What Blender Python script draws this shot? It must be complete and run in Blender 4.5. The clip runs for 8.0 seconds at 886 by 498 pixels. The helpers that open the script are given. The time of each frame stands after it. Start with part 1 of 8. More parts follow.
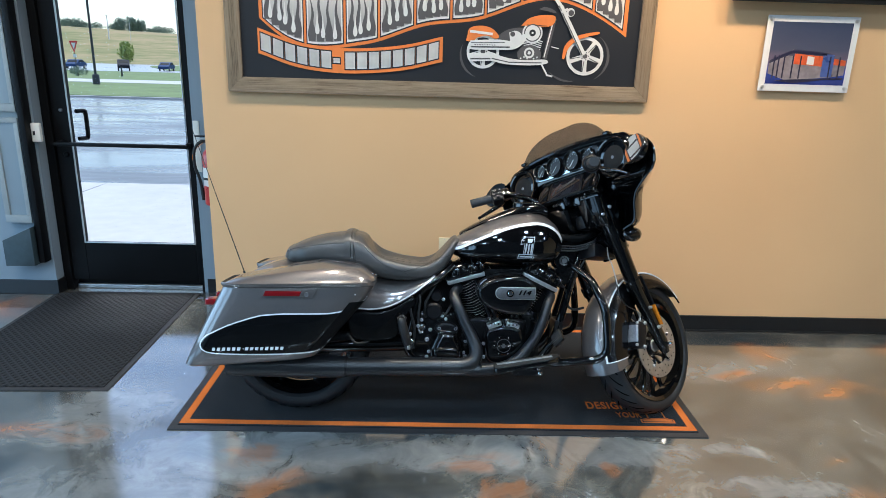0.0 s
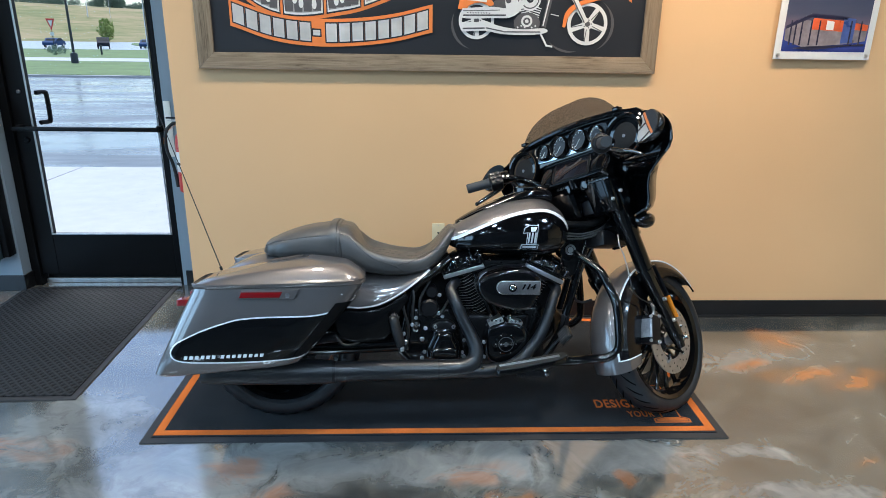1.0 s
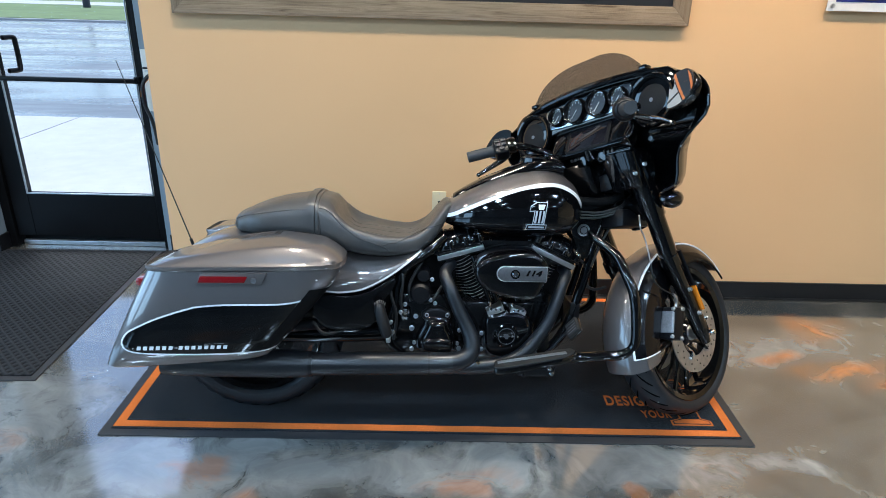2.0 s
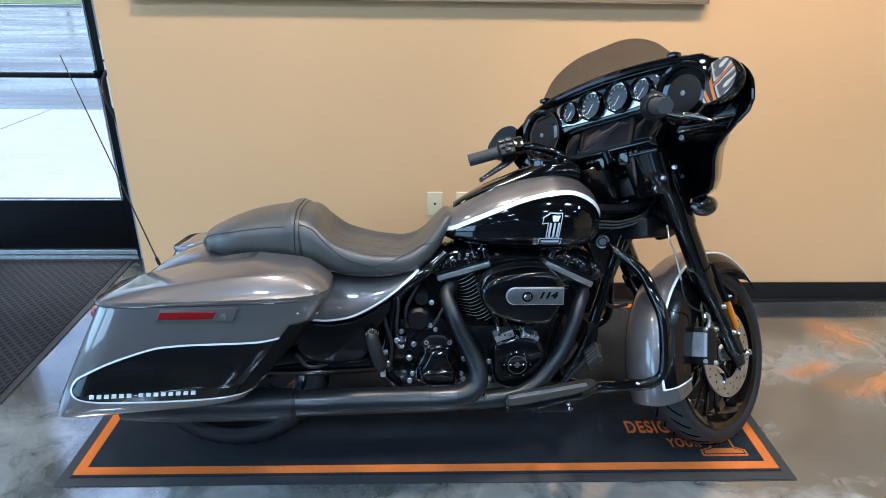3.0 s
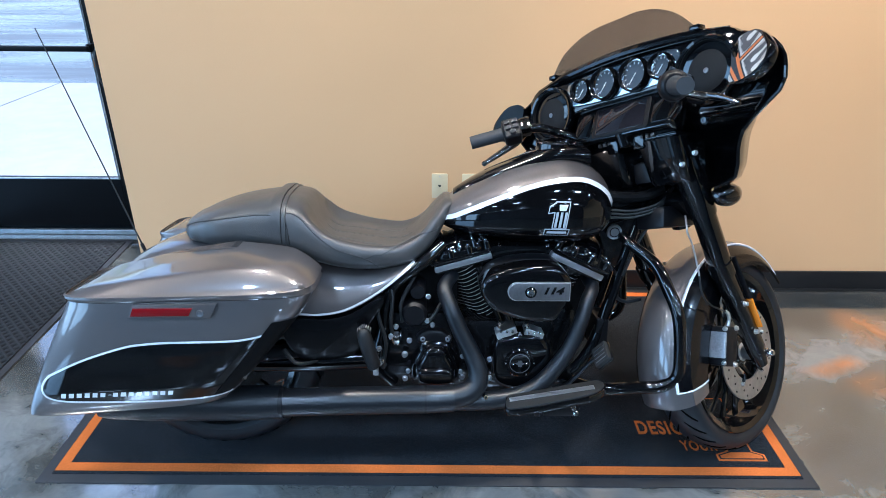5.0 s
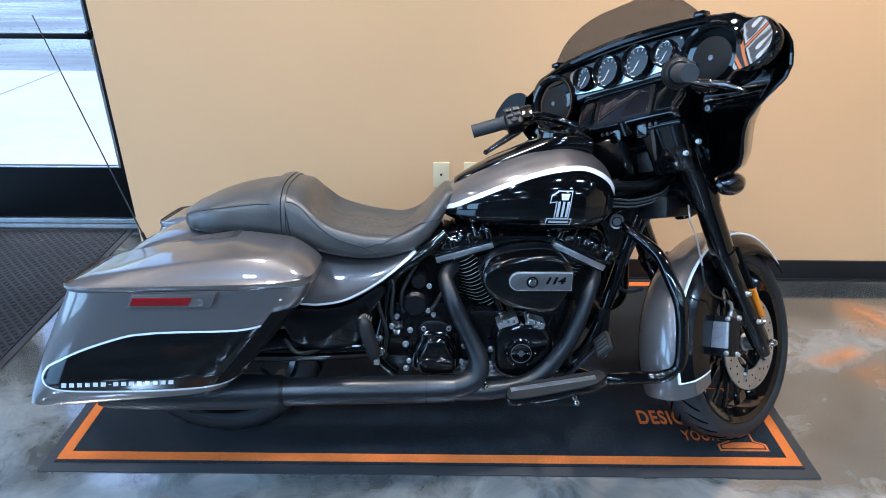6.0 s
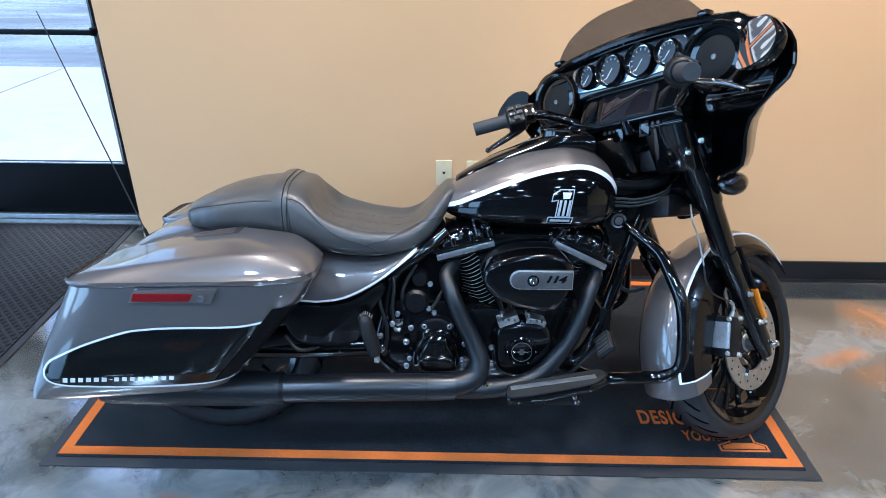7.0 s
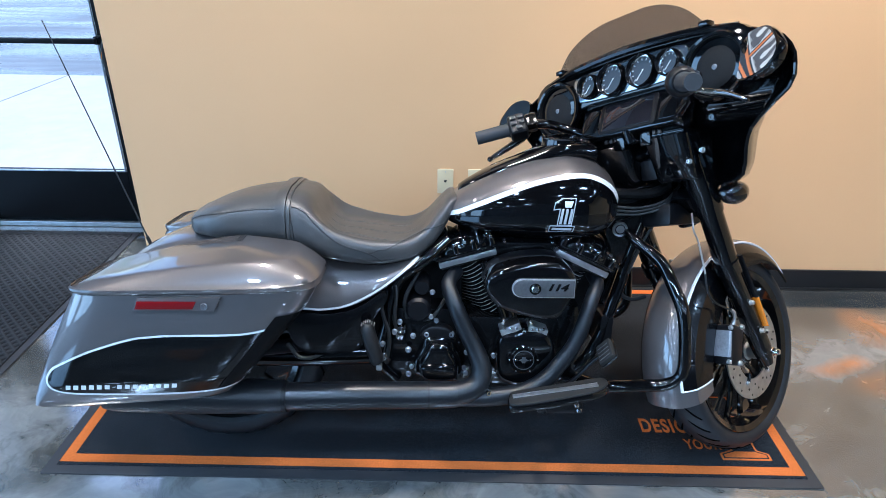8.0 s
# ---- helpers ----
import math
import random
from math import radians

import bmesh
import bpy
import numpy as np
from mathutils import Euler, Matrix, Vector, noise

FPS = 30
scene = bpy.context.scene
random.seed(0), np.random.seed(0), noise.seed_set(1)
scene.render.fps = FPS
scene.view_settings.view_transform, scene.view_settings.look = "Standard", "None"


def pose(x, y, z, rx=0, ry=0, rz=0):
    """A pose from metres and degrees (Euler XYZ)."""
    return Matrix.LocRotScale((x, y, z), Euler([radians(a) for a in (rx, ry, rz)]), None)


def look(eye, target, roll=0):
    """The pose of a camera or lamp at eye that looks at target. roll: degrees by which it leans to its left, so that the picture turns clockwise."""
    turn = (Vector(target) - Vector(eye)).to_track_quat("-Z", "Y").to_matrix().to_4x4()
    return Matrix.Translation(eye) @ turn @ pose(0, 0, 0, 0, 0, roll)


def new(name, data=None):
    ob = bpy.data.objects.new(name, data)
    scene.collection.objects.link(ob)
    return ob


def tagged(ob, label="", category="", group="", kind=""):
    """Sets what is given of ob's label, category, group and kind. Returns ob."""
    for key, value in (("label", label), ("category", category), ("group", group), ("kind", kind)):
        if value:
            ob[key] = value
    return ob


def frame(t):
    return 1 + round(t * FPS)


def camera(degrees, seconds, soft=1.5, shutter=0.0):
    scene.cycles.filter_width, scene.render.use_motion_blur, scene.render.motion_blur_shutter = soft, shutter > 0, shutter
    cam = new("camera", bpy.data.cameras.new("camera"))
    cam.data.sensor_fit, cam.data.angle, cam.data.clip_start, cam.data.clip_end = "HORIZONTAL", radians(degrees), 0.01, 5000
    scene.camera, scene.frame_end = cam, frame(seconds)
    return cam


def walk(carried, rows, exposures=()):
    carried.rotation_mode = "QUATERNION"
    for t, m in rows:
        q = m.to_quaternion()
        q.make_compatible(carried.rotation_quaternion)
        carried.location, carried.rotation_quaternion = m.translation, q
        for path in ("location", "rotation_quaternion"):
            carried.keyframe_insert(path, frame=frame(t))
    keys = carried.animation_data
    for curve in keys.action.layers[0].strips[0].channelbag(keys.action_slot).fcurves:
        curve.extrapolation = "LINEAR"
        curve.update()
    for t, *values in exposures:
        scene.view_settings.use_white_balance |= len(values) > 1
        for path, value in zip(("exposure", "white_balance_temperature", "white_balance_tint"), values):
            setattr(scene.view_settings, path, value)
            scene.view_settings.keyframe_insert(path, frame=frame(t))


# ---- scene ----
cam = camera(69.2, 8.0, 0.9)
PATH = [
    (0, (-0.082, -3.799, 1.594), (-0.031, -1.876, 1.044), 1.6),
    (0.5, (-0.106, -3.644, 1.584), (0.009, -1.737, 0.992), 1.5),
    (1, (-0.094, -3.529, 1.582), (-0.013, -1.63, 0.96), 0.8),
    (1.3, (-0.056, -3.42, 1.565), (-0.002, -1.562, 0.825), 0.3),
    (1.5, (-0.019, -3.341, 1.565), (0.048, -1.448, 0.924), 1.1),
    (1.7, (-0.002, -3.282, 1.564), (0.03, -1.408, 0.866), 1.5),
    (2.8, (-0.024, -2.922, 1.555), (0.033, -1.089, 0.758), 1.3),
    (3, (-0.028, -2.87, 1.558), (0.034, -1.042, 0.749), 0.7),
    (3.5, (-0.005, -2.799, 1.563), (0.025, -0.973, 0.748), 1.0),
    (4, (0.022, -2.762, 1.56), (0.03, -0.955, 0.703), 0.9),
    (4.5, (0.031, -2.736, 1.55), (0.041, -0.934, 0.682), 0.5),
    (6, (0.038, -2.708, 1.54), (0.038, -0.929, 0.626), 0.4),
    (6.5, (0.041, -2.71, 1.539), (0.037, -0.93, 0.626), 0.4),
    (7, (0.047, -2.708, 1.538), (0.034, -0.931, 0.62), 0.6),
    (7.5, (0.045, -2.71, 1.539), (0.033, -0.926, 0.635), 0.8),
    (8, (0.039, -2.714, 1.542), (0.027, -0.926, 0.646), 0.7),
]
# the exposure opens up a little and the balance drifts cooler on the way in
TONES = [(0.0, 0.68, 5800, 5), (1.5, 0.73, 5740, 5), (3.5, 0.89, 5420, 7), (4.5, 0.94, 5280, 8), (8.0, 0.99, 5170, 9)]
walk(cam, [(t, look(eye, target, roll)) for t, eye, target, roll in PATH], TONES)

# ---- world, sun and lamps ----
world = bpy.data.worlds.new("sky")
scene.world = world
world.use_nodes = True
wn = world.node_tree.nodes
sky = wn.new("ShaderNodeTexSky")
sky.sky_type = "NISHITA"
sky.sun_disc = False
sky.sun_elevation, sky.sun_rotation = radians(72), radians(-20)
sky.air_density, sky.dust_density, sky.ozone_density = 1.0, 1.5, 1.5
world.node_tree.links.new(sky.outputs[0], wn["Background"].inputs[0])
wn["Background"].inputs[1].default_value = 0.162


def lamp(name, kind, m, energy, colour, **more):
    data = bpy.data.lights.new(name, kind)
    data.energy, data.color = energy, colour
    ob = new(name, data)
    ob.matrix_world = m
    return ob


WARM, COOL = (1.0, 0.83, 0.64), (0.46, 0.73, 1.0)
sun = lamp("sun", "SUN", look((-3.5, 9.6, 31.4), (0, 0, 0)), 2.3, (1.0, 0.97, 0.93))
sun.data.angle = radians(14)

# tall windows in the side wall and the daylight that comes through them
WEST_WINDOWS = [(-8.2, -5.4), (-4.6, 0.25)]
for y0, y1 in WEST_WINDOWS:
    w = lamp("window_daylight", "AREA", look((-5.95, (y0 + y1) / 2, 1.75), (0, (y0 + y1) / 2, 1.2)), 7.2 * (y1 - y0) * 2.3, COOL)
    w.data.shape, w.data.size, w.data.size_y = "RECTANGLE", y1 - y0, 2.3
WALL_LIGHTS = [(-2.75, -1.0), (-0.7, -1.0), (0.7, -1.0), (2.3, -1.0), (4.6, -1.0)]
PANEL_LIGHTS = [(x, y) for y in (-2.7, -4.6, -6.5, -8.2) for x in (-4.2, -2.6, -1.0, 0.6, 2.2, 3.8)]
CEILING = 3.45
for x, y in WALL_LIGHTS:
    d = lamp("downlight_glow", "AREA", look((x, y, CEILING - 0.03), (x, y + 0.35, 0)), 15.5, WARM)
    d.data.shape, d.data.size = "DISK", 0.30
    d.data.spread = radians(130)
for x, y in PANEL_LIGHTS:
    d = lamp("panel_glow", "AREA", look((x, y, CEILING - 0.045), (x, y, 0)), 14.0, (0.66, 0.83, 1.0))
    d.data.shape, d.data.size = "SQUARE", 0.24
    d.data.spread = radians(150)
# added spot without a fixture, for the warm patch of light on the wall
wash = lamp("warm_wall_spot", "SPOT", look((1.50, -0.9, CEILING - 0.2), (1.36, 0.0, 1.62)), 80, (1.0, 0.60, 0.28))
wash.data.spot_size, wash.data.spot_blend, wash.data.shadow_soft_size = radians(62), 0.9, 0.05


# ---- materials ----
def mat(name, colour, rough=0.5, metal=0.0, coat=0.0, spec=0.5, coat_rough=0.03):
    m = bpy.data.materials.new(name)
    m.use_nodes = True
    p = m.node_tree.nodes["Principled BSDF"]
    p.inputs["Base Color"].default_value = (*colour, 1)
    p.inputs["Roughness"].default_value = rough
    p.inputs["Metallic"].default_value = metal
    p.inputs["Coat Weight"].default_value = coat
    p.inputs["Coat Roughness"].default_value = coat_rough
    p.inputs["Specular IOR Level"].default_value = spec
    return m


class Nodes:
    """Short hands for a material's nodes."""

    def __init__(self, m):
        self.tree, self.n, self.p = m.node_tree, m.node_tree.nodes, m.node_tree.nodes["Principled BSDF"]

    def link(self, a, b):
        self.tree.links.new(a, b)

    def coords(self, scale=(1, 1, 1), kind="Object"):
        c, k = self.n.new("ShaderNodeTexCoord"), self.n.new("ShaderNodeMapping")
        k.inputs["Scale"].default_value = scale
        self.link(c.outputs[kind], k.inputs[0])
        return k.outputs[0]

    def noise(self, v, scale, detail=4, rough=0.55, distort=0.0):
        t = self.n.new("ShaderNodeTexNoise")
        t.inputs["Scale"].default_value, t.inputs["Detail"].default_value = scale, detail
        t.inputs["Roughness"].default_value, t.inputs["Distortion"].default_value = rough, distort
        self.link(v, t.inputs["Vector"])
        return t.outputs["Fac"]

    def ramp(self, v, stops):
        r = self.n.new("ShaderNodeValToRGB")
        e = r.color_ramp.elements
        while len(e) < len(stops):
            e.new(0.5)
        for k, (at, c) in zip(e, stops):
            k.position = at
            k.color = (*c, 1) if isinstance(c, tuple) else (c, c, c, 1)
        self.link(v, r.inputs[0])
        return r.outputs[0]

    def mix(self, f, a, b, blend="MIX"):
        x = self.n.new("ShaderNodeMix")
        x.data_type, x.blend_type = "RGBA", blend
        for s, v in ((x.inputs[0], f), (x.inputs[6], a), (x.inputs[7], b)):
            if isinstance(v, (int, float)):
                s.default_value = v
            elif isinstance(v, tuple):
                s.default_value = (*v, 1)
            else:
                self.link(v, s)
        return x.outputs[2]

    def math(self, op, a, b=0.0, c=0.0):
        x = self.n.new("ShaderNodeMath")
        x.operation = op
        for s, v in zip(x.inputs, (a, b, c)):
            if isinstance(v, (int, float)):
                s.default_value = v
            else:
                self.link(v, s)
        return x.outputs[0]

    def bump(self, h, strength, distance):
        b = self.n.new("ShaderNodeBump")
        b.inputs["Strength"].default_value, b.inputs["Distance"].default_value = strength, distance
        self.link(h, b.inputs["Height"])
        self.link(b.outputs[0], self.p.inputs["Normal"])

    def base(self, c):
        self.link(c, self.p.inputs["Base Color"])

    def rough(self, f, lo, hi):
        self.link(self.math("MULTIPLY_ADD", f, hi - lo, lo), self.p.inputs["Roughness"])


def worn(name, colour, rough=0.5, metal=0.0, coat=0.0, scale=30, vary=0.25, bump=0.0, spread=0.12, spec=0.5):
    """A surface with slight unevenness of colour, gloss and relief at two scales."""
    m = mat(name, colour, rough, metal, coat, spec)
    k = Nodes(m)
    v = k.coords()
    a, b = k.noise(v, scale, 5), k.noise(v, scale * 0.17, 3)
    both = k.math("MULTIPLY_ADD", a, 0.5, k.math("MULTIPLY", b, 0.5))
    dark = tuple(c * (1 - vary) for c in colour)
    light = tuple(min(1, c * (1 + vary)) for c in colour)
    k.base(k.ramp(both, [(0.3, dark), (0.7, light)]))
    k.rough(both, max(0.02, rough - spread), min(1, rough + spread))
    if bump:
        k.bump(a, 0.35, bump)
    return m


def wall_paint(name, colour):
    m = mat(name, colour, 0.6)
    k = Nodes(m)
    v = k.coords()
    big = k.noise(v, 0.7, 3)
    k.base(k.ramp(big, [(0.25, tuple(c * 0.94 for c in colour)), (0.75, tuple(c * 1.04 for c in colour))]))
    k.rough(k.noise(v, 3, 3), 0.5, 0.7)
    k.bump(k.noise(v, 240, 3), 0.25, 0.0012)
    return m


BEIGE = wall_paint("beige_wall_paint", (0.645, 0.413, 0.213))
GREY_BLUE = wall_paint("grey_blue_wall_paint", (0.225, 0.275, 0.32))
CEIL_WHITE = wall_paint("dark_ceiling_paint", (0.022, 0.022, 0.024))


def floor_material():
    m = mat("metallic_epoxy_floor", (0.2, 0.19, 0.17), 0.08, spec=1.0, coat=1.0, coat_rough=0.11)
    m.node_tree.nodes["Principled BSDF"].inputs["Coat IOR"].default_value = 1.95
    k = Nodes(m)
    v = k.coords()

    def warped(scale, amount, detail=3):
        t = k.n.new("ShaderNodeTexNoise")
        t.inputs["Scale"].default_value, t.inputs["Detail"].default_value = scale, detail
        k.link(v, t.inputs["Vector"])
        sub = k.n.new("ShaderNodeVectorMath")
        sub.operation = "SUBTRACT"
        sub.inputs[1].default_value = (0.5, 0.5, 0.5)
        k.link(t.outputs["Color"], sub.inputs[0])
        add = k.n.new("ShaderNodeVectorMath")
        add.operation = "MULTIPLY_ADD"
        add.inputs[1].default_value = (amount, amount, 0)
        k.link(sub.outputs[0], add.inputs[0])
        k.link(v, add.inputs[2])
        return add.outputs[0]

    w, near = warped(1.1, 1.3), warped(2.2, 0.45, 5)

    def pools_at(places):
        """1 at the middle of each pool, falling to 0 at its rim."""
        pools = None
        for x, y, rx, ry in places:
            off = k.n.new("ShaderNodeMapping")
            off.vector_type = "TEXTURE"
            off.inputs["Location"].default_value = (x, y, 0)
            off.inputs["Scale"].default_value = (rx, ry, 1)
            k.link(near, off.inputs[0])
            ln = k.n.new("ShaderNodeVectorMath")
            ln.operation = "LENGTH"
            k.link(off.outputs[0], ln.inputs[0])
            f = k.math("SUBTRACT", 1.0, k.math("MINIMUM", ln.outputs["Value"], 1.0))
            pools = f if pools is None else k.math("MAXIMUM", pools, f)
        return pools

    flow = k.n.new("ShaderNodeVectorMath")
    flow.operation = "MULTIPLY"
    flow.inputs[1].default_value = (0.75, 1.5, 1)
    k.link(w, flow.inputs[0])
    base = k.ramp(k.noise(flow.outputs[0], 2.3, 10, 0.66, 0.7), [(0.30, (0.030, 0.034, 0.034)), (0.40, (0.070, 0.070, 0.062)), (0.47, (0.122, 0.117, 0.098)), (0.52, (0.060, 0.062, 0.058)), (0.57, (0.088, 0.087, 0.078)), (0.62, (0.048, 0.051, 0.050)), (0.70, (0.105, 0.103, 0.093)), (0.8, (0.050, 0.053, 0.053))])
    navy = k.ramp(k.noise(w, 0.95, 5, 0.6, 0.3), [(0.60, 0.0), (0.72, 0.6)])
    dark = k.math("MULTIPLY", pools_at(DARK_POOLS), k.ramp(k.noise(near, 3.5, 6, 0.6, 0.8), [(0.36, 0.0), (0.58, 1.6)]))
    col = k.mix(k.math("MINIMUM", k.math("ADD", navy, dark), 0.8), base, (0.022, 0.036, 0.048))
    wisp = k.ramp(k.math("ABSOLUTE", k.math("SUBTRACT", k.noise(w, 2.1, 7, 0.6, 0.9), 0.5)), [(0.0, 1.0), (0.05, 0.25), (0.11, 0.0)])
    wisp = k.math("MULTIPLY", wisp, k.ramp(k.noise(v, 1.4, 4), [(0.46, 0.0), (0.66, 0.55)]))
    col = k.mix(wisp, col, (0.34, 0.325, 0.29))
    fine = k.ramp(k.math("ABSOLUTE", k.math("SUBTRACT", k.noise(near, 6.5, 8, 0.62, 1.1), 0.5)), [(0.0, 1.0), (0.025, 0.35), (0.07, 0.0)])
    fine = k.math("MULTIPLY", fine, k.ramp(k.noise(w, 2.4, 4), [(0.48, 0.0), (0.66, 0.30)]))
    col = k.mix(fine, col, (0.30, 0.28, 0.24))
    col = k.mix(k.ramp(k.noise(near, 11, 8, 0.7, 0.6), [(0.35, 0.42), (0.60, 0.0)]), col, (0.036, 0.038, 0.036))
    # pale marbling, with the bluish sheen of the front floor put into its colour
    light = k.math("MULTIPLY", pools_at(PALE_SHEEN_POOLS), k.ramp(k.noise(near, 4.5, 7, 0.65, 1.2), [(0.30, 0.0), (0.70, 2.0)]))
    col = k.mix(k.math("MINIMUM", light, 0.55), col, (0.34, 0.345, 0.34))
    # orange pools where they lie, broken up by noise; those out in the room are thinner
    for places, most, edge in ((STAINS, 0.80, (0.30, 0.72)), (FAINT_STAINS, 0.42, (0.40, 0.70))):
        broken = k.math("MULTIPLY", pools_at(places), k.ramp(k.noise(near, 4.5, 5, 0.6, 0.8), [(edge[0], 0.0), (edge[1], 1.0)]))
        col = k.mix(k.math("MINIMUM", k.math("MULTIPLY", broken, 1.6), most), col, (0.44, 0.155, 0.036))
    broad = k.ramp(k.noise(w, 1.3, 6, 0.65), [(0.32, 0.45), (0.50, 0.82), (0.66, 1.18)])
    k.base(k.mix(1.0, col, broad, "MULTIPLY"))
    k.rough(k.noise(v, 7, 5), 0.06, 0.16)
    k.bump(k.math("ADD", k.noise(v, 2.6, 4), k.math("MULTIPLY", k.ramp(k.noise(v, 38, 2), [(0.66, 0.0), (0.74, 1.0)]), 0.05)), 0.10, 0.004)
    return m


STAINS = [(1.92, -0.34, 0.20, 0.14), (1.62, -0.58, 0.22, 0.08), (1.85, -0.72, 0.34, 0.08), (2.12, -0.84, 0.26, 0.08), (-2.75, 0.14, 0.26, 0.26), (2.9, -0.3, 0.3, 0.16)]
FAINT_STAINS = [(0.13, -1.47, 0.14, 0.10), (1.02, -1.40, 0.08, 0.04), (0.70, -1.50, 0.05, 0.07), (-0.66, -1.60, 0.20, 0.12), (-0.80, -1.41, 0.12, 0.08), (-1.72, -1.27, 0.30, 0.11), (0.28, -1.62, 0.12, 0.09),
                (1.72, -1.42, 0.10, 0.05), (1.78, -1.66, 0.16, 0.07), (1.2, -2.6, 0.4, 0.2), (-1.0, -3.2, 0.4, 0.2)]
DARK_POOLS = [(0.42, -1.39, 0.22, 0.08), (-0.45, -1.66, 0.30, 0.10), (1.55, -1.78, 0.55, 0.22), (1.75, -0.22, 0.8, 0.16), (-1.9, -1.7, 0.5, 0.3), (-0.9, -2.3, 0.6, 0.3), (0.9, -2.2, 0.5, 0.3)]
PALE_SHEEN_POOLS = [(0.72, -1.36, 0.55, 0.15), (0.10, -1.38, 0.80, 0.20), (-0.75, -1.42, 0.75, 0.20), (-1.35, -1.75, 0.6, 0.35), (-0.3, -2.0, 0.5, 0.25), (1.31, -1.37, 0.22, 0.07), (1.38, -1.60, 0.34, 0.08), (-1.5, -1.1, 0.4, 0.4), (1.6, -0.5, 0.5, 0.2)]
FLOOR = floor_material()
BASE_BLACK = worn("black_vinyl_baseboard", (0.006, 0.0065, 0.008), 0.42, scale=20)
ALU_BLACK = worn("black_anodised_aluminium", (0.0025, 0.0025, 0.003), 0.45, scale=25, spec=0.16)
WHITE_PLASTIC = worn("white_plastic", (0.72, 0.70, 0.64), 0.4, scale=20, vary=0.05)
IVORY = worn("ivory_plastic", (0.66, 0.58, 0.38), 0.38, scale=20, vary=0.05)
DARK_TEAL = worn("dark_teal_plastic", (0.035, 0.055, 0.065), 0.45)
STEEL = worn("brushed_steel", (0.55, 0.54, 0.52), 0.42, 1.0, scale=60)
CHROME = mat("chrome", (0.75, 0.75, 0.76), 0.07, 1.0)
ALU_THRESH = worn("aluminium_threshold", (0.45, 0.45, 0.45), 0.4, 1.0)
GLASS = mat("clear_glass", (1, 1, 1), 0.0)
GLASS.node_tree.nodes["Principled BSDF"].inputs["Transmission Weight"].default_value = 1.0
GLASS.node_tree.nodes["Principled BSDF"].inputs["IOR"].default_value = 1.05
RED_PAINT = worn("red_enamel", (0.45, 0.02, 0.015), 0.3, coat=0.5, vary=0.1)
RUBBER_HOSE = worn("black_hose_rubber", (0.006, 0.006, 0.006), 0.5)

GLOSS_BLACK = mat("gloss_black_paint", (0.002, 0.002, 0.0024), 0.10, coat=1.0, coat_rough=0.015, spec=0.12)
SATIN_BLACK = worn("satin_black_coating", (0.004, 0.004, 0.005), 0.38, scale=60, vary=0.2, spec=0.3)
PLASTIC_BLACK = worn("black_grained_plastic", (0.005, 0.005, 0.0055), 0.5, scale=220, bump=0.0008)
ENGINE_BLACK = worn("black_powder_coat", (0.003, 0.003, 0.0034), 0.25, coat=0.5, scale=90, vary=0.3, spec=0.2)
PIPE_BLACK = worn("matt_black_exhaust_coating", (0.0055, 0.0068, 0.009), 0.36, scale=14, vary=0.12, spread=0.03, spec=0.5)
SHIELD_BLACK = worn("satin_black_heat_shield", (0.0055, 0.0065, 0.0085), 0.29, scale=14, vary=0.12, spread=0.03, spec=0.65)
TYRE = worn("tyre_rubber", (0.0105, 0.012, 0.0145), 0.44, scale=40, vary=0.3, bump=0.001, spec=0.42)
RIM_BLACK = mat("gloss_black_wheel_paint", (0.002, 0.002, 0.0022), 0.12, coat=0.9, coat_rough=0.02, spec=0.2)
GROOVE_SHADE = mat("tread_groove_shade", (0.0015, 0.0015, 0.0017), 0.9, spec=0.03)
CUT_ALU = worn("machined_aluminium", (0.75, 0.75, 0.75), 0.35, 1.0, scale=80, vary=0.1)
WHITE_LINE = mat("white_pinstripe", (0.75, 0.76, 0.78), 0.25, coat=0.8)
RED_LENS = mat("red_reflector", (0.17, 0.004, 0.006), 0.12, coat=0.6)
AMBER_LENS = mat("amber_reflector", (0.75, 0.22, 0.01), 0.15, coat=0.6)
SIDE_BLACK = worn("semi_gloss_black_plastic", (0.002, 0.002, 0.0025), 0.22, coat=0.3, scale=40, vary=0.2, spec=0.2)
INSERT_GREY = worn("grey_metal_edge", (0.20, 0.20, 0.21), 0.4, 0.9)
GRILLE_BLACK = worn("black_speaker_mesh", (0.010, 0.0095, 0.0095), 0.6, scale=260, bump=0.0008, spec=0.2)
DULL_BLACK = worn("dull_black_plastic", (0.004, 0.004, 0.0045), 0.6, scale=160, vary=0.3, spec=0.08)
ZINC = worn("zinc_plated_bolt", (0.44, 0.46, 0.50), 0.36, 0.9, scale=90, vary=0.1)
VENT = worn("bronze_grey_vent", (0.09, 0.075, 0.065), 0.5, 0.4)
BLACK_CHROME = mat("dark_polished_metal", (0.26, 0.25, 0.24), 0.12, 1.0)
MIRROR = mat("mirror_glass", (0.85, 0.86, 0.87), 0.015, 1.0)


def leather():
    m = mat("black_vinyl_leather", (0.022, 0.021, 0.021), 0.42)
    k = Nodes(m)
    v = k.coords()
    grain = k.n.new("ShaderNodeTexVoronoi")
    grain.inputs["Scale"].default_value = 420
    k.link(v, grain.inputs["Vector"])
    k.base(k.ramp(k.noise(v, 9, 4), [(0.3, (0.046, 0.045, 0.044)), (0.7, (0.072, 0.069, 0.066))]))
    k.rough(k.noise(v, 20, 4), 0.27, 0.38)
    k.bump(k.math("MULTIPLY_ADD", k.noise(v, 14, 3), 1.5, k.math("MULTIPLY", grain.outputs["Distance"], 0.25)), 0.22, 0.004)
    return m


LEATHER = leather()
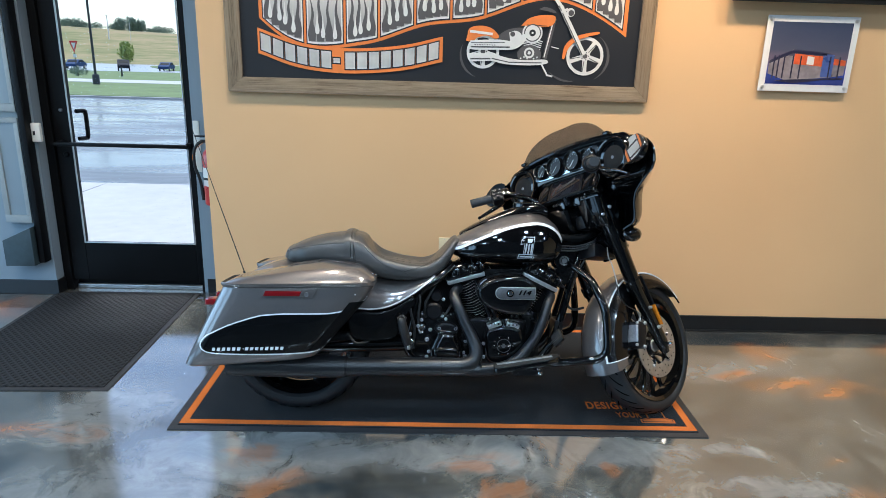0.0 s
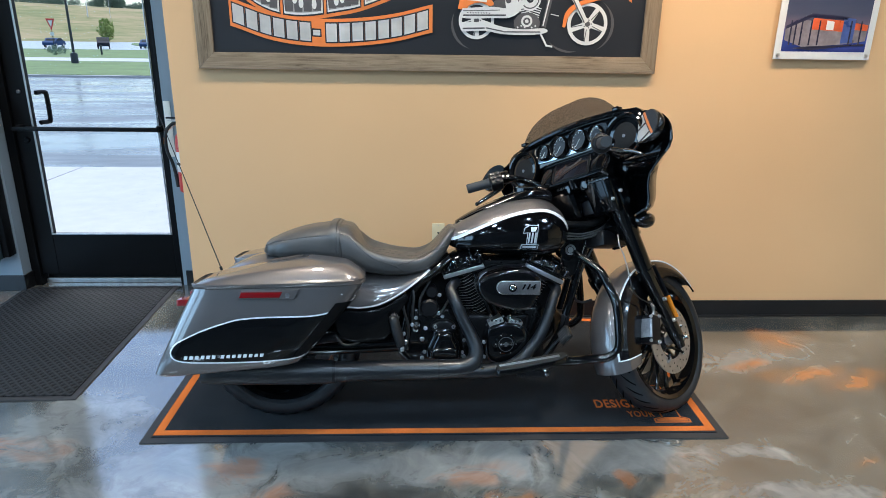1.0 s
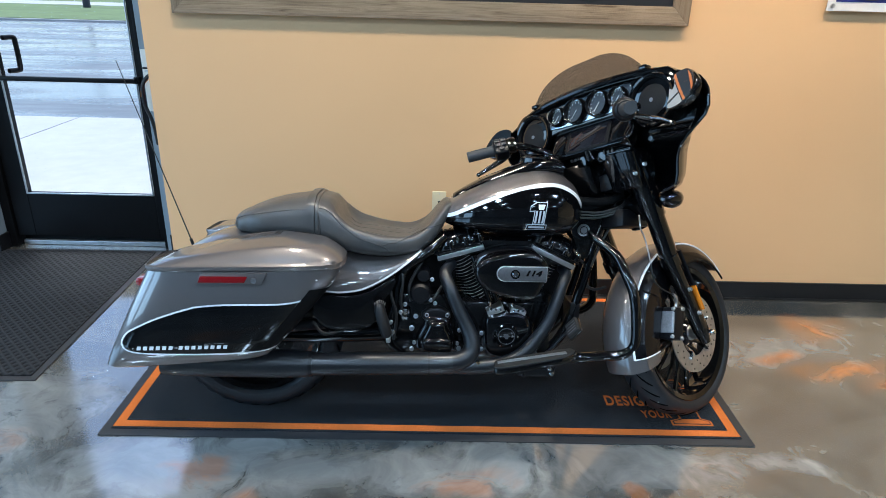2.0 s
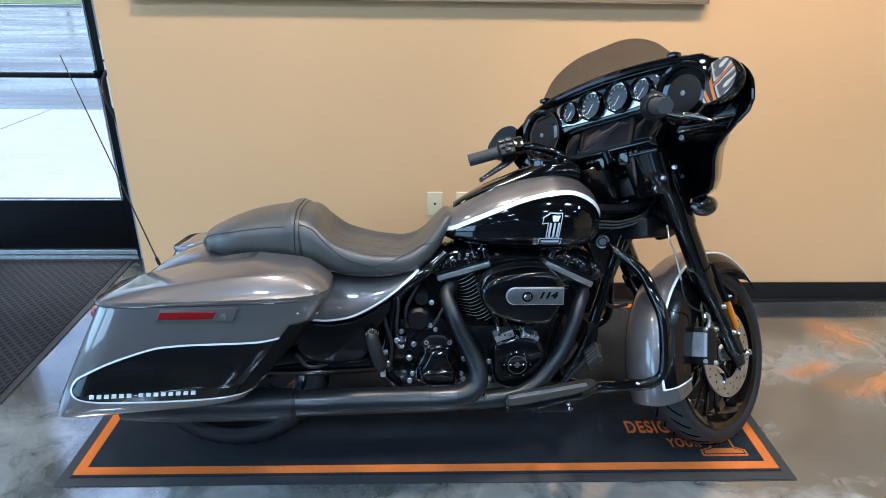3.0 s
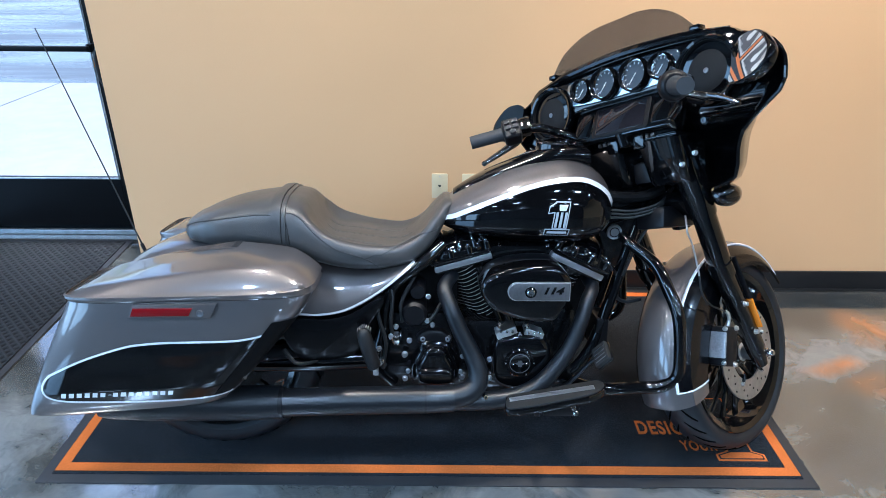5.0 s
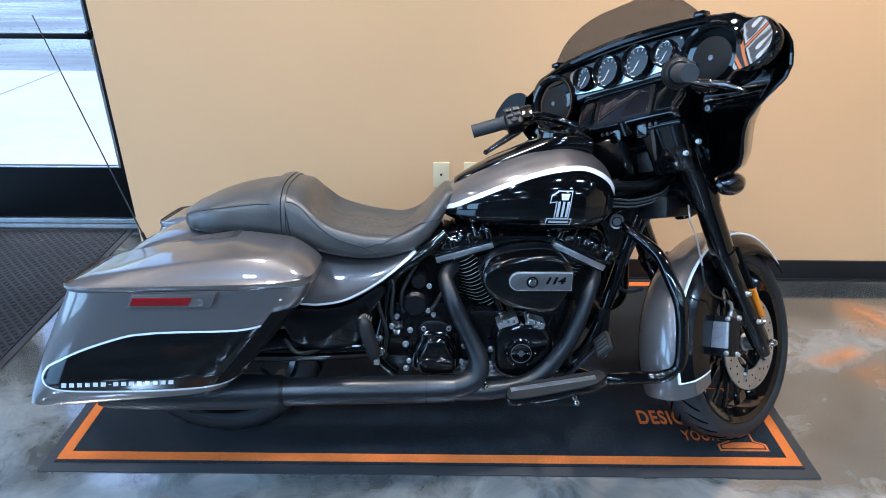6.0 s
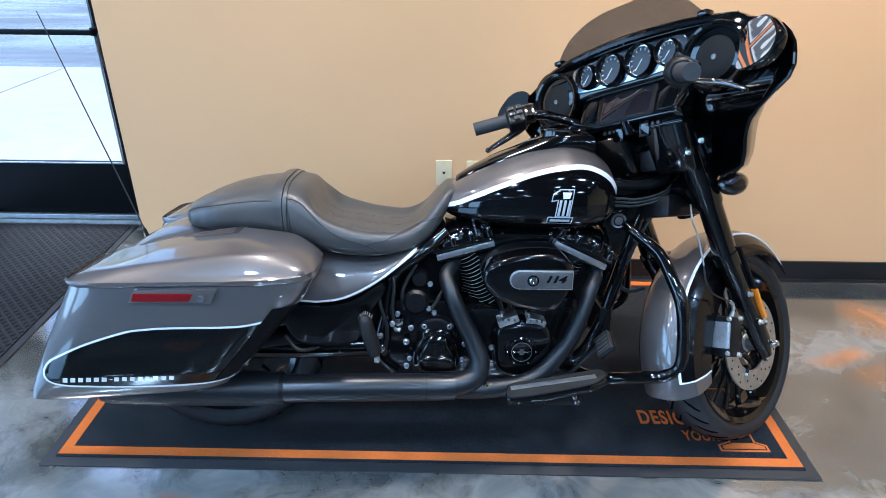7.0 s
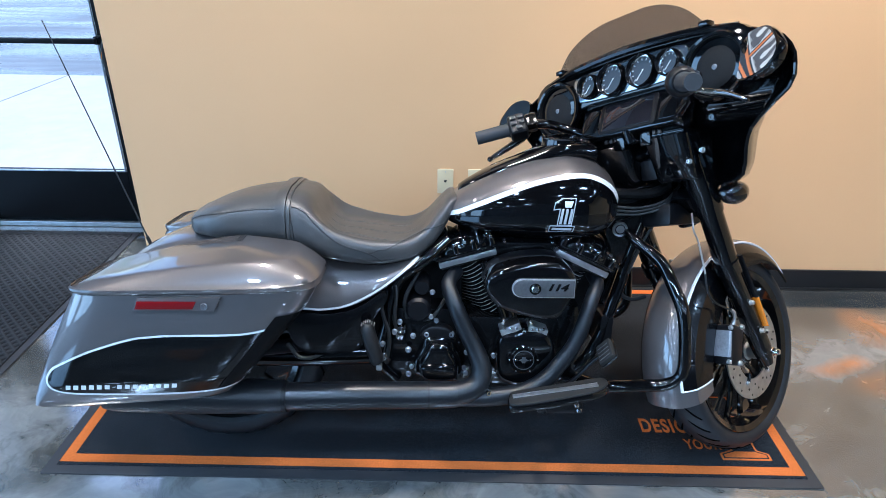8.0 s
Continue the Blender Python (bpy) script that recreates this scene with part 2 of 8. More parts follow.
STITCH = mat("grey_stitch_thread", (0.10, 0.10, 0.105), 0.7)


def flake_paint():
    m = mat("metallic_grey_paint", (0.20, 0.185, 0.185), 0.28, metal=0.62, coat=1.0, coat_rough=0.03)
    k = Nodes(m)
    v = k.coords()
    flake = k.n.new("ShaderNodeTexVoronoi")
    flake.inputs["Scale"].default_value = 1600
    k.link(v, flake.inputs["Vector"])
    k.base(k.mix(0.5, k.ramp(flake.outputs["Color"], [(0.0, (0.088, 0.079, 0.078)), (1.0, (0.202, 0.179, 0.174))]), (0.132, 0.118, 0.114)))
    k.rough(k.noise(v, 25, 3), 0.34, 0.42)
    k.p.inputs["Coat IOR"].default_value = 1.7
    return m


SILVER = flake_paint()


def mat_pile(name, colour, rough=0.95, sheen=0.0, fleck=0.5):
    m = mat(name, colour, rough, spec=0.02)
    k = Nodes(m)
    v = k.coords()
    f = k.noise(v, 420, 2)
    col = k.mix(k.noise(v, 5, 4), tuple(c * 0.75 for c in colour), tuple(c * 1.25 for c in colour))
    speck = k.ramp(k.noise(v, 190, 4, 0.7), [(0.36, 1.0 - 0.75 * fleck), (0.50, 1.0), (0.66, 1.0 + 1.2 * fleck)])
    k.base(k.mix(1.0, col, speck, "MULTIPLY"))
    k.bump(f, 0.8, 0.004)
    # the fibres catch light at a shallow angle
    p = m.node_tree.nodes["Principled BSDF"]
    p.inputs["Sheen Weight"].default_value, p.inputs["Sheen Roughness"].default_value = sheen, 0.30
    p.inputs["Sheen Tint"].default_value = (0.96, 0.92, 0.88, 1)
    return m


PILE_BLACK = mat_pile("black_carpet_pile", (0.0175, 0.0198, 0.0235), sheen=0.17)
PILE_ORANGE = mat_pile("orange_carpet_pile", (0.57, 0.155, 0.035), fleck=0.18)
MAT_RUBBER = worn("mat_edge_rubber", (0.020, 0.020, 0.022), 0.55, scale=50, bump=0.001)


def barn_wood():
    m = mat("weathered_barn_wood", (0.24, 0.19, 0.13), 0.75, spec=0.3)
    k = Nodes(m)
    broad, fine = k.noise(k.coords((1.2, 18, 18)), 2.2, 8, 0.62, 1.2), k.noise(k.coords((2.5, 95, 95)), 2.0, 6, 0.65, 0.6)
    g = k.math("MULTIPLY_ADD", broad, 0.5, k.math("MULTIPLY", fine, 0.5))
    col = k.ramp(g, [(0.34, (0.060, 0.042, 0.028)), (0.45, (0.19, 0.148, 0.10)), (0.56, (0.27, 0.215, 0.15)), (0.68, (0.21, 0.178, 0.138))])
    crack = k.ramp(k.noise(k.coords((1.5, 60, 60)), 1.7, 5, 0.7, 2.0), [(0.30, 1.0), (0.36, 0.0)])
    col = k.mix(crack, col, (0.020, 0.014, 0.010))
    info = k.n.new("ShaderNodeObjectInfo")
    col = k.mix(k.math("MULTIPLY", info.outputs["Random"], 0.35), col, (0.23, 0.135, 0.065))
    k.base(col)
    k.bump(k.math("SUBTRACT", g, k.math("MULTIPLY", crack, 0.4)), 0.6, 0.006)
    return m


WOOD = barn_wood()


# ---- mesh helpers ----
def finish(bm, smooth=True, angle=35):
    bmesh.ops.recalc_face_normals(bm, faces=bm.faces)
    for f in bm.faces:
        f.smooth = smooth
    if smooth:
        for e in bm.edges:
            e.smooth = len(e.link_faces) != 2 or e.calc_face_angle(0) < radians(angle)
    return bm


def part(name, bm, material, parent=None, label="", smooth=True, angle=35, m=None):
    """Links a bmesh as one mesh object under a thing or a part."""
    if m is not None:
        bm.transform(m)
    finish(bm, smooth, angle)
    me = bpy.data.meshes.new(name)
    bm.to_mesh(me)
    bm.free()
    for x in material if isinstance(material, (list, tuple)) else (material,):
        me.materials.append(x)
    ob = new(name, me)
    if parent is not None:
        ob.parent = parent
    return tagged(ob, label) if label else ob


def structure(name, bm, material, label, smooth=False):
    return tagged(part(name, bm, material, smooth=smooth), label, kind="structure")


def box(x0, x1, y0, y1, z0, z1, bevel=0.0, seg=2, bm=None):
    b = bmesh.new()
    bmesh.ops.create_cube(b, size=1)
    bmesh.ops.transform(b, matrix=Matrix.LocRotScale(((x0 + x1) / 2, (y0 + y1) / 2, (z0 + z1) / 2), None, (x1 - x0, y1 - y0, z1 - z0)), verts=b.verts)
    if bevel:
        bmesh.ops.bevel(b, geom=b.edges[:], offset=bevel, segments=seg, profile=0.6, affect="EDGES")
    return join(bm, b) if bm else b


def join(a, b):
    me = bpy.data.meshes.new("tmp")
    b.to_mesh(me)
    b.free()
    a.from_mesh(me)
    bpy.data.meshes.remove(me)
    return a


def angles(n):
    return [2 * math.pi * k / n for k in range(n)]


def spline(points, n=8):
    """A smooth line through points."""
    p = [Vector(q) for q in points]
    p = [2 * p[0] - p[1]] + p + [2 * p[-1] - p[-2]]
    out = []
    for i in range(1, len(p) - 2):
        for k in range(n):
            t = k / n
            a, b, c, d = p[i - 1:i + 3]
            out.append(0.5 * (2 * b + (c - a) * t + (2 * a - 5 * b + 4 * c - d) * t * t + (3 * b - a - 3 * c + d) * t ** 3))
    return out + [p[-2]]


def smooth_fn(pairs):
    """A smooth function through (x, y) pairs."""
    xs, ys = np.array([p[0] for p in pairs], float), np.array([p[1] for p in pairs], float)
    m = np.gradient(ys, xs)

    def f(x):
        x = min(max(x, xs[0]), xs[-1])
        i = int(min(max(np.searchsorted(xs, x) - 1, 0), len(xs) - 2))
        h = xs[i + 1] - xs[i]
        t = (x - xs[i]) / h
        return float((2 * t ** 3 - 3 * t * t + 1) * ys[i] + (t ** 3 - 2 * t * t + t) * h * m[i] + (3 * t * t - 2 * t ** 3) * ys[i + 1] + (t ** 3 - t * t) * h * m[i + 1])

    return f


def closed_line(points, n=5):
    p = [Vector((x, 0, z)) for x, z in points]
    out = []
    m = len(p)
    for i in range(m):
        a, b, c, d = p[i - 1], p[i], p[(i + 1) % m], p[(i + 2) % m]
        for k in range(n):
            t = k / n
            q = 0.5 * (2 * b + (c - a) * t + (2 * a - 5 * b + 4 * c - d) * t * t + (3 * b - a - 3 * c + d) * t ** 3)
            out.append((q.x, q.z))
    return out


def loft(rings, closed=True, caps=True, bm=None):
    b = bm or bmesh.new()
    vs = [[b.verts.new(p) for p in r] for r in rings]
    n = len(vs[0])
    for r, s in zip(vs, vs[1:]):
        for i in range(n if closed else n - 1):
            j = (i + 1) % n
            b.faces.new((r[i], r[j], s[j], s[i]))
    if caps and closed:
        b.faces.new(vs[0][::-1])
        b.faces.new(vs[-1])
    return b


def tube(points, r, n=12, smooth=6, bm=None, flat=1.0):
    """A round bar along a smooth line; r is a radius or a list of one for each point."""
    pts = spline(points, smooth) if smooth > 1 else [Vector(p) for p in points]
    if isinstance(r, (int, float)):
        rs = [r] * len(pts)
    else:
        rs = [float(v) for v in np.interp(np.linspace(0, len(r) - 1, len(pts)), range(len(r)), r)]
    rings, side = [], None
    for i, p in enumerate(pts):
        d = (pts[min(i + 1, len(pts) - 1)] - pts[max(i - 1, 0)]).normalized()
        if side is None:
            side = d.cross(Vector((0, 0, 1)) if abs(d.z) < 0.9 else Vector((1, 0, 0))).normalized()
        side = (side - d * side.dot(d)).normalized()
        up = d.cross(side)
        rings.append([p + rs[i] * (math.cos(a) * side + flat * math.sin(a) * up) for a in angles(n)])
    return loft(rings, bm=bm)


def lathe(profile, n=48, m=None, bm=None, closed_profile=False):
    """Turns a profile of (radius, along) about the y axis."""
    b = bm or bmesh.new()
    rings = []
    for r, y in profile:
        rings.append([b.verts.new((r * math.cos(a), y, r * math.sin(a))) for a in angles(n)])
    pairs = list(zip(rings, rings[1:])) + ([(rings[-1], rings[0])] if closed_profile else [])
    made = []
    for r, s in pairs:
        for i in range(n):
            j = (i + 1) % n
            made.append(b.faces.new((r[i], r[j], s[j], s[i])))
    if not closed_profile:
        if profile[0][0] > 1e-4:
            b.faces.new(rings[0])
        if profile[-1][0] > 1e-4:
            b.faces.new(rings[-1][::-1])
    bmesh.ops.remove_doubles(b, verts=b.verts, dist=1e-6)
    if m is not None:
        bmesh.ops.transform(b, matrix=m, verts=b.verts)
    return b


def plate(outline, thick, m=None, bevel=0.0, bm=None):
    """A flat plate: an outline of (x, z) in the plane y = 0, thick along +y."""
    b = bmesh.new()
    lo, hi = [b.verts.new((x, 0, z)) for x, z in outline], [b.verts.new((x, thick, z)) for x, z in outline]
    b.faces.new(lo)
    b.faces.new(hi[::-1])
    n = len(lo)
    for i in range(n):
        b.faces.new((lo[i], lo[(i + 1) % n], hi[(i + 1) % n], hi[i]))
    bmesh.ops.recalc_face_normals(b, faces=b.faces)
    if bevel:
        e = [e for e in b.edges if len({round(v.co.y, 6) for v in e.verts}) == 1]
        bmesh.ops.bevel(b, geom=e, offset=bevel, segments=2, profile=0.6, affect="EDGES", clamp_overlap=True)
    if m is not None:
        bmesh.ops.transform(b, matrix=m, verts=b.verts)
    return join(bm, b) if bm else b


def rod(a, b, r, n=12, bm=None):
    return tube([a, b], r, n, 1, bm)


def rounded(x0, x1, z0, z1, r, n=5):
    out = []
    for cx, cz, a0 in ((x1 - r, z0 + r, -90), (x1 - r, z1 - r, 0), (x0 + r, z1 - r, 90), (x0 + r, z0 + r, 180)):
        for k in range(n + 1):
            a = radians(a0 + 90 * k / n)
            out.append((cx + r * math.cos(a), cz + r * math.sin(a)))
    return out


def text_mesh(body, size, m, depth=0.0, shear=0.0, bold=0.0, spacing=1.0):
    """Lettering in the built-in font, as a bmesh; m takes its plane (x along, y up) to its place."""
    cu = bpy.data.curves.new("text", "FONT")
    cu.body, cu.size, cu.extrude, cu.shear, cu.offset = body, size, depth, shear, bold
    cu.space_character = spacing
    cu.align_x, cu.align_y = "CENTER", "CENTER"
    ob = bpy.data.objects.new("text", cu)
    me = bpy.data.meshes.new_from_object(ob)
    b = bmesh.new()
    b.from_mesh(me)
    bpy.data.objects.remove(ob)
    bpy.data.curves.remove(cu)
    bpy.data.meshes.remove(me)
    bmesh.ops.transform(b, matrix=m, verts=b.verts)
    return b


def thing(name, label, category, m=None, group="", kind=""):
    e = new(name)
    if m is not None:
        e.matrix_world = m
    e.empty_display_size = 0.1
    return tagged(e, label, category, group, kind)


# ---- the room ----
X0, X1, Y0 = -6.0, 6.0, -9.0
structure("floor", box(X0 - 0.3, X1 + 0.3, Y0 - 0.3, 0.66, -0.15, 0.0), FLOOR, "polished stained concrete floor in grey, brown and orange")
structure("wall_north", box(-1.385, X1, 0.0, 0.16, 0.0, CEILING), BEIGE, "smooth beige painted wall behind the motorcycle")
structure("wall_return", box(-1.385, -1.235, 0.16, 0.66, 0.0, CEILING), GREY_BLUE, "grey-blue return wall beside the glass door")
structure("wall_door_side", box(-1.645, -1.385, 0.53, 0.68, 0.0, CEILING), GREY_BLUE, "narrow grey-blue wall beside the glass door")
structure("wall_north_west", box(X0, -2.62, 0.44, 0.62, 0.0, CEILING), GREY_BLUE, "grey-blue painted wall beside the entrance")
structure("wall_over_door", box(-2.62, -1.645, 0.53, 0.68, 2.30, CEILING), GREY_BLUE, "grey-blue wall above the glass door")
west = box(X0 - 0.2, X0, Y0, 0.62, 2.95, CEILING)
box(X0 - 0.2, X0, Y0, 0.62, 0.0, 0.55, bm=west)
edges = [Y0] + [y for w in WEST_WINDOWS for y in w] + [0.62]
for a, b in zip(edges[::2], edges[1::2]):
    box(X0 - 0.2, X0, a, b, 0.55, 2.95, bm=west)
structure("wall_west", west, GREY_BLUE, "grey-blue side wall of the showroom with tall windows")
DARK_GREY = wall_paint("dark_grey_wall_paint", (0.030, 0.033, 0.038))
structure("wall_east", box(X1, X1 + 0.2, Y0, 0.16, 0.0, CEILING), BEIGE, "beige side wall of the showroom")
south = box(X0, X1, Y0 - 0.2, Y0, 0.0, CEILING)
structure("wall_south", south, DARK_GREY, "dark grey wall at the back of the showroom")
structure("ceiling", box(X0 - 0.2, X1 + 0.2, Y0 - 0.2, 0.68, CEILING, CEILING + 0.15), CEIL_WHITE, "plain dark painted showroom ceiling")
base = box(-1.385, X1, -0.012, 0.0, 0.0, 0.103, 0.003)
structure("baseboard", base, BASE_BLACK, "black vinyl baseboard along the beige wall")
structure("baseboard", box(-1.62, -1.385, 0.518, 0.53, 0.0, 0.103, 0.003), BASE_BLACK, "black vinyl baseboard beside the door")
structure("baseboard", box(X0, -2.608, 0.428, 0.44, 0.0, 0.103, 0.003), BASE_BLACK, "black vinyl baseboard along the grey wall")
structure("baseboard", box(-2.62, -2.608, 0.44, 0.55, 0.0, 0.103, 0.003), BASE_BLACK, "black vinyl baseboard turning to the door")
structure("trim", box(-1.385, X1, -0.022, -0.012, 0.0, 0.012, 0.003), BASE_BLACK, "thin black foot of the baseboard")

for x, y in WALL_LIGHTS:
    ring = lathe([(0.088, 0.0), (0.115, 0.0), (0.118, 0.012), (0.088, 0.012)], 24, pose(x, y, CEILING - 0.014, 90), closed_profile=True)
    tagged(part("ceiling_light", ring, WHITE_PLASTIC), "round white recessed ceiling downlight trim", "ceiling light", "ceiling downlights")
for x, y in PANEL_LIGHTS:
    fr = box(x - 0.15, x + 0.15, y - 0.15, y - 0.122, CEILING - 0.05, CEILING - 0.002, 0.003)
    box(x - 0.15, x + 0.15, y + 0.122, y + 0.15, CEILING - 0.05, CEILING - 0.002, 0.003, bm=fr)
    box(x - 0.15, x - 0.122, y - 0.122, y + 0.122, CEILING - 0.05, CEILING - 0.002, 0.003, bm=fr)
    box(x + 0.122, x + 0.15, y - 0.122, y + 0.122, CEILING - 0.05, CEILING - 0.002, 0.003, bm=fr)
    tagged(part("ceiling_light", fr, WHITE_PLASTIC), "square white ceiling light frame", "ceiling light", "ceiling light panels")

for i, (y0, y1) in enumerate(WEST_WINDOWS):
    win = tagged(new("window_%d" % (i + 1)), "tall black-framed shop window", kind="structure")
    fr = box(X0 - 0.15, X0 - 0.09, y0, y1, 0.55, 0.62)
    box(X0 - 0.15, X0 - 0.09, y0, y1, 2.88, 2.95, bm=fr)
    for y in (y0, (y0 + y1) / 2 - 0.03, y1 - 0.06):
        box(X0 - 0.15, X0 - 0.09, y, y + 0.06, 0.62, 2.88, bm=fr)
    part("window_frame", fr, ALU_BLACK, win, smooth=False)


# ---- the entrance door ----
def entrance_door():
    y0, y1 = 0.55, 0.60
    fr = tagged(new("door_frame"), "black aluminium storefront door frame", kind="structure")
    part("jamb", box(-2.62, -2.565, 0.53, 0.66, 0.0, 2.30, 0.004), ALU_BLACK, fr, smooth=False)
    part("jamb", box(-1.662, -1.645, 0.53, 0.66, 0.0, 2.30, 0.003), ALU_BLACK, fr, smooth=False)
    part("head", box(-2.565, -1.662, 0.53, 0.66, 2.22, 2.30, 0.004), ALU_BLACK, fr, smooth=False)
    d = tagged(new("door_1"), "closed black aluminium door with one large clear pane", kind="structure")
    part("stile", box(-2.562, -2.455, y0, y1, 0.072, 2.21, 0.004), ALU_BLACK, d, smooth=False)
    part("stile", box(-1.692, -1.665, y0, y1, 0.072, 2.21, 0.004), ALU_BLACK, d, smooth=False)
    part("bottom_rail", box(-2.455, -1.692, y0, y1, 0.072, 0.343, 0.004), ALU_BLACK, d, smooth=False)
    part("top_rail", box(-2.455, -1.692, y0, y1, 2.08, 2.21, 0.004), ALU_BLACK, d, smooth=False)
    g = part("pane", box(-2.456, -1.691, 0.572, 0.578, 0.342, 2.081), GLASS, d, "clear glass pane", smooth=False)
    g.visible_shadow = False
    for bead in ((-2.455, -2.447, 0.343, 2.08), (-1.700, -1.692, 0.343, 2.08), (-2.447, -1.700, 0.343, 0.351)):
        part("glazing_bead", box(bead[0], bead[1], 0.542, 0.552, bead[2], bead[3], 0.002), ALU_THRESH, d, smooth=False)
    bar = part("push_bar", box(-2.54, -1.67, 0.47, 0.50, 1.018, 1.044, 0.008), ALU_BLACK, d, "black push bar across the pane")
    for x in (-2.53, -1.69):
        part("bracket", box(x, x + 0.03, 0.50, 0.55, 1.012, 1.05, 0.004), ALU_BLACK, bar, smooth=False)
    part("pull_handle", tube([(-2.43, 0.60, 1.235), (-2.41, 0.655, 1.235), (-2.40, 0.66, 1.215), (-2.40, 0.66, 1.075), (-2.41, 0.655, 1.055), (-2.43, 0.60, 1.055)], 0.014, 10, 5), ALU_BLACK, d, "black outer pull handle")
    part("lock_cylinder", lathe([(0.0, -0.010), (0.008, -0.010), (0.012, -0.005), (0.012, 0.004)], 16, pose(-2.50, 0.548, 1.245)), INSERT_GREY, d)
    part("lock_cylinder", lathe([(0.0, -0.012), (0.014, -0.012), (0.018, -0.006), (0.018, 0.004)], 16, pose(-2.50, 0.548, 0.955)), ALU_BLACK, d)
    structure("threshold", box(-2.56, -1.662, 0.575, 0.66, 0.0, 0.03, 0.006), ALU_THRESH, "worn aluminium door threshold")
    structure("weather_strip", box(-2.56, -1.665, 0.60, 0.62, 0.03, 0.072, 0.004), ALU_BLACK, "black rubber weather strip below the door")


entrance_door()


# ---- outside ----
CONCRETE = worn("pale_walk_concrete", (0.42, 0.415, 0.405), 0.6, scale=6, vary=0.12, bump=0.002)
GRASS = worn("mown_grass", (0.125, 0.175, 0.06), 0.9, scale=3, vary=0.4)
HILL = mat("rough_meadow", (0.22, 0.22, 0.11), 0.95, spec=0.1)
hk = Nodes(HILL)
hill_mix = hk.math("MULTIPLY_ADD", hk.noise(hk.coords((0.02, 0.05, 0.05)), 1.6, 7, 0.65), 0.6, hk.math("MULTIPLY", hk.noise(hk.coords((0.1, 0.3, 0.3)), 1.5, 6, 0.7), 0.4))
hk.base(hk.ramp(hill_mix, [(0.34, (0.120, 0.160, 0.062)), (0.45, (0.23, 0.215, 0.105)), (0.56, (0.34, 0.265, 0.155)), (0.68, (0.22, 0.205, 0.10))]))
ROAD = worn("damp_road", (0.30, 0.31, 0.325), 0.3, scale=2, vary=0.2)
# leaf green, paled and greyed to carry the haze over the hill
HAZY_LEAF = worn("hazy_tree_leaves", (0.17, 0.235, 0.17), 0.8, scale=0.6, vary=0.4)
YOUNG_LEAF = worn("young_tree_leaves", (0.30, 0.36, 0.10), 0.8, scale=0.8, vary=0.35)
BARK = worn("tree_bark", (0.10, 0.075, 0.055), 0.9, scale=8)
POLE = worn("dark_pole_paint", (0.03, 0.032, 0.035), 0.5)
CAR_DARK = worn("dark_car_paint", (0.02, 0.022, 0.03), 0.7, spec=0.15)
CAR_BLUE = worn("blue_car_paint", (0.03, 0.06, 0.14), 0.7, spec=0.15)
CAR_GLASS = mat("car_window_glass", (0.012, 0.015, 0.018), 0.5, spec=0.1)
SIGN_WHITE = worn("sign_white", (0.75, 0.75, 0.75), 0.5, vary=0.05)
SIGN_RED = worn("sign_red", (0.55, 0.03, 0.03), 0.5, vary=0.05)


def wet_asphalt():
    m = mat("wet_asphalt", (0.10, 0.10, 0.105), 0.2)
    k = Nodes(m)
    v = k.coords((0.25, 1, 1))
    puddle = k.noise(v, 0.9, 5, 0.6, 0.5)
    k.base(k.ramp(k.noise(k.coords(), 0.5, 4), [(0.3, (0.085, 0.088, 0.093)), (0.7, (0.15, 0.15, 0.155))]))
    k.rough(k.ramp(puddle, [(0.40, 0.0), (0.62, 1.0)]), 0.08, 0.42)
    k.bump(k.noise(k.coords(), 60, 3), 0.3, 0.004)
    return m


ASPHALT = wet_asphalt()


def crest(x):
    """Height of the hill's crest, which sinks towards the east."""
    return 10.2 - 0.04 * (min(0, max(-200, x)) + 104)


def outside():
    g = bmesh.new()
    bmesh.ops.create_grid(g, x_segments=96, y_segments=96, size=1)
    for v in g.verts:
        x, y = v.co.x * 700, v.co.y * 700
        rise = min(1, max(0, (y - 150) / 82))
        v.co = (x, y, -0.32 + rise * rise * (3 - 2 * rise) * (crest(x) + 0.32 + 0.5 * noise.noise((x * 0.01, y * 0.01, 0))))
    structure("ground", g, HILL, "broad meadow rising to a low hill", smooth=True)
    structure("pavement", box(-30, 30, 0.68, 4.7, -0.14, -0.02), CONCRETE, "pale concrete walk outside the door")
    for x in (-7.6, -4.33, -1.1):
        structure("pavement_joint", box(x, x + 0.012, 0.7, 4.69, -0.02, -0.0185), POLE, "dark joint in the concrete walk")
    structure("parking_lot", box(-90, 60, 4.7, 25.0, -0.30, -0.15), ASPHALT, "wet asphalt parking lot with puddles")
    structure("kerb", box(-90, 60, 25.0, 25.30, -0.30, -0.08, 0.02), CONCRETE, "pale concrete kerb")
    structure("verge", box(-140, 90, 25.25, 39.8, -0.31, -0.06), GRASS, "strip of mown grass")
    structure("footpath", box(-140, 90, 39.8, 45.5, -0.31, -0.05), CONCRETE, "pale footpath between the grass strips")
    structure("verge", box(-200, 120, 45.5, 74, -0.31, -0.07), GRASS, "strip of mown grass beside the road")
    structure("road", box(-300, 200, 74, 152, -0.31, -0.10), ROAD, "damp grey main road")
    island = closed_line([(-33, -84.5), (-41, -98), (-52, -121), (-57, -140), (-42, -143), (-22, -105), (-20, -88)], 4)
    structure("verge", plate(island, 0.06, pose(0, 0, -0.11, 90)), GRASS, "grass island between the lanes")


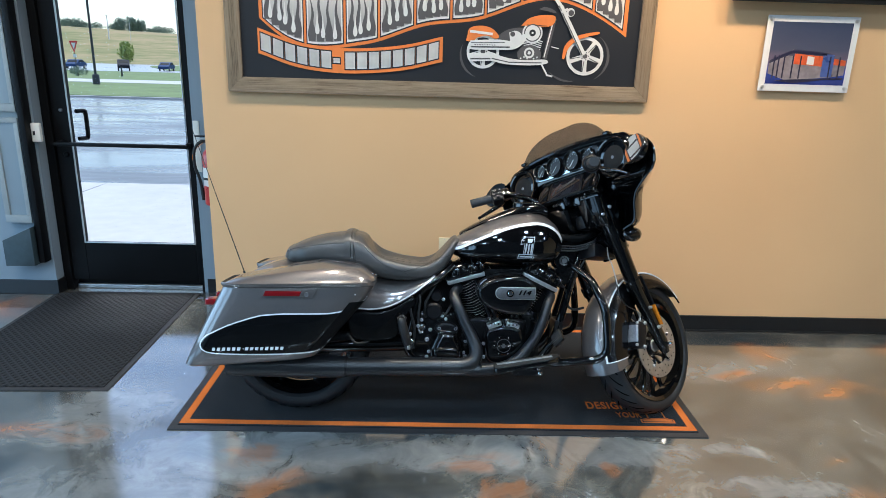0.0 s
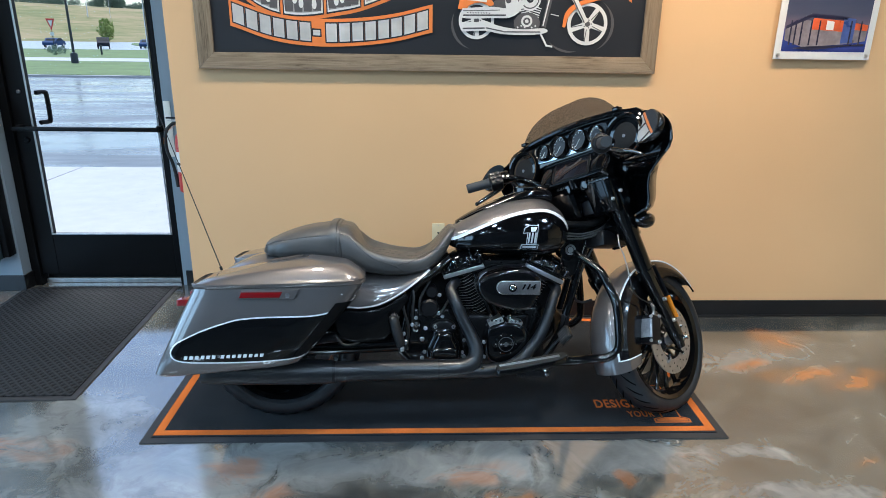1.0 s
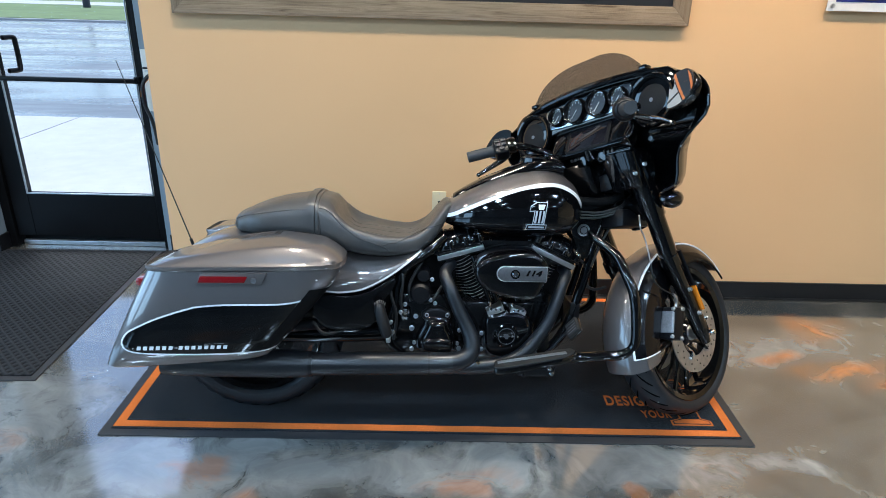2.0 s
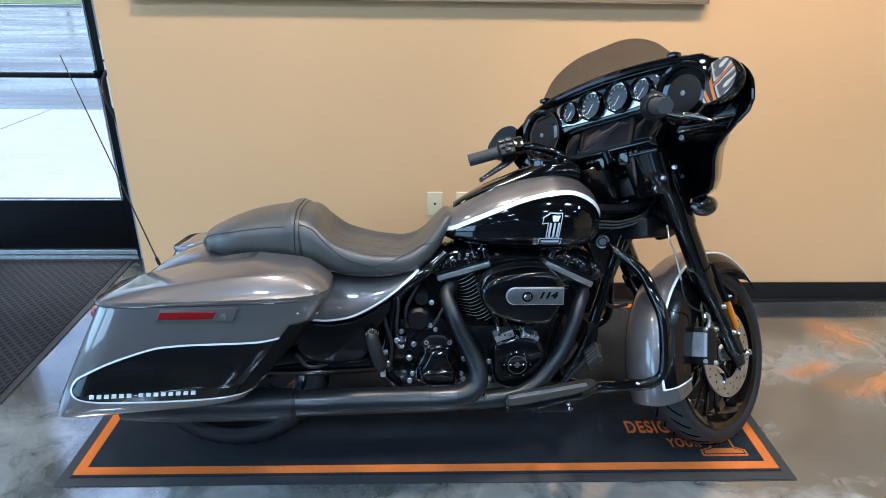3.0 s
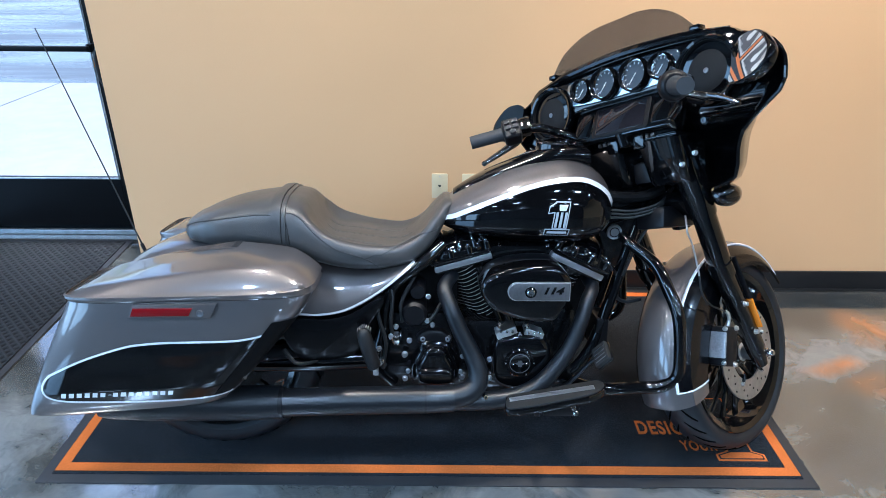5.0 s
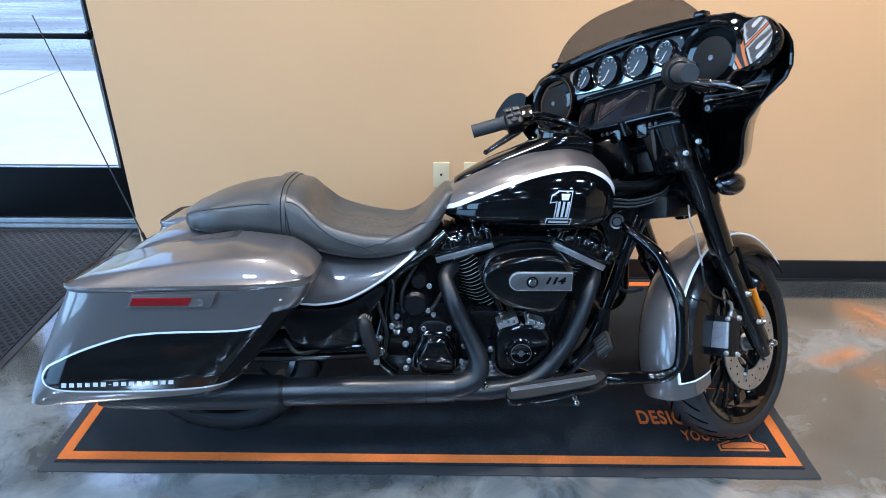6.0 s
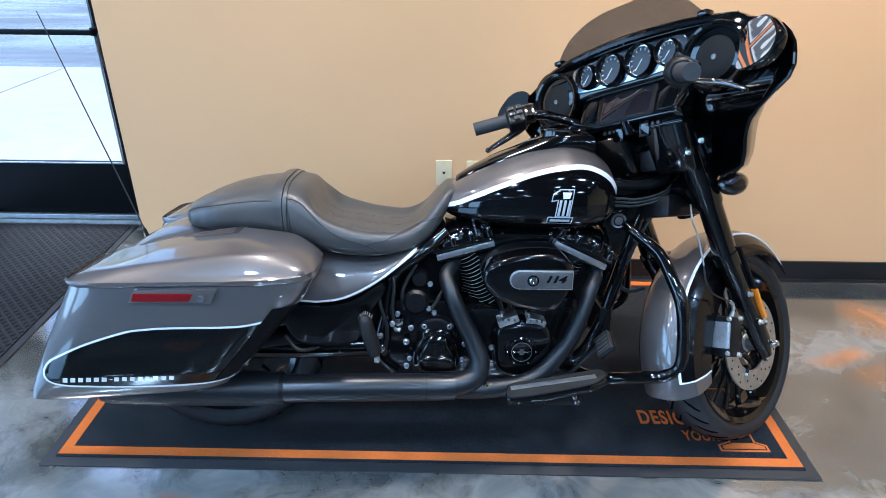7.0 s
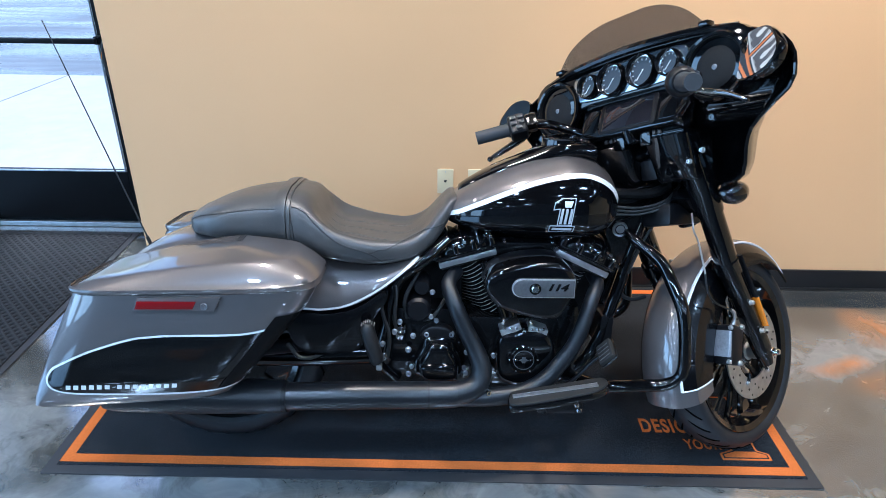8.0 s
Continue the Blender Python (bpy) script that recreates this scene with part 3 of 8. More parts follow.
def tree(x, y, z, h, w, seed, leaf=HAZY_LEAF, label="leafy green tree on the far hill", kind_="tree"):
    rnd = random.Random(seed)
    t = thing(kind_, label, kind_, pose(x, y, z), "hill trees" if leaf is HAZY_LEAF and kind_ == "tree" else "")
    b = tube([(0, 0, 0), (0.05 * h, 0, 0.3 * h), (0.02 * h, 0.02 * h, 0.62 * h)], [0.035 * h, 0.022 * h, 0.01 * h], 7, 3)
    for k in range(5):
        a = k * 1.3 + seed
        tube([(0.03 * h, 0, (0.3 + 0.06 * k) * h), (0.28 * w * math.cos(a), 0.28 * w * math.sin(a), (0.5 + 0.08 * k) * h)], [0.012 * h, 0.004 * h], 5, 2, b)
    part("trunk", b, BARK, t)
    vs, fs = [], []
    for k in range(900):
        a, u, r = rnd.uniform(0, 6.283), rnd.uniform(-1, 1), rnd.random() ** 0.4
        lump = 0.75 + 0.35 * noise.noise((math.cos(a) * 1.7 + seed, math.sin(a) * 1.7, u * 2))
        s = math.sqrt(1 - u * u) * r * lump
        c = Vector((0.5 * w * s * math.cos(a), 0.5 * w * s * math.sin(a), h * (0.47 + 0.50 * u * r * lump)))
        q = Euler((rnd.uniform(0, 3), rnd.uniform(0, 3), rnd.uniform(0, 3))).to_matrix()
        d = h * rnd.uniform(0.025, 0.065)
        i = len(vs)
        vs += [c + q @ Vector(p) * d for p in ((-1, 0, 0), (0, -0.6, 0.2), (1, 0, 0), (0, 0.6, 0.2))]
        fs.append((i, i + 1, i + 2, i + 3))
    me = bpy.data.meshes.new("crown")
    me.from_pydata(vs, [], fs)
    me.materials.append(leaf)
    new("crown", me).parent = t


def car(m, paint, label):
    c = thing("car", label, "car", m)
    side = [(-2.2, 0.35), (-2.25, 0.75), (-1.9, 0.95), (-1.25, 1.02), (-0.7, 1.42), (0.75, 1.45), (1.5, 1.05), (2.15, 0.95), (2.25, 0.6), (2.2, 0.35)]
    part("body", plate(side, 1.75, pose(0, -0.87, 0), 0.08), paint, c)
    for y in (-0.885, 0.872):
        part("window", plate([(-1.05, 1.03), (-0.62, 1.36), (0.68, 1.38), (1.25, 1.05)], 0.012, pose(0, y, 0)), CAR_GLASS, c, smooth=False)
    part("windscreen", plate([(-0.7, 0.0), (0.7, 0.0), (0.6, 0.5), (-0.6, 0.5)], 0.02, pose(-1.26, 0, 1.0, 0, 0, 90) @ pose(0, 0, 0, 52, 0, 0)), CAR_GLASS, c, smooth=False)
    for x in (-1.4, 1.4):
        for y in (-0.88, 0.70):
            w = part("wheel", lathe([(0.0, 0), (0.2, 0), (0.33, 0.0), (0.34, 0.04), (0.34, 0.15), (0.32, 0.18), (0.0, 0.18)], 20, pose(x, y, 0.34)), TYRE, c)
            part("hub_cap", lathe([(0.0, -0.015), (0.19, -0.01), (0.20, 0.0), (0, 0.0)], 16, pose(x, y if y < 0 else y + 0.195, 0.34)), STEEL, w)


outside()
rnd = random.Random(4)
for k in range(80):
    x = -190 + k * 2.7 + rnd.uniform(-1.2, 1.2)
    if -94 < x < -66:
        continue
    tree(x, 236 + rnd.uniform(-3, 8), crest(x) - 0.9, rnd.uniform(2.8, 3.9) + (0.6 if x < -115 else 0), rnd.uniform(5, 8), k)
for x, h, w in ((-107.5, 5.6, 5.2), (-103.6, 6.3, 5.8), (-100.6, 5.2, 4.6)):
    tree(x, 233, crest(x) - 0.7, h, w, int(-x))
tree(-71, 154, -0.4, 6.3, 4.4, 91, YOUNG_LEAF, "yellow-green young tree at the foot of the hill")
tree(-29.3, 52, -0.15, 1.0, 2.2, 17, HAZY_LEAF, "low grey-green bush beside the road", "bush")
car(pose(-37.3, 78.0, -0.10, 0, 0, 114) @ Matrix.Diagonal((0.74, 0.76, 0.92, 1)), CAR_DARK, "dark sport utility car on the wet road")
car(pose(-34.5, 84, -0.10, 0, 0, 98) @ Matrix.Scale(0.76, 4), CAR_BLUE, "dark blue saloon car on the wet road")
car(pose(-46.2, 84, -0.10, 0, 0, 96) @ Matrix.Scale(0.8, 4), CAR_BLUE, "small blue car far along the wet road")


def street_lamp():
    s = thing("street_lamp", "tall dark parking-lot lamp pole on a base", "street lamp", pose(-20.1, 36.4, -0.06))
    part("base", lathe([(0.0, 0), (0.20, 0), (0.20, 0.5), (0.16, 0.58), (0.0, 0.62)], 18, pose(0, 0, 0, 90)), POLE, s)
    part("pole", tube([(0, 0, 0.6), (0, 0, 8.5)], [0.075, 0.05], 12, 1), POLE, s)
    part("arm", tube([(0, 0, 8.3), (0.5, 0, 8.6), (1.2, 0, 8.65)], 0.05, 8, 4), POLE, s)
    part("lamp_head", box(1.0, 1.8, -0.18, 0.18, 8.55, 8.72, 0.04), POLE, s)


street_lamp()
for x, y, z0, z1, r in ((-96.3, 200, 5.0, 13.2, 0.16), (-89.9, 200, 5.0, 11.0, 0.07)):
    mast = thing("mast", "pale slender mast standing on the hill", "mast", pose(x, y, z0))
    part("shaft", tube([(0, 0, 0), (0, 0, z1 - z0)], [r, r * 0.7], 8, 1), SIGN_WHITE, mast)
    part("head", box(-r * 2.2, r * 2.2, -r, r, z1 - z0 - 0.1, z1 - z0 + 0.12, 0.02), SIGN_WHITE, mast)
marker = thing("marker_post", "short dark marker post in the grass", "post", pose(-26.6, 54, -0.08))
part("shaft", box(-0.06, 0.06, -0.06, 0.06, 0, 0.72, 0.02), POLE, marker)
part("cap", box(-0.075, 0.075, -0.075, 0.075, 0.72, 0.80, 0.02), POLE, marker)
y_sign = thing("yield_sign", "red and white triangular road sign on a post", "road sign", pose(-31.2, 55.5, -0.07) @ Matrix.Diagonal((0.60, 0.60, 0.95, 1)))
part("post", box(-0.04, 0.04, -0.03, 0.03, 0, 2.0), POLE, y_sign, smooth=False)
part("border", plate([(-0.62, 3.0), (0.0, 1.95), (0.62, 3.0)], 0.02, pose(0, -0.05, 0)), SIGN_RED, y_sign, smooth=False)
part("face", plate([(-0.34, 2.84), (0.0, 2.27), (0.34, 2.84)], 0.012, pose(0, -0.064, 0)), SIGN_WHITE, y_sign, smooth=False)
part("lower_plate", box(-0.25, 0.25, -0.05, -0.03, 1.55, 1.85), SIGN_WHITE, y_sign, smooth=False)


# ---- things on the walls ----
def outlet(x0):
    o = thing("wall_outlet", "ivory electrical outlet plate on the beige wall", "outlet", pose(x0 + 0.0357, -0.006, 0.524), "wall outlets")
    part("cover_plate", plate(rounded(-0.0357, 0.0357, -0.0575, 0.0575, 0.004), 0.006, bevel=0.002), IVORY, o)
    for z in (-0.0195, 0.0195):
        s = part("socket", plate(rounded(-0.0165, 0.0165, z - 0.0145, z + 0.0145, 0.011), 0.002, pose(0, -0.002, 0)), IVORY, o)
        for x in (-0.0065, 0.0065):
            part("slot", box(x - 0.001, x + 0.001, -0.0026, -0.0018, z - 0.002, z + 0.006), RUBBER_HOSE, s, smooth=False)
    part("screw", lathe([(0, -0.002), (0.003, -0.001), (0.003, 0.0)], 10), STEEL, o)


outlet(0.1283)
sw = thing("wall_outlet", "ivory data outlet plate on the beige wall", "outlet", pose(0.0277, -0.006, 0.524), "wall outlets")
part("cover_plate", plate(rounded(-0.0357, 0.0357, -0.0575, 0.0575, 0.004), 0.006, bevel=0.002), IVORY, sw)
part("jack", plate([(-0.007, 0.006), (-0.003, -0.004), (0.003, -0.004), (0.007, 0.006)], 0.003, pose(0, -0.003, 0)), RUBBER_HOSE, sw, smooth=False)
for z in (-0.045, 0.045):
    part("screw", lathe([(0, -0.002), (0.003, -0.001), (0.003, 0.0)], 10, pose(0, 0, z)), STEEL, sw)

SIGN_BLACK = worn("sign_black_print", (0.010, 0.011, 0.015), 0.5, scale=4, vary=0.2)
SIGN_ORANGE = worn("sign_orange_print", (0.72, 0.20, 0.04), 0.5, vary=0.08)
SIGN_PALE = worn("sign_pale_print", (0.66, 0.65, 0.63), 0.5, vary=0.06)
SIGN_GREY = worn("sign_grey_print", (0.085, 0.080, 0.082), 0.5, vary=0.15)
SIGN_SILVER = worn("sign_silver_print", (0.46, 0.45, 0.44), 0.5, scale=12, vary=0.25)


def fading_print():
    """Silver print, whiter towards the top of the lettering."""
    m = mat("sign_fading_print", (0.5, 0.48, 0.46), 0.5)
    k = Nodes(m)
    sep = k.n.new("ShaderNodeSeparateXYZ")
    k.link(k.coords(), sep.inputs[0])
    h = k.math("ADD", sep.outputs[2], k.math("MULTIPLY", k.noise(k.coords(), 9, 3), 0.05))
    k.base(k.ramp(k.math("SUBTRACT", h, 1.7), [(0.08, (0.30, 0.28, 0.275)), (0.30, (0.60, 0.585, 0.57)), (0.55, (0.70, 0.69, 0.68))]))
    return m


SIGN_FADE = fading_print()


def flat(outline, x, y, z, mat_, parent, name, thick=0.0015, m=None):
    """A flat printed shape on a sign; y is its front."""
    return part(name, plate(outline, thick, (m or Matrix()) if m is not None else pose(x, y, z)), mat_, parent, smooth=False)


def wall_sign():
    s = thing("wall_sign", "large black printed sign in a weathered wooden frame", "sign", pose(0, 0, 0))
    x0, x1, z0, z1, w = -1.222, 1.17, 1.42, 2.62, 0.082
    f = 0.035
    for name, o in (("frame_board", [(x0, z0), (x1, z0), (x1 - w, z0 + w), (x0 + w, z0 + w)]), ("frame_board", [(x0, z1), (x0 + w, z1 - w), (x1 - w, z1 - w), (x1, z1)]),
                    ("frame_board", [(x0, z0), (x0 + w, z0 + w), (x0 + w, z1 - w), (x0, z1)]), ("frame_board", [(x1, z0), (x1, z1), (x1 - w, z1 - w), (x1 - w, z0 + w)])):
        b = plate([(px - (px - (x0 + x1) / 2) * 0.0006, pz) for px, pz in o], f, pose(0, -f - 0.001, 0), 0.003)
        ob = part(name, b, WOOD, s)
        if abs(o[0][0] - o[1][0]) < 0.1 or o[0][0] == o[-1][0]:
            # upright boards: let the grain run along them
            ob.data.transform(Matrix.Rotation(radians(-90), 4, "Y"))
            ob.matrix_basis = Matrix.Rotation(radians(90), 4, "Y")
    part("panel", box(x0 + w, x1 - w, -0.018, -0.004, z0 + w, z1 - w), SIGN_BLACK, s, smooth=False)
    yb = -0.0185

    def arc_block(u0, u1, lo, hi, n=6):
        up = [(u0 + (u1 - u0) * k / n, hi(u0 + (u1 - u0) * k / n)) for k in range(n + 1)]
        return [(u, lo(u)) for u, _ in up] + up[::-1]

    count = [0]

    def put(o, mt, lay, name):
        """A printed shape; each lies a hair in front of the one before it."""
        count[0] += 1
        flat(o, 0, yb - 0.0009 * lay - 0.00002 * count[0], 0, mt, s, name, 0.0005)

    def curved(o):
        return [(p.x, p.z) for p in spline([(x, 0, z) for x, z in o], 4)]

    # large arched band of plain blocks with dark flames and pale drops
    lo = smooth_fn([(-1.12, 1.93), (-0.9, 1.75), (-0.45, 1.73), (-0.1, 1.84), (0.15, 1.87), (0.6, 1.99), (0.95, 1.85), (1.08, 1.76)])
    hi = lambda x: 2.36 + 0.05 * math.cos(x * 1.4)
    cuts = [-1.02, -0.78, -0.56, -0.37, -0.17, 0.03, 0.22, 0.42, 0.62, 0.82, 1.0]
    put(arc_block(-1.034, 1.014, lambda x: lo(x) - 0.035, lambda x: hi(x) + 0.03, 48), SIGN_ORANGE, 0, "letter_outline")
    for n, (a, b) in enumerate(zip(cuts, cuts[1:])):
        put(arc_block(a + 0.004, b - 0.008, lambda x: lo(x) - 0.018, lambda x: hi(x) + 0.008), SIGN_BLACK, 1, "letter_ground")
        put(arc_block(a + 0.010, b - 0.014, lambda x: lo(x) - 0.010, lambda x: hi(x)), SIGN_PALE, 2, "letter_block")
        put(arc_block(a + 0.018, b - 0.022, lambda x: lo(x), lambda x: hi(x) - 0.02), SIGN_FADE, 3, "letter_fill")
        rr = random.Random(40 + n)
        k = max(3, int((b - a) / 0.045))
        for i in range(k):
            u = a + 0.036 + (b - a - 0.078) * i / (k - 1)
            z, h, d = lo(u) + 0.004, 0.18 + rr.uniform(0, 0.12), rr.choice((-1, 1))
            put(curved([(u - 0.019, z), (u - 0.022, z + 0.2 * h), (u - 0.010, z + 0.42 * h), (u - 0.007 * d - 0.007, z + 0.66 * h), (u + 0.006 * d, z + h), (u - 0.007 * d + 0.006, z + 0.66 * h), (u + 0.010, z + 0.42 * h), (u + 0.022, z + 0.2 * h), (u + 0.019, z)]), SIGN_GREY, 4 + 0.4 * (i % 2), "flame")
        for i in range(k - 1):
            u = a + 0.036 + (b - a - 0.078) * (i + rr.uniform(0.3, 0.7)) / (k - 1)
            z = lo(u) + rr.uniform(0.012, 0.05)
            put(curved([(u, z + 0.13), (u - 0.005, z + 0.065), (u - 0.012, z + 0.026), (u - 0.007, z + 0.004), (u + 0.007, z + 0.004), (u + 0.012, z + 0.026), (u + 0.005, z + 0.065)]), SIGN_PALE, 5, "flame_drop")
    # small arched band of plain bars below it
    lo2 = smooth_fn([(-1.04, 1.65), (-0.85, 1.585), (-0.62, 1.555), (-0.4, 1.56), (-0.2, 1.585), (-0.02, 1.63)])
    put(arc_block(-1.045, -0.015, lambda x: lo2(x) - 0.018, lambda x: lo2(x) + 0.118, 24), SIGN_ORANGE, 5, "letter_outline")
    for k in range(15):
        a = -1.030 + k * 0.0668
        z0_, z1_, w_ = (0.006, 0.095, 0.058) if k != 6 else (0.036, 0.062, 0.040)
        put(arc_block(a - 0.004, a + w_ + 0.004, lambda x: lo2(x) + z0_ - 0.007, lambda x: lo2(x) + z1_ + 0.007, 3), SIGN_BLACK, 6, "letter_ground")
        put(arc_block(a + 0.002, a + w_ - 0.002, lambda x: lo2(x) + z0_, lambda x: lo2(x) + z1_, 3), SIGN_SILVER, 7, "letter_block")

    # printed picture of a motorcycle, drawn in small units from its front axle
    def at(u, v):
        return 0.79 + 0.00153 * u, 1.665 - 0.00153 * v

    def shape(o, mt, lay, smooth=True):
        o = [at(u, v) for u, v in o]
        put(curved(o + o[:1])[:-1] if smooth else o, mt, lay, "print")

    def disc(u, v, r, mt, lay, n=28):
        x, z = at(u, v)
        put([(x + 0.00153 * r * math.cos(6.2832 * k / n), z + 0.00153 * r * math.sin(6.2832 * k / n)) for k in range(n)], mt, lay, "print")

    def bar(ua, va, ub, vb, w, mt, lay):
        d = Vector((ub - ua, vb - va)).normalized() * w / 2
        shape([(ua + d.y, va - d.x), (ub + d.y, vb - d.x), (ub - d.y, vb + d.x), (ua - d.y, va + d.x)], mt, lay, False)

    def arc(u, v, r, a0, a1, w, mt, lay, n=14):
        a = [radians(a0 + (a1 - a0) * k / n) for k in range(n + 1)]
        shape([(u + (r - w * math.sin(math.pi * k / n)) * math.cos(b), v - (r - w * math.sin(math.pi * k / n)) * math.sin(b)) for k, b in enumerate(a)] + [(u + r * math.cos(b), v - r * math.sin(b)) for b in a[::-1]][1:-1], mt, lay, False)

    arc(8, 4, 84, -70, 60, 10, SIGN_GREY, 1)
    arc(-60, 10, 84, 215, 290, 8, SIGN_GREY, 1)
    arc(-385, 8, 78, 150, 260, 9, SIGN_GREY, 1)
    for u, v, r in ((0, 0, 69), (-378, -6, 60)):
        disc(u, v, r, SIGN_PALE, 2)
        disc(u, v, r * 0.83, SIGN_BLACK, 3)
        for k in range(5):
            a = 1.2566 * k + 0.3
            bar(u + 12 * math.cos(a), v + 12 * math.sin(a), u + r * 0.86 * math.cos(a), v + r * 0.86 * math.sin(a), 17, SIGN_PALE, 4)
            bar(u + 12 * math.cos(a + 0.13), v + 12 * math.sin(a + 0.13), u + r * 0.83 * math.cos(a + 0.13), v + r * 0.83 * math.sin(a + 0.13), 3, SIGN_GREY, 5)
        disc(u, v, 18, SIGN_PALE, 5)
        disc(u, v, 9, SIGN_GREY, 6)
        for k in range(5):
            disc(u + 13 * math.cos(1.2566 * k), v + 13 * math.sin(1.2566 * k), 2.2, SIGN_BLACK, 6, 8)
    # frame, engine and pipes
    bar(-122, -128, -150, 12, 16, SIGN_GREY, 5)
    bar(-126, -120, -152, 8, 4, SIGN_PALE, 6)
    shape([(-330, -60), (-290, -85), (-235, -92), (-215, -60), (-240, -30), (-320, -25)], SIGN_GREY, 5)
    shape([(-285, -75), (-262, -82), (-240, -70), (-244, -42), (-275, -38)], SIGN_PALE, 6)
    disc(-272, -70, 9, SIGN_GREY, 7, 14)
    for k in range(7):
        bar(-238 + 3 * k, -52 + 7 * k, -206 + 3 * k, -60 + 7 * k, 3.4, SIGN_PALE, 6)
        bar(-196 - 2 * k, -56 + 7 * k, -160 - 2 * k, -46 + 7 * k, 3.4, SIGN_PALE, 6)
    shape([(-252, -8), (-230, -30), (-190, -32), (-165, -10), (-170, 18), (-215, 26), (-246, 16)], SIGN_GREY, 7)
    disc(-208, -6, 19, SIGN_PALE, 8)
    disc(-208, -6, 12, SIGN_GREY, 9)
    disc(-208, -6, 6, SIGN_PALE, 10, 14)
    for k in range(6):
        disc(-238 + 12 * k, 14 - 5 * (k % 2), 3, SIGN_PALE, 8, 8)
    disc(-200, -76, 37, SIGN_PALE, 8)
    disc(-200, -76, 31, SIGN_GREY, 9)
    disc(-200, -76, 27, SIGN_PALE, 10)
    disc(-200, -76, 12, SIGN_BLACK, 11, 16)
    disc(-200, -76, 4, SIGN_PALE, 12, 10)
    for o in ([(-426, -44), (-330, -50), (-275, -46), (-250, -58), (-232, -72), (-220, -62), (-236, -34), (-270, -16), (-330, -14), (-426, -14)],
              [(-426, 0), (-345, 0), (-285, 14), (-220, 20), (-148, 16), (-140, 30), (-200, 38), (-290, 36), (-350, 26), (-426, 28)]):
        shape(o, SIGN_PALE, 9)
    bar(-424, -22, -280, -24, 5, SIGN_GREY, 10)
    bar(-424, -36, -300, -40, 2.5, SIGN_GREY, 10)
    bar(-424, 20, -350, 18, 5, SIGN_GREY, 10)
    bar(-345, 17, -285, 28, 4, SIGN_GREY, 10)
    bar(-285, 29, -160, 28, 4, SIGN_GREY, 10)
    for k in range(9):
        bar(-410 + 9 * k, -31, -406 + 9 * k, -29, 3, SIGN_GREY, 10)
    # orange bodywork
    shape([(-438, -58), (-430, -86), (-392, -96), (-350, -88), (-322, -62), (-334, -52), (-368, -62), (-402, -54), (-414, -42), (-440, -42)], SIGN_ORANGE, 8)
    bar(-428, -76, -345, -68, 9, SIGN_PALE, 9)
    shape([(-242, -100), (-218, -124), (-172, -138), (-122, -136), (-124, -110), (-150, -98), (-200, -100)], SIGN_ORANGE, 8)
    bar(-222, -103, -150, -101, 2.5, SIGN_BLACK, 9)
    shape([(-86, 10), (-78, -34), (-48, -64), (0, -80), (42, -86), (44, -79), (2, -68), (-40, -50), (-66, -22), (-76, 10)], SIGN_ORANGE, 6)
    # fork, lamp, bars and stand
    bar(-6, -4, -104, -172, 17, SIGN_PALE, 8)
    bar(-12, -4, -110, -172, 4, SIGN_GREY, 9)
    bar(-104, -172, -132, -208, 13, SIGN_PALE, 8)
    bar(-100, -150, -76, -162, 8, SIGN_PALE, 9)
    disc(-66, -150, 15, SIGN_PALE, 9)
    disc(-64, -148, 10, SIGN_GREY, 10)
    bar(-120, -196, -186, -212, 8, SIGN_PALE, 9)
    shape([(-182, -158), (-160, -166), (-130, -158), (-118, -146), (-150, -152)], SIGN_GREY, 9)
    bar(-160, 32, -136, 72, 6, SIGN_PALE, 6)
    bar(-140, 71, -116, 75, 6, SIGN_PALE, 6)
    bar(-128, -30, -100, -24, 3, SIGN_PALE, 6)


wall_sign()


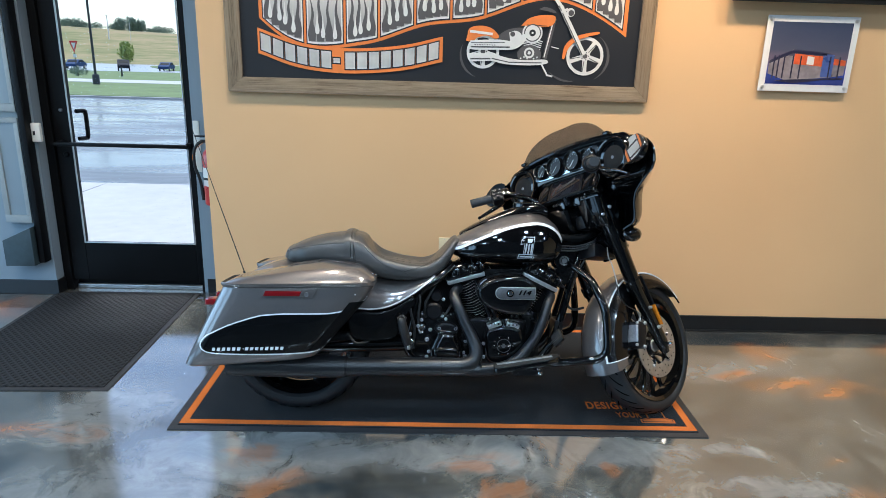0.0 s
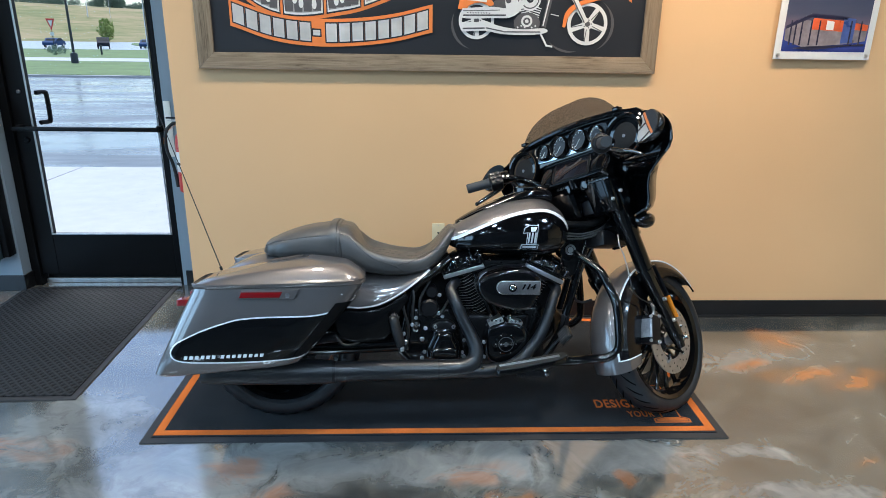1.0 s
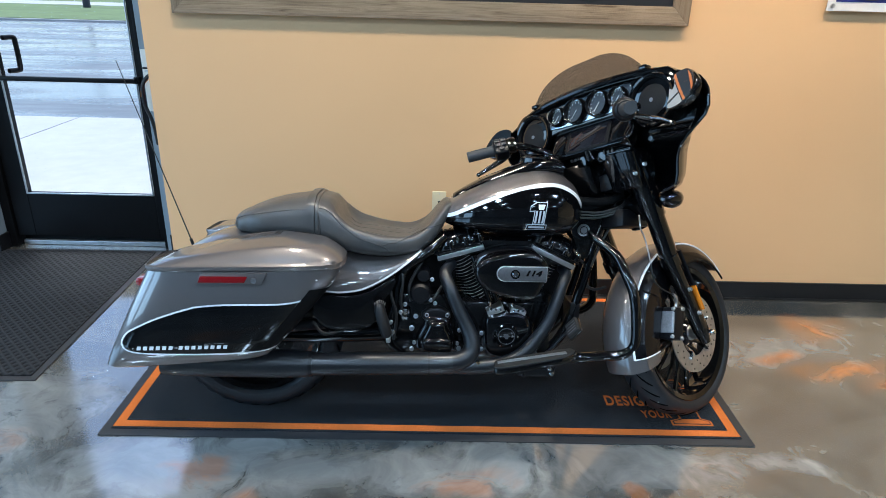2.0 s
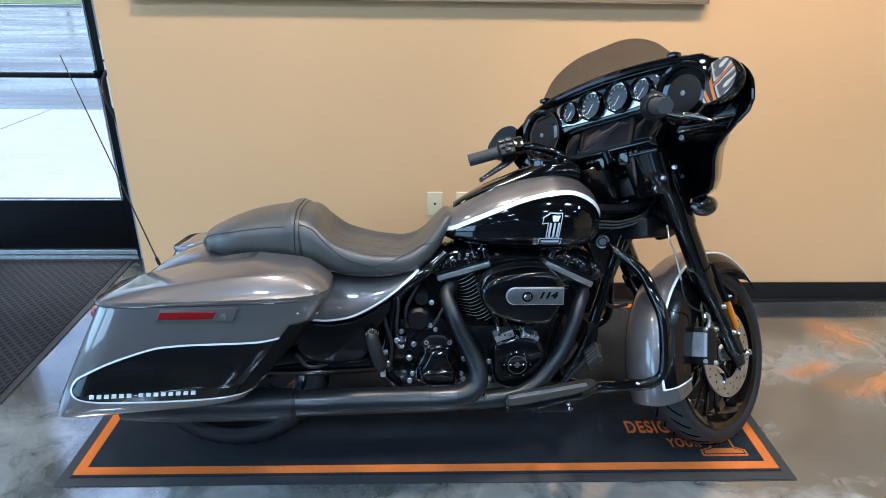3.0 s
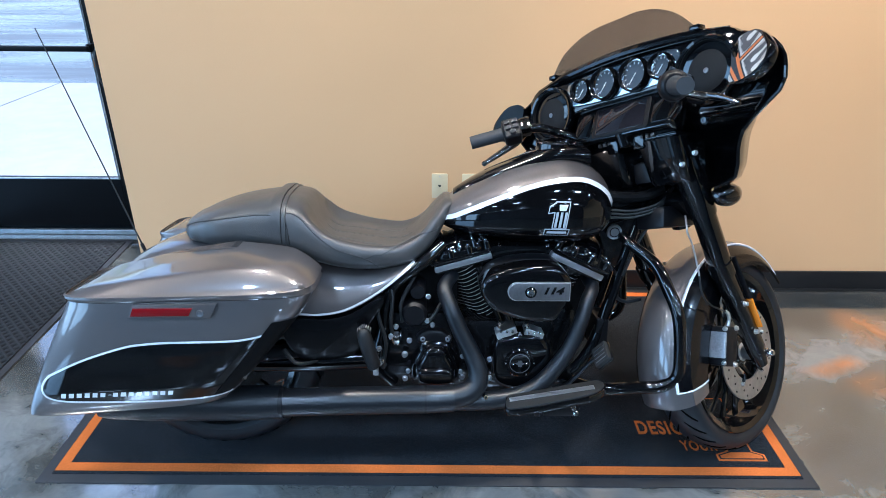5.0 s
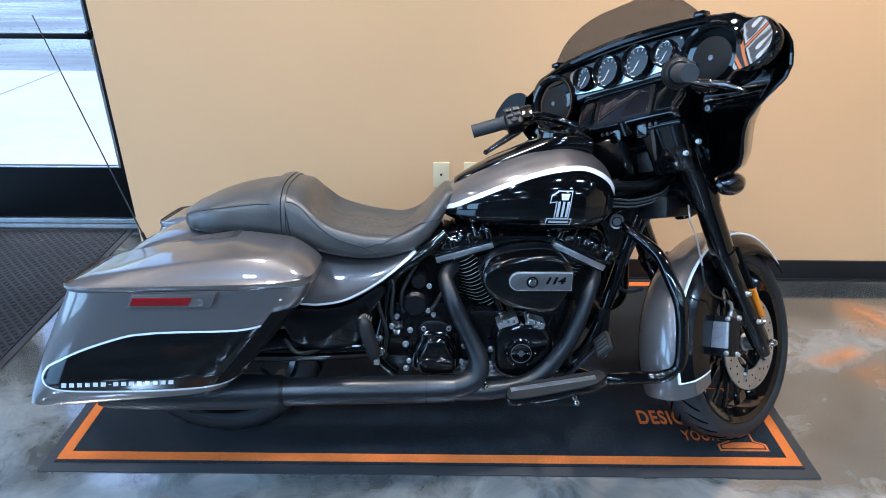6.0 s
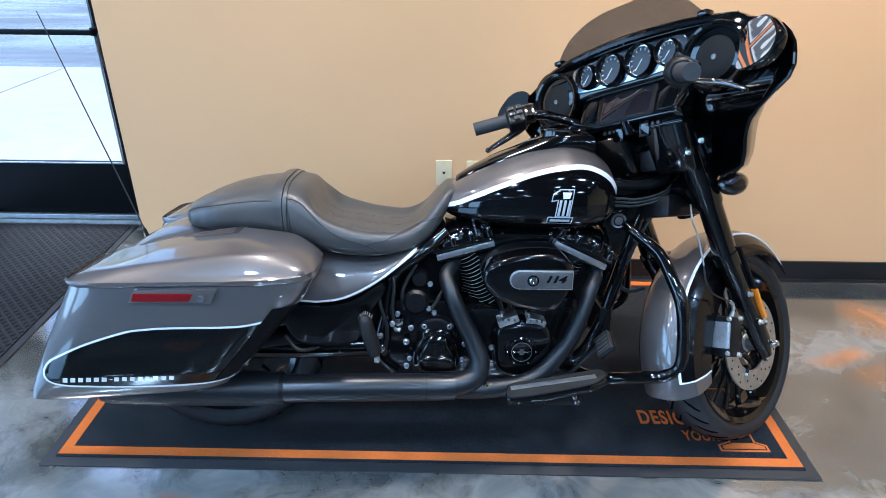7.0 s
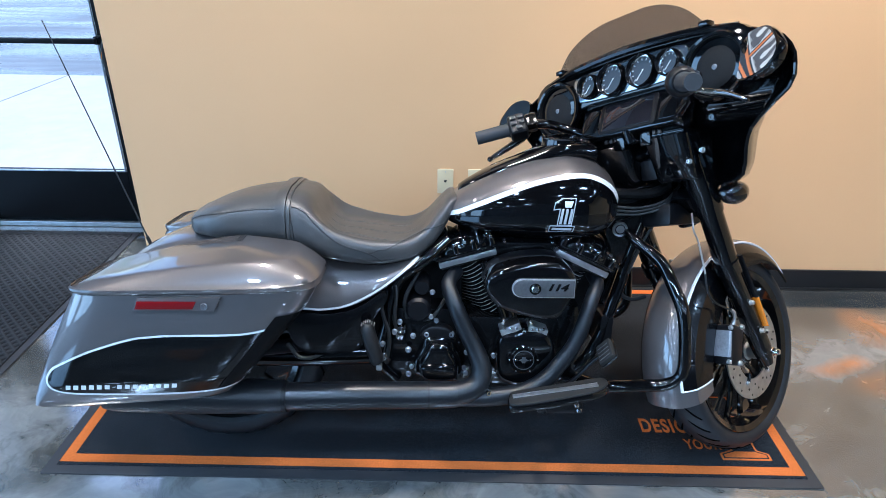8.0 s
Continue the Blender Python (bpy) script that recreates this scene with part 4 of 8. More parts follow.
def photo_print():
    s = thing("photo_print", "dusk photograph of a lit building on a white acrylic panel", "picture", pose(0, 0, 0))
    x0, x1, z0, z1 = 1.803, 2.328, 1.503, 1.915
    part("panel", box(x0, x1, -0.026, -0.020, z0, z1, 0.0015), SIGN_PALE, s, smooth=False)
    dusk = mat("dusk_sky_print", (0.05, 0.07, 0.14), 0.25, coat=0.5)
    k = Nodes(dusk)
    sep = k.n.new("ShaderNodeSeparateXYZ")
    k.link(k.coords(), sep.inputs[0])
    h = k.math("DIVIDE", k.math("SUBTRACT", sep.outputs[2], z0), z1 - z0)
    h = k.math("ADD", h, k.math("MULTIPLY", k.math("SUBTRACT", k.noise(k.coords(), 7, 4), 0.5), 0.12))
    k.base(k.ramp(h, [(0.08, (0.02, 0.03, 0.16)), (0.24, (0.05, 0.08, 0.32)), (0.40, (0.16, 0.12, 0.17)), (0.55, (0.07, 0.075, 0.12)), (0.95, (0.035, 0.05, 0.10))]))
    part("print", box(x0 + 0.035, x1 - 0.035, -0.0275, -0.0262, z0 + 0.04, z1 - 0.033), dusk, s, smooth=False)
    blue, orange, dark = worn("print_blue", (0.06, 0.10, 0.28), 0.3), worn("print_orange", (0.60, 0.10, 0.03), 0.3), worn("print_dark", (0.02, 0.02, 0.05), 0.3)
    lit = worn("print_lit_glass", (0.22, 0.19, 0.20), 0.3, scale=22, vary=0.55)

    def q(o, m_, lay):
        part("print_detail", plate(o, 0.0008, pose(0, -0.0283 - 0.001 * lay, 0)), m_, s, smooth=False)

    q([(1.845, 1.60), (1.95, 1.565), (2.20, 1.585), (2.285, 1.60), (2.285, 1.67), (2.20, 1.69), (1.95, 1.70), (1.845, 1.665)], lit, 0)
    q([(1.845, 1.655), (1.975, 1.715), (2.17, 1.705), (2.17, 1.72), (1.975, 1.735), (1.845, 1.672)], dark, 1)
    q([(1.985, 1.655), (2.15, 1.645), (2.15, 1.70), (1.985, 1.712)], orange, 1)
    q([(2.15, 1.585), (2.215, 1.59), (2.215, 1.71), (2.15, 1.715)], blue, 1)
    q([(2.215, 1.655), (2.285, 1.65), (2.285, 1.68), (2.215, 1.69)], orange, 1)
    for x in (1.868, 1.893, 1.925, 1.975, 2.02, 2.19, 2.245):
        q([(x, 1.575), (x + 0.008, 1.575), (x + 0.008, 1.70), (x, 1.70)], dark, 2)
    q([(2.06, 1.655), (2.10, 1.652), (2.10, 1.695), (2.06, 1.70)], SIGN_PALE, 2)
    q([(1.88, 1.56), (2.0, 1.55), (2.18, 1.572), (2.28, 1.575), (2.28, 1.585), (1.95, 1.568)], dark, 2)
    for x in (x0 + 0.022, x1 - 0.022):
        for z in (z0 + 0.022, z1 - 0.022):
            part("standoff", lathe([(0, -0.012), (0.009, -0.011), (0.010, -0.008), (0.010, 0.026)], 16, pose(x, -0.026, z)), STEEL, s)


photo_print()

tv = thing("television", "flat black wall television above the picture", "television", pose(0, 0, 0))
part("case", box(1.573, 2.98, -0.085, -0.035, 1.981, 2.79, 0.008), PLASTIC_BLACK, tv)
part("screen", box(1.588, 2.965, -0.088, -0.0845, 2.0, 2.775), GLOSS_BLACK, tv, smooth=False)
part("bracket", box(2.1, 2.4, -0.035, -0.001, 2.2, 2.5, 0.01), SATIN_BLACK, tv)


def extinguisher():
    e = thing("fire_extinguisher", "red fire extinguisher with a black hose on the wall", "fire extinguisher", pose(-1.50, 0.44, 0.66))
    part("cylinder", lathe([(0.0, 0.0), (0.055, 0.0), (0.062, 0.008), (0.062, 0.30), (0.055, 0.345), (0.03, 0.375), (0.018, 0.38), (0.018, 0.40), (0, 0.40)], 28, pose(0, 0, 0, 90)), RED_PAINT, e)
    part("label_band", lathe([(0.0625, 0.13), (0.0632, 0.132), (0.0632, 0.25), (0.0625, 0.252)], 28, pose(0, 0, 0, 90)), SIGN_PALE, e)
    part("text_bar", lathe([(0.0633, 0.17), (0.0638, 0.171), (0.0638, 0.185), (0.0633, 0.186)], 28, pose(0, 0, 0, 90)), RUBBER_HOSE, e)
    part("valve", box(-0.022, 0.022, -0.02, 0.02, 0.395, 0.43, 0.005), STEEL, e)
    part("lever", box(-0.10, 0.015, -0.01, 0.01, 0.445, 0.455, 0.003), SATIN_BLACK, e)
    part("lever", box(-0.09, 0.015, -0.012, 0.012, 0.43, 0.438, 0.003), STEEL, e)
    part("hose", tube([(-0.015, -0.02, 0.42), (-0.06, -0.03, 0.415), (-0.10, -0.035, 0.36), (-0.105, -0.03, 0.26), (-0.085, -0.02, 0.18), (-0.075, -0.01, 0.10)], 0.010, 10, 6), RUBBER_HOSE, e)
    part("nozzle", rod((-0.075, -0.01, 0.11), (-0.07, -0.005, 0.03), 0.013), RUBBER_HOSE, e)
    part("tag_string", tube([(-0.03, -0.025, 0.42), (-0.10, -0.04, 0.36), (-0.115, -0.04, 0.30)], 0.0015, 6, 4), AMBER_LENS, e)
    part("bracket", box(-0.02, 0.02, 0.05, 0.089, 0.18, 0.42, 0.003), STEEL, e)


extinguisher()
back = tagged(part("mounting_board", box(-1.64, -1.60, 0.523, 0.5295, 0.86, 1.20, 0.002), WHITE_PLASTIC), "narrow pale plate on the grey wall", "wall plate")
cr = thing("card_reader", "small white plastic reader box beside the door", "card reader", pose(-2.60, 0.425, 1.11))
part("body", box(-0.032, 0.026, -0.015, 0.0145, -0.06, 0.06, 0.008), WHITE_PLASTIC, cr)
part("slot", box(-0.018, -0.006, -0.017, -0.0145, -0.018, 0.01), RUBBER_HOSE, cr, smooth=False)


def brochure_stand():
    s = thing("brochure_rack", "grey-framed wall panel with grey inserts, black rail and bin", "brochure rack", pose(0, 0, 0))
    FRAME = worn("grey_frame_plastic", (0.27, 0.30, 0.31), 0.5, vary=0.08)
    INSERT = worn("blue_grey_insert", (0.20, 0.25, 0.29), 0.35, vary=0.12, scale=3)
    yb = 0.36
    part("rail", box(-2.672, -2.632, yb, 0.438, 0.25, 2.6, 0.006), ALU_BLACK, s)
    for z0, z1 in ((0.52, 1.20), (1.24, 1.95), (1.99, 2.6)):
        f = box(-2.86, -2.69, yb + 0.02, yb + 0.05, z0, z0 + 0.05, 0.004)
        box(-2.86, -2.69, yb + 0.02, yb + 0.05, z1 - 0.03, z1, 0.004, bm=f)
        box(-2.86, -2.825, yb + 0.02, yb + 0.05, z0 + 0.05, z1 - 0.03, 0.004, bm=f)
        box(-2.72, -2.69, yb + 0.02, yb + 0.05, z0 + 0.05, z1 - 0.03, 0.004, bm=f)
        pn = part("panel_frame", f, FRAME, s)
        part("insert", box(-2.825, -2.72, yb + 0.03, yb + 0.045, z0 + 0.05, z1 - 0.03), INSERT, pn, smooth=False)
    part("backing", box(-2.86, -2.69, yb + 0.05, 0.438, 0.52, 2.6), FRAME, s, smooth=False)
    b = plate([(0.0, 0.235), (0.19, 0.24), (0.19, 0.50), (0.0, 0.41)], 0.12, pose(-2.868, yb - 0.04, 0), 0.006)
    part("bin", b, DARK_TEAL, s, "dark teal plastic bin")


brochure_stand()


# ---- floor mats ----
def show_mat():
    s = thing("display_mat", "black display mat with an orange border line", "floor mat", pose(0, -0.632, 0, 0, 0, -0.2))
    hx, hy = 1.22, 0.622
    part("rubber_edge", box(-hx, hx, -hy, hy, 0.0, 0.005, 0.002), MAT_RUBBER, s)
    part("carpet_top", box(-hx + 0.035, hx - 0.035, -hy + 0.035, hy - 0.035, 0.005, 0.009, 0.002), PILE_BLACK, s)
    a, b, w = hx - 0.038, hy - 0.046, 0.034
    for x0, x1, y0, y1 in ((-a, a, -b, -b + w), (-a, a, b - w, b), (-a, -a + w, -b + w, b - w), (a - w, a, -b + w, b - w)):
        part("border_line", box(x0, x1, y0, y1, 0.009, 0.0098), PILE_ORANGE, s, smooth=False)
    up = pose(0, 0, 0.0094)
    part("lettering", text_mesh("DESIGN", 0.090, up @ pose(0.818, -0.362, 0) @ Matrix.Diagonal((0.60, 1.02, 1, 1)), 0.0004, 0.0, 0.0022, 1.14), PILE_ORANGE, s, smooth=False)
    part("lettering", text_mesh("YOUR", 0.062, up @ pose(0.902, -0.447, 0) @ Matrix.Diagonal((0.62, 1.02, 1, 1)), 0.0004, 0.0, 0.0013, 1.14), PILE_ORANGE, s, smooth=False)
    # large numeral-shaped emblem
    o = [(0.945, -0.515), (1.105, -0.515), (1.105, -0.485), (1.072, -0.47), (1.072, -0.20), (0.99, -0.20), (0.95, -0.25), (0.95, -0.29), (0.985, -0.275), (0.985, -0.47), (0.945, -0.485)]
    part("emblem", plate(o, 0.0008, up @ pose(0, 0, 0.0012, -90, 0, 0)), PILE_ORANGE, s, smooth=False)
    o2 = [(0.952, -0.508), (1.098, -0.508), (1.098, -0.489), (1.065, -0.474), (1.065, -0.207), (0.993, -0.207), (0.957, -0.252), (0.957, -0.28), (0.992, -0.266), (0.992, -0.474), (0.952, -0.489)]
    part("emblem_line", plate(o2, 0.0008, up @ pose(0, 0, 0.0022, -90, 0, 0)), PILE_BLACK, s, smooth=False)
    foot = [(0.957, -0.504), (1.093, -0.504), (1.093, -0.492), (1.060, -0.478), (0.997, -0.478), (0.957, -0.492)]
    part("emblem_fill", plate(foot, 0.0008, up @ pose(0, 0, 0.0032, -90, 0, 0)), PILE_ORANGE, s, smooth=False)


show_mat()


def rug_material():
    m = mat("ribbed_entrance_mat", (0.03, 0.031, 0.034), 0.85, spec=0.12)
    k = Nodes(m)
    v = k.coords((1, 1, 1))
    a, b = k.n.new("ShaderNodeTexWave"), k.n.new("ShaderNodeTexWave")
    for w, rot_ in ((a, 45), (b, -45)):
        mp = k.n.new("ShaderNodeMapping")
        mp.inputs["Rotation"].default_value = (0, 0, radians(rot_))
        k.link(v, mp.inputs[0])
        k.link(mp.outputs[0], w.inputs["Vector"])
        w.inputs["Scale"].default_value = 10
    h = k.math("MAXIMUM", a.outputs["Fac"], b.outputs["Fac"])
    k.base(k.mix(h, (0.007, 0.007, 0.008), (0.027, 0.028, 0.030)))
    k.bump(h, 0.9, 0.006)
    return m


rug = thing("entrance_mat", "dark grey patterned entrance mat before the door", "floor mat", pose(-2.14, -0.20, 0, 0, 0, 1.0))
part("rubber_edge", box(-0.485, 0.485, -0.72, 0.69, 0.0, 0.006, 0.002), MAT_RUBBER, rug)
part("carpet_top", box(-0.455, 0.455, -0.69, 0.66, 0.006, 0.012, 0.003), rug_material(), rug)


# ---- the motorcycle: x ahead from the rear axle, y to its left, z up; it leans on its stand ----
from mathutils.bvhtree import BVHTree

BIKE = Matrix.Translation((-0.636, -1.037, 0.013)) @ Matrix(((0.9995, -0.0293, 0.0077, 0), (0.0275, 0.9844, 0.1739, 0), (-0.0127, -0.1736, 0.9847, 0), (0, 0, 0, 1)))
bike = thing("motorcycle", "black and metallic grey touring motorcycle leaning on its stand", "motorcycle", BIKE)
# the front end turns about the steering axis
RAKE, TRAIL, STEER = radians(26), 0.17, radians(39)
PIVOT = Vector((1.625 + TRAIL, 0, 0))
TURNED = Matrix.Translation(PIVOT) @ Matrix.Rotation(STEER, 4, Vector((-math.sin(RAKE), 0, math.cos(RAKE)))) @ Matrix.Translation(-PIVOT)
FLIP = Matrix.Diagonal((1, -1, 1, 1))


def set_back(bm):
    """The wheel, fender and sliders stand a little further back than the fork's upper half leads them."""
    whole = max(v.co.z for v in bm.verts) < 0.70
    for v in bm.verts:
        v.co.x -= 0.034 * (1 if whole else min(1, max(0, (0.82 - v.co.z) / 0.235)))


def bp(name, bm, material, parent=None, label="", turned=False, **more):
    if turned:
        set_back(bm)
    return part(name, bm, material, parent or bike, label, m=TURNED if turned else None, **more)


def skin(bm):
    """A surface to lay stripes and panels on."""
    bm.normal_update()
    return BVHTree.FromBMesh(bm)


def on_skin(tree, x, z, side, lift):
    hit, normal, _, _ = tree.ray_cast(Vector((x, side * 1.5, z)), Vector((0, -side, 0)))
    if hit is None:
        hit, normal, _, _ = tree.find_nearest(Vector((x, side * 0.6, z)))
    if normal.y * side < 0:
        normal = -normal
    return hit + normal * lift


def panel_on(tree, x0, x1, lo, hi, side, lift=0.0015, nx=90, nz=26):
    b = bmesh.new()
    g = [[b.verts.new(on_skin(tree, x0 + (x1 - x0) * i / nx, lo(x0 + (x1 - x0) * i / nx) + (hi(x0 + (x1 - x0) * i / nx) - lo(x0 + (x1 - x0) * i / nx)) * j / nz, side, lift))
          for j in range(nz + 1)] for i in range(nx + 1)]
    for i in range(nx):
        for j in range(nz):
            b.faces.new((g[i][j], g[i + 1][j], g[i + 1][j + 1], g[i][j + 1]))
    return b


def line_on(tree, points, side, width, lift=0.0024, n=8):
    """A painted line of even width laid on a surface; points are (x, z)."""
    pts = spline([(x, 0, z) for x, z in points], n)
    b = bmesh.new()
    prev = None
    for i, p in enumerate(pts):
        d = (pts[min(i + 1, len(pts) - 1)] - pts[max(i - 1, 0)]).normalized()
        nrm = Vector((-d.z, 0, d.x)) * width / 2
        a, c = p + nrm, p - nrm
        pair = [b.verts.new(on_skin(tree, q.x, q.z, side, lift)) for q in (a, c)]
        if prev:
            b.faces.new((prev[0], prev[1], pair[1], pair[0]))
        prev = pair
    return b


def bolt(p, r, parent, material=CHROME, d=(0, -1, 0), h=0.010, turned=False, name="bolt"):
    b = lathe([(0.0, 0.0), (r * 1.25, 0.0), (r * 1.25, 0.002), (r, 0.003), (r, h * 0.85), (r * 0.85, h), (r * 0.5, h), (r * 0.45, h * 0.6), (0, h * 0.6)], 12)
    q = Vector((0, 1, 0)).rotation_difference(Vector(d)).to_matrix().to_4x4()
    b.transform(Matrix.Translation(p) @ q)
    return bp(name, b, material, parent, turned=turned)


# -- wheels --
def tyre_mesh(R, rim, w):
    h = R - rim
    prof = []
    for k in range(17):
        a = radians(-118 + 236 * k / 16)
        prof.append((rim + h * 0.48 + h * 0.52 * math.cos(a) if abs(a) < 1.6 else rim + h * 0.48 + h * 0.5 * math.cos(a), w / 2 * math.sin(a) ** 1 if abs(a) < 1.5708 else w / 2 * (0.78 + 0.22 * abs(math.sin(a))) * (1 if a > 0 else -1)))
    prof += [(rim - 0.012, w * 0.30), (rim - 0.012, -w * 0.30)]
    return lathe(prof, 72, closed_profile=True)


def wheel(name, centre, R, rim, w, turned, discs, spokes, disc_mat=STEEL):
    c = Matrix.Translation(centre)
    b = lathe([(rim - 0.004, -w * 0.41), (rim + 0.006, -w * 0.455), (rim + 0.003, -w * 0.465), (rim - 0.014, -w * 0.41), (rim - 0.022, -w * 0.25), (rim - 0.034, -w * 0.12), (rim - 0.034, w * 0.12),
               (rim - 0.022, w * 0.25), (rim - 0.014, w * 0.38), (rim + 0.002, w * 0.42), (rim + 0.004, w * 0.40), (rim - 0.004, w * 0.37)], 72, closed_profile=True)
    b.transform(c)
    hub = bp(name, b, RIM_BLACK, label="gloss black cast rim", turned=turned)
    t = tyre_mesh(R, rim, w)
    t.transform(c)
    bp("tyre", t, TYRE, hub, "black road tyre", turned=turned)
    h = lathe([(0.0, -0.07), (0.035, -0.07), (0.05, -0.055), (0.042, -0.03), (0.042, 0.03), (0.05, 0.055), (0.035, 0.07), (0.0, 0.07)], 28, c)
    bp("hub", h, ENGINE_BLACK, hub, turned=turned)
    for k in range(spokes):
        a0 = 2 * math.pi * k / spokes + 0.2
        for s in (-1, 1):
            a1 = a0 + s * 0.17
            p0 = Vector((0.035 * math.cos(a0), 0, 0.035 * math.sin(a0)))
            p1 = Vector(((rim - 0.03) * math.cos(a1), 0, (rim - 0.03) * math.sin(a1)))
            m = (p0 + p1) / 2 + Vector((0, -0.012, 0))
            sp = tube([p0, m, p1], [0.012, 0.007, 0.009] if spokes > 5 else [0.016, 0.011, 0.012], 8, 4, flat=1.3)
            sp.transform(c)
            bp("spoke", sp, RIM_BLACK, hub, turned=turned)
    # tread grooves, laid on as bars with their shade put into the colour
    for k in range(32):
        a = 2 * math.pi * k / 32
        for s in (-1, 1):
            g = []
            for u in range(5):
                yy = s * w * (0.10 + 0.075 * u)
                rr = R - (R - rim) * 0.52 * (1 - math.sqrt(max(0, 1 - (2 * yy / w) ** 2))) - 0.0018
                aa = a + 0.05 * u + (0.06 if s > 0 else 0)
                g.append((rr * math.cos(aa), yy, rr * math.sin(aa)))
            gb = tube(g, [0.0024, 0.0036, 0.0042, 0.0042, 0.003], 6, 1)
            gb.transform(c)
            bp("tread_groove", gb, GROOVE_SHADE, hub, turned=turned)
    for s in discs:
        d = lathe([(0.088, -0.0025), (0.15, -0.0025), (0.15, 0.0025), (0.088, 0.0025)], 64, Matrix.Translation(Vector(centre) + Vector((0, s * 0.082, 0))), closed_profile=True)
        dk = bp("brake_disc", d, disc_mat, hub, "drilled steel brake disc", turned=turned)
        for k in range(5):
            a = 2 * math.pi * k / 5 + 0.5
            p = Vector(centre) + Vector((0.075 * math.cos(a), s * 0.080, 0.075 * math.sin(a)))
            q = Vector(centre) + Vector((0.105 * math.cos(a), s * 0.082, 0.105 * math.sin(a)))
            bp("disc_arm", tube([p, q], 0.012, 8, 1, flat=0.5), ENGINE_BLACK, dk, turned=turned)
            bolt(q + Vector((0, s * 0.004, 0)), 0.007, dk, STEEL, (0, s, 0), 0.007, turned)
        for k in range(40):
            a = 2 * math.pi * k / 40
            r = (0.106, 0.122, 0.138)[k % 3]
            hole = lathe([(0, 0), (0.0037, 0), (0.0037, 0.0012), (0, 0.0012)], 8, Matrix.Translation(Vector(centre) + Vector((r * math.cos(a), s * 0.0855 - (0.0012 if s > 0 else 0), r * math.sin(a)))))
            bp("disc_hole", hole, RUBBER_HOSE, dk, turned=turned)
    return hub


FRONT, REAR = (1.625, 0, 0.319), (-0.03, 0, 0.328)
wheel("front_wheel", FRONT, 0.319, 0.254, 0.130, True, (-1, 1), 9)
wheel("rear_wheel", REAR, 0.328, 0.238, 0.18, False, (-1,), 5, ENGINE_BLACK)


# -- saddlebags --
BAG_N = 40


def bag_ring(s, shrink=0.0, zoff=0.0, inner=-0.175, ahead=1.0, behind=1.0):
    """A level ring of the bag body: s runs from its foot (0) to the seam (1)."""
    xr = -0.452 + 0.165 * s
    xf = smooth_fn([(0, 0.085), (0.3, 0.165), (0.6, 0.243), (0.85, 0.306), (1, 0.332)])(s)
    zr, zf = 0.294 + 0.346 * s, 0.338 + 0.318 * s
    out = smooth_fn([(0, 0.402), (0.15, 0.426), (0.5, 0.437), (1, 0.430)])(s)
    xr, xf, out = xr + shrink * behind, xf - shrink * ahead, out - shrink
    cx, hx = (xr + xf) / 2, (xf - xr) / 2
    cy, hy = (-out + inner) / 2, (out + inner) / 2
    ring = []
    for a in angles(BAG_N):
        ca, sa = math.cos(a), math.sin(a)
        # square at the back and inside, rounder at the front outer corner
        e = 0.30 if ca < 0 else (0.44 if sa < 0 else 0.35)
        x = cx + hx * math.copysign(abs(ca) ** e, ca)
        y = cy + hy * math.copysign(abs(sa) ** e, sa)
        ring.append((x, y, zr + (zf - zr) * (x - xr) / max(xf - xr, 1e-6) + zoff))
    return ring


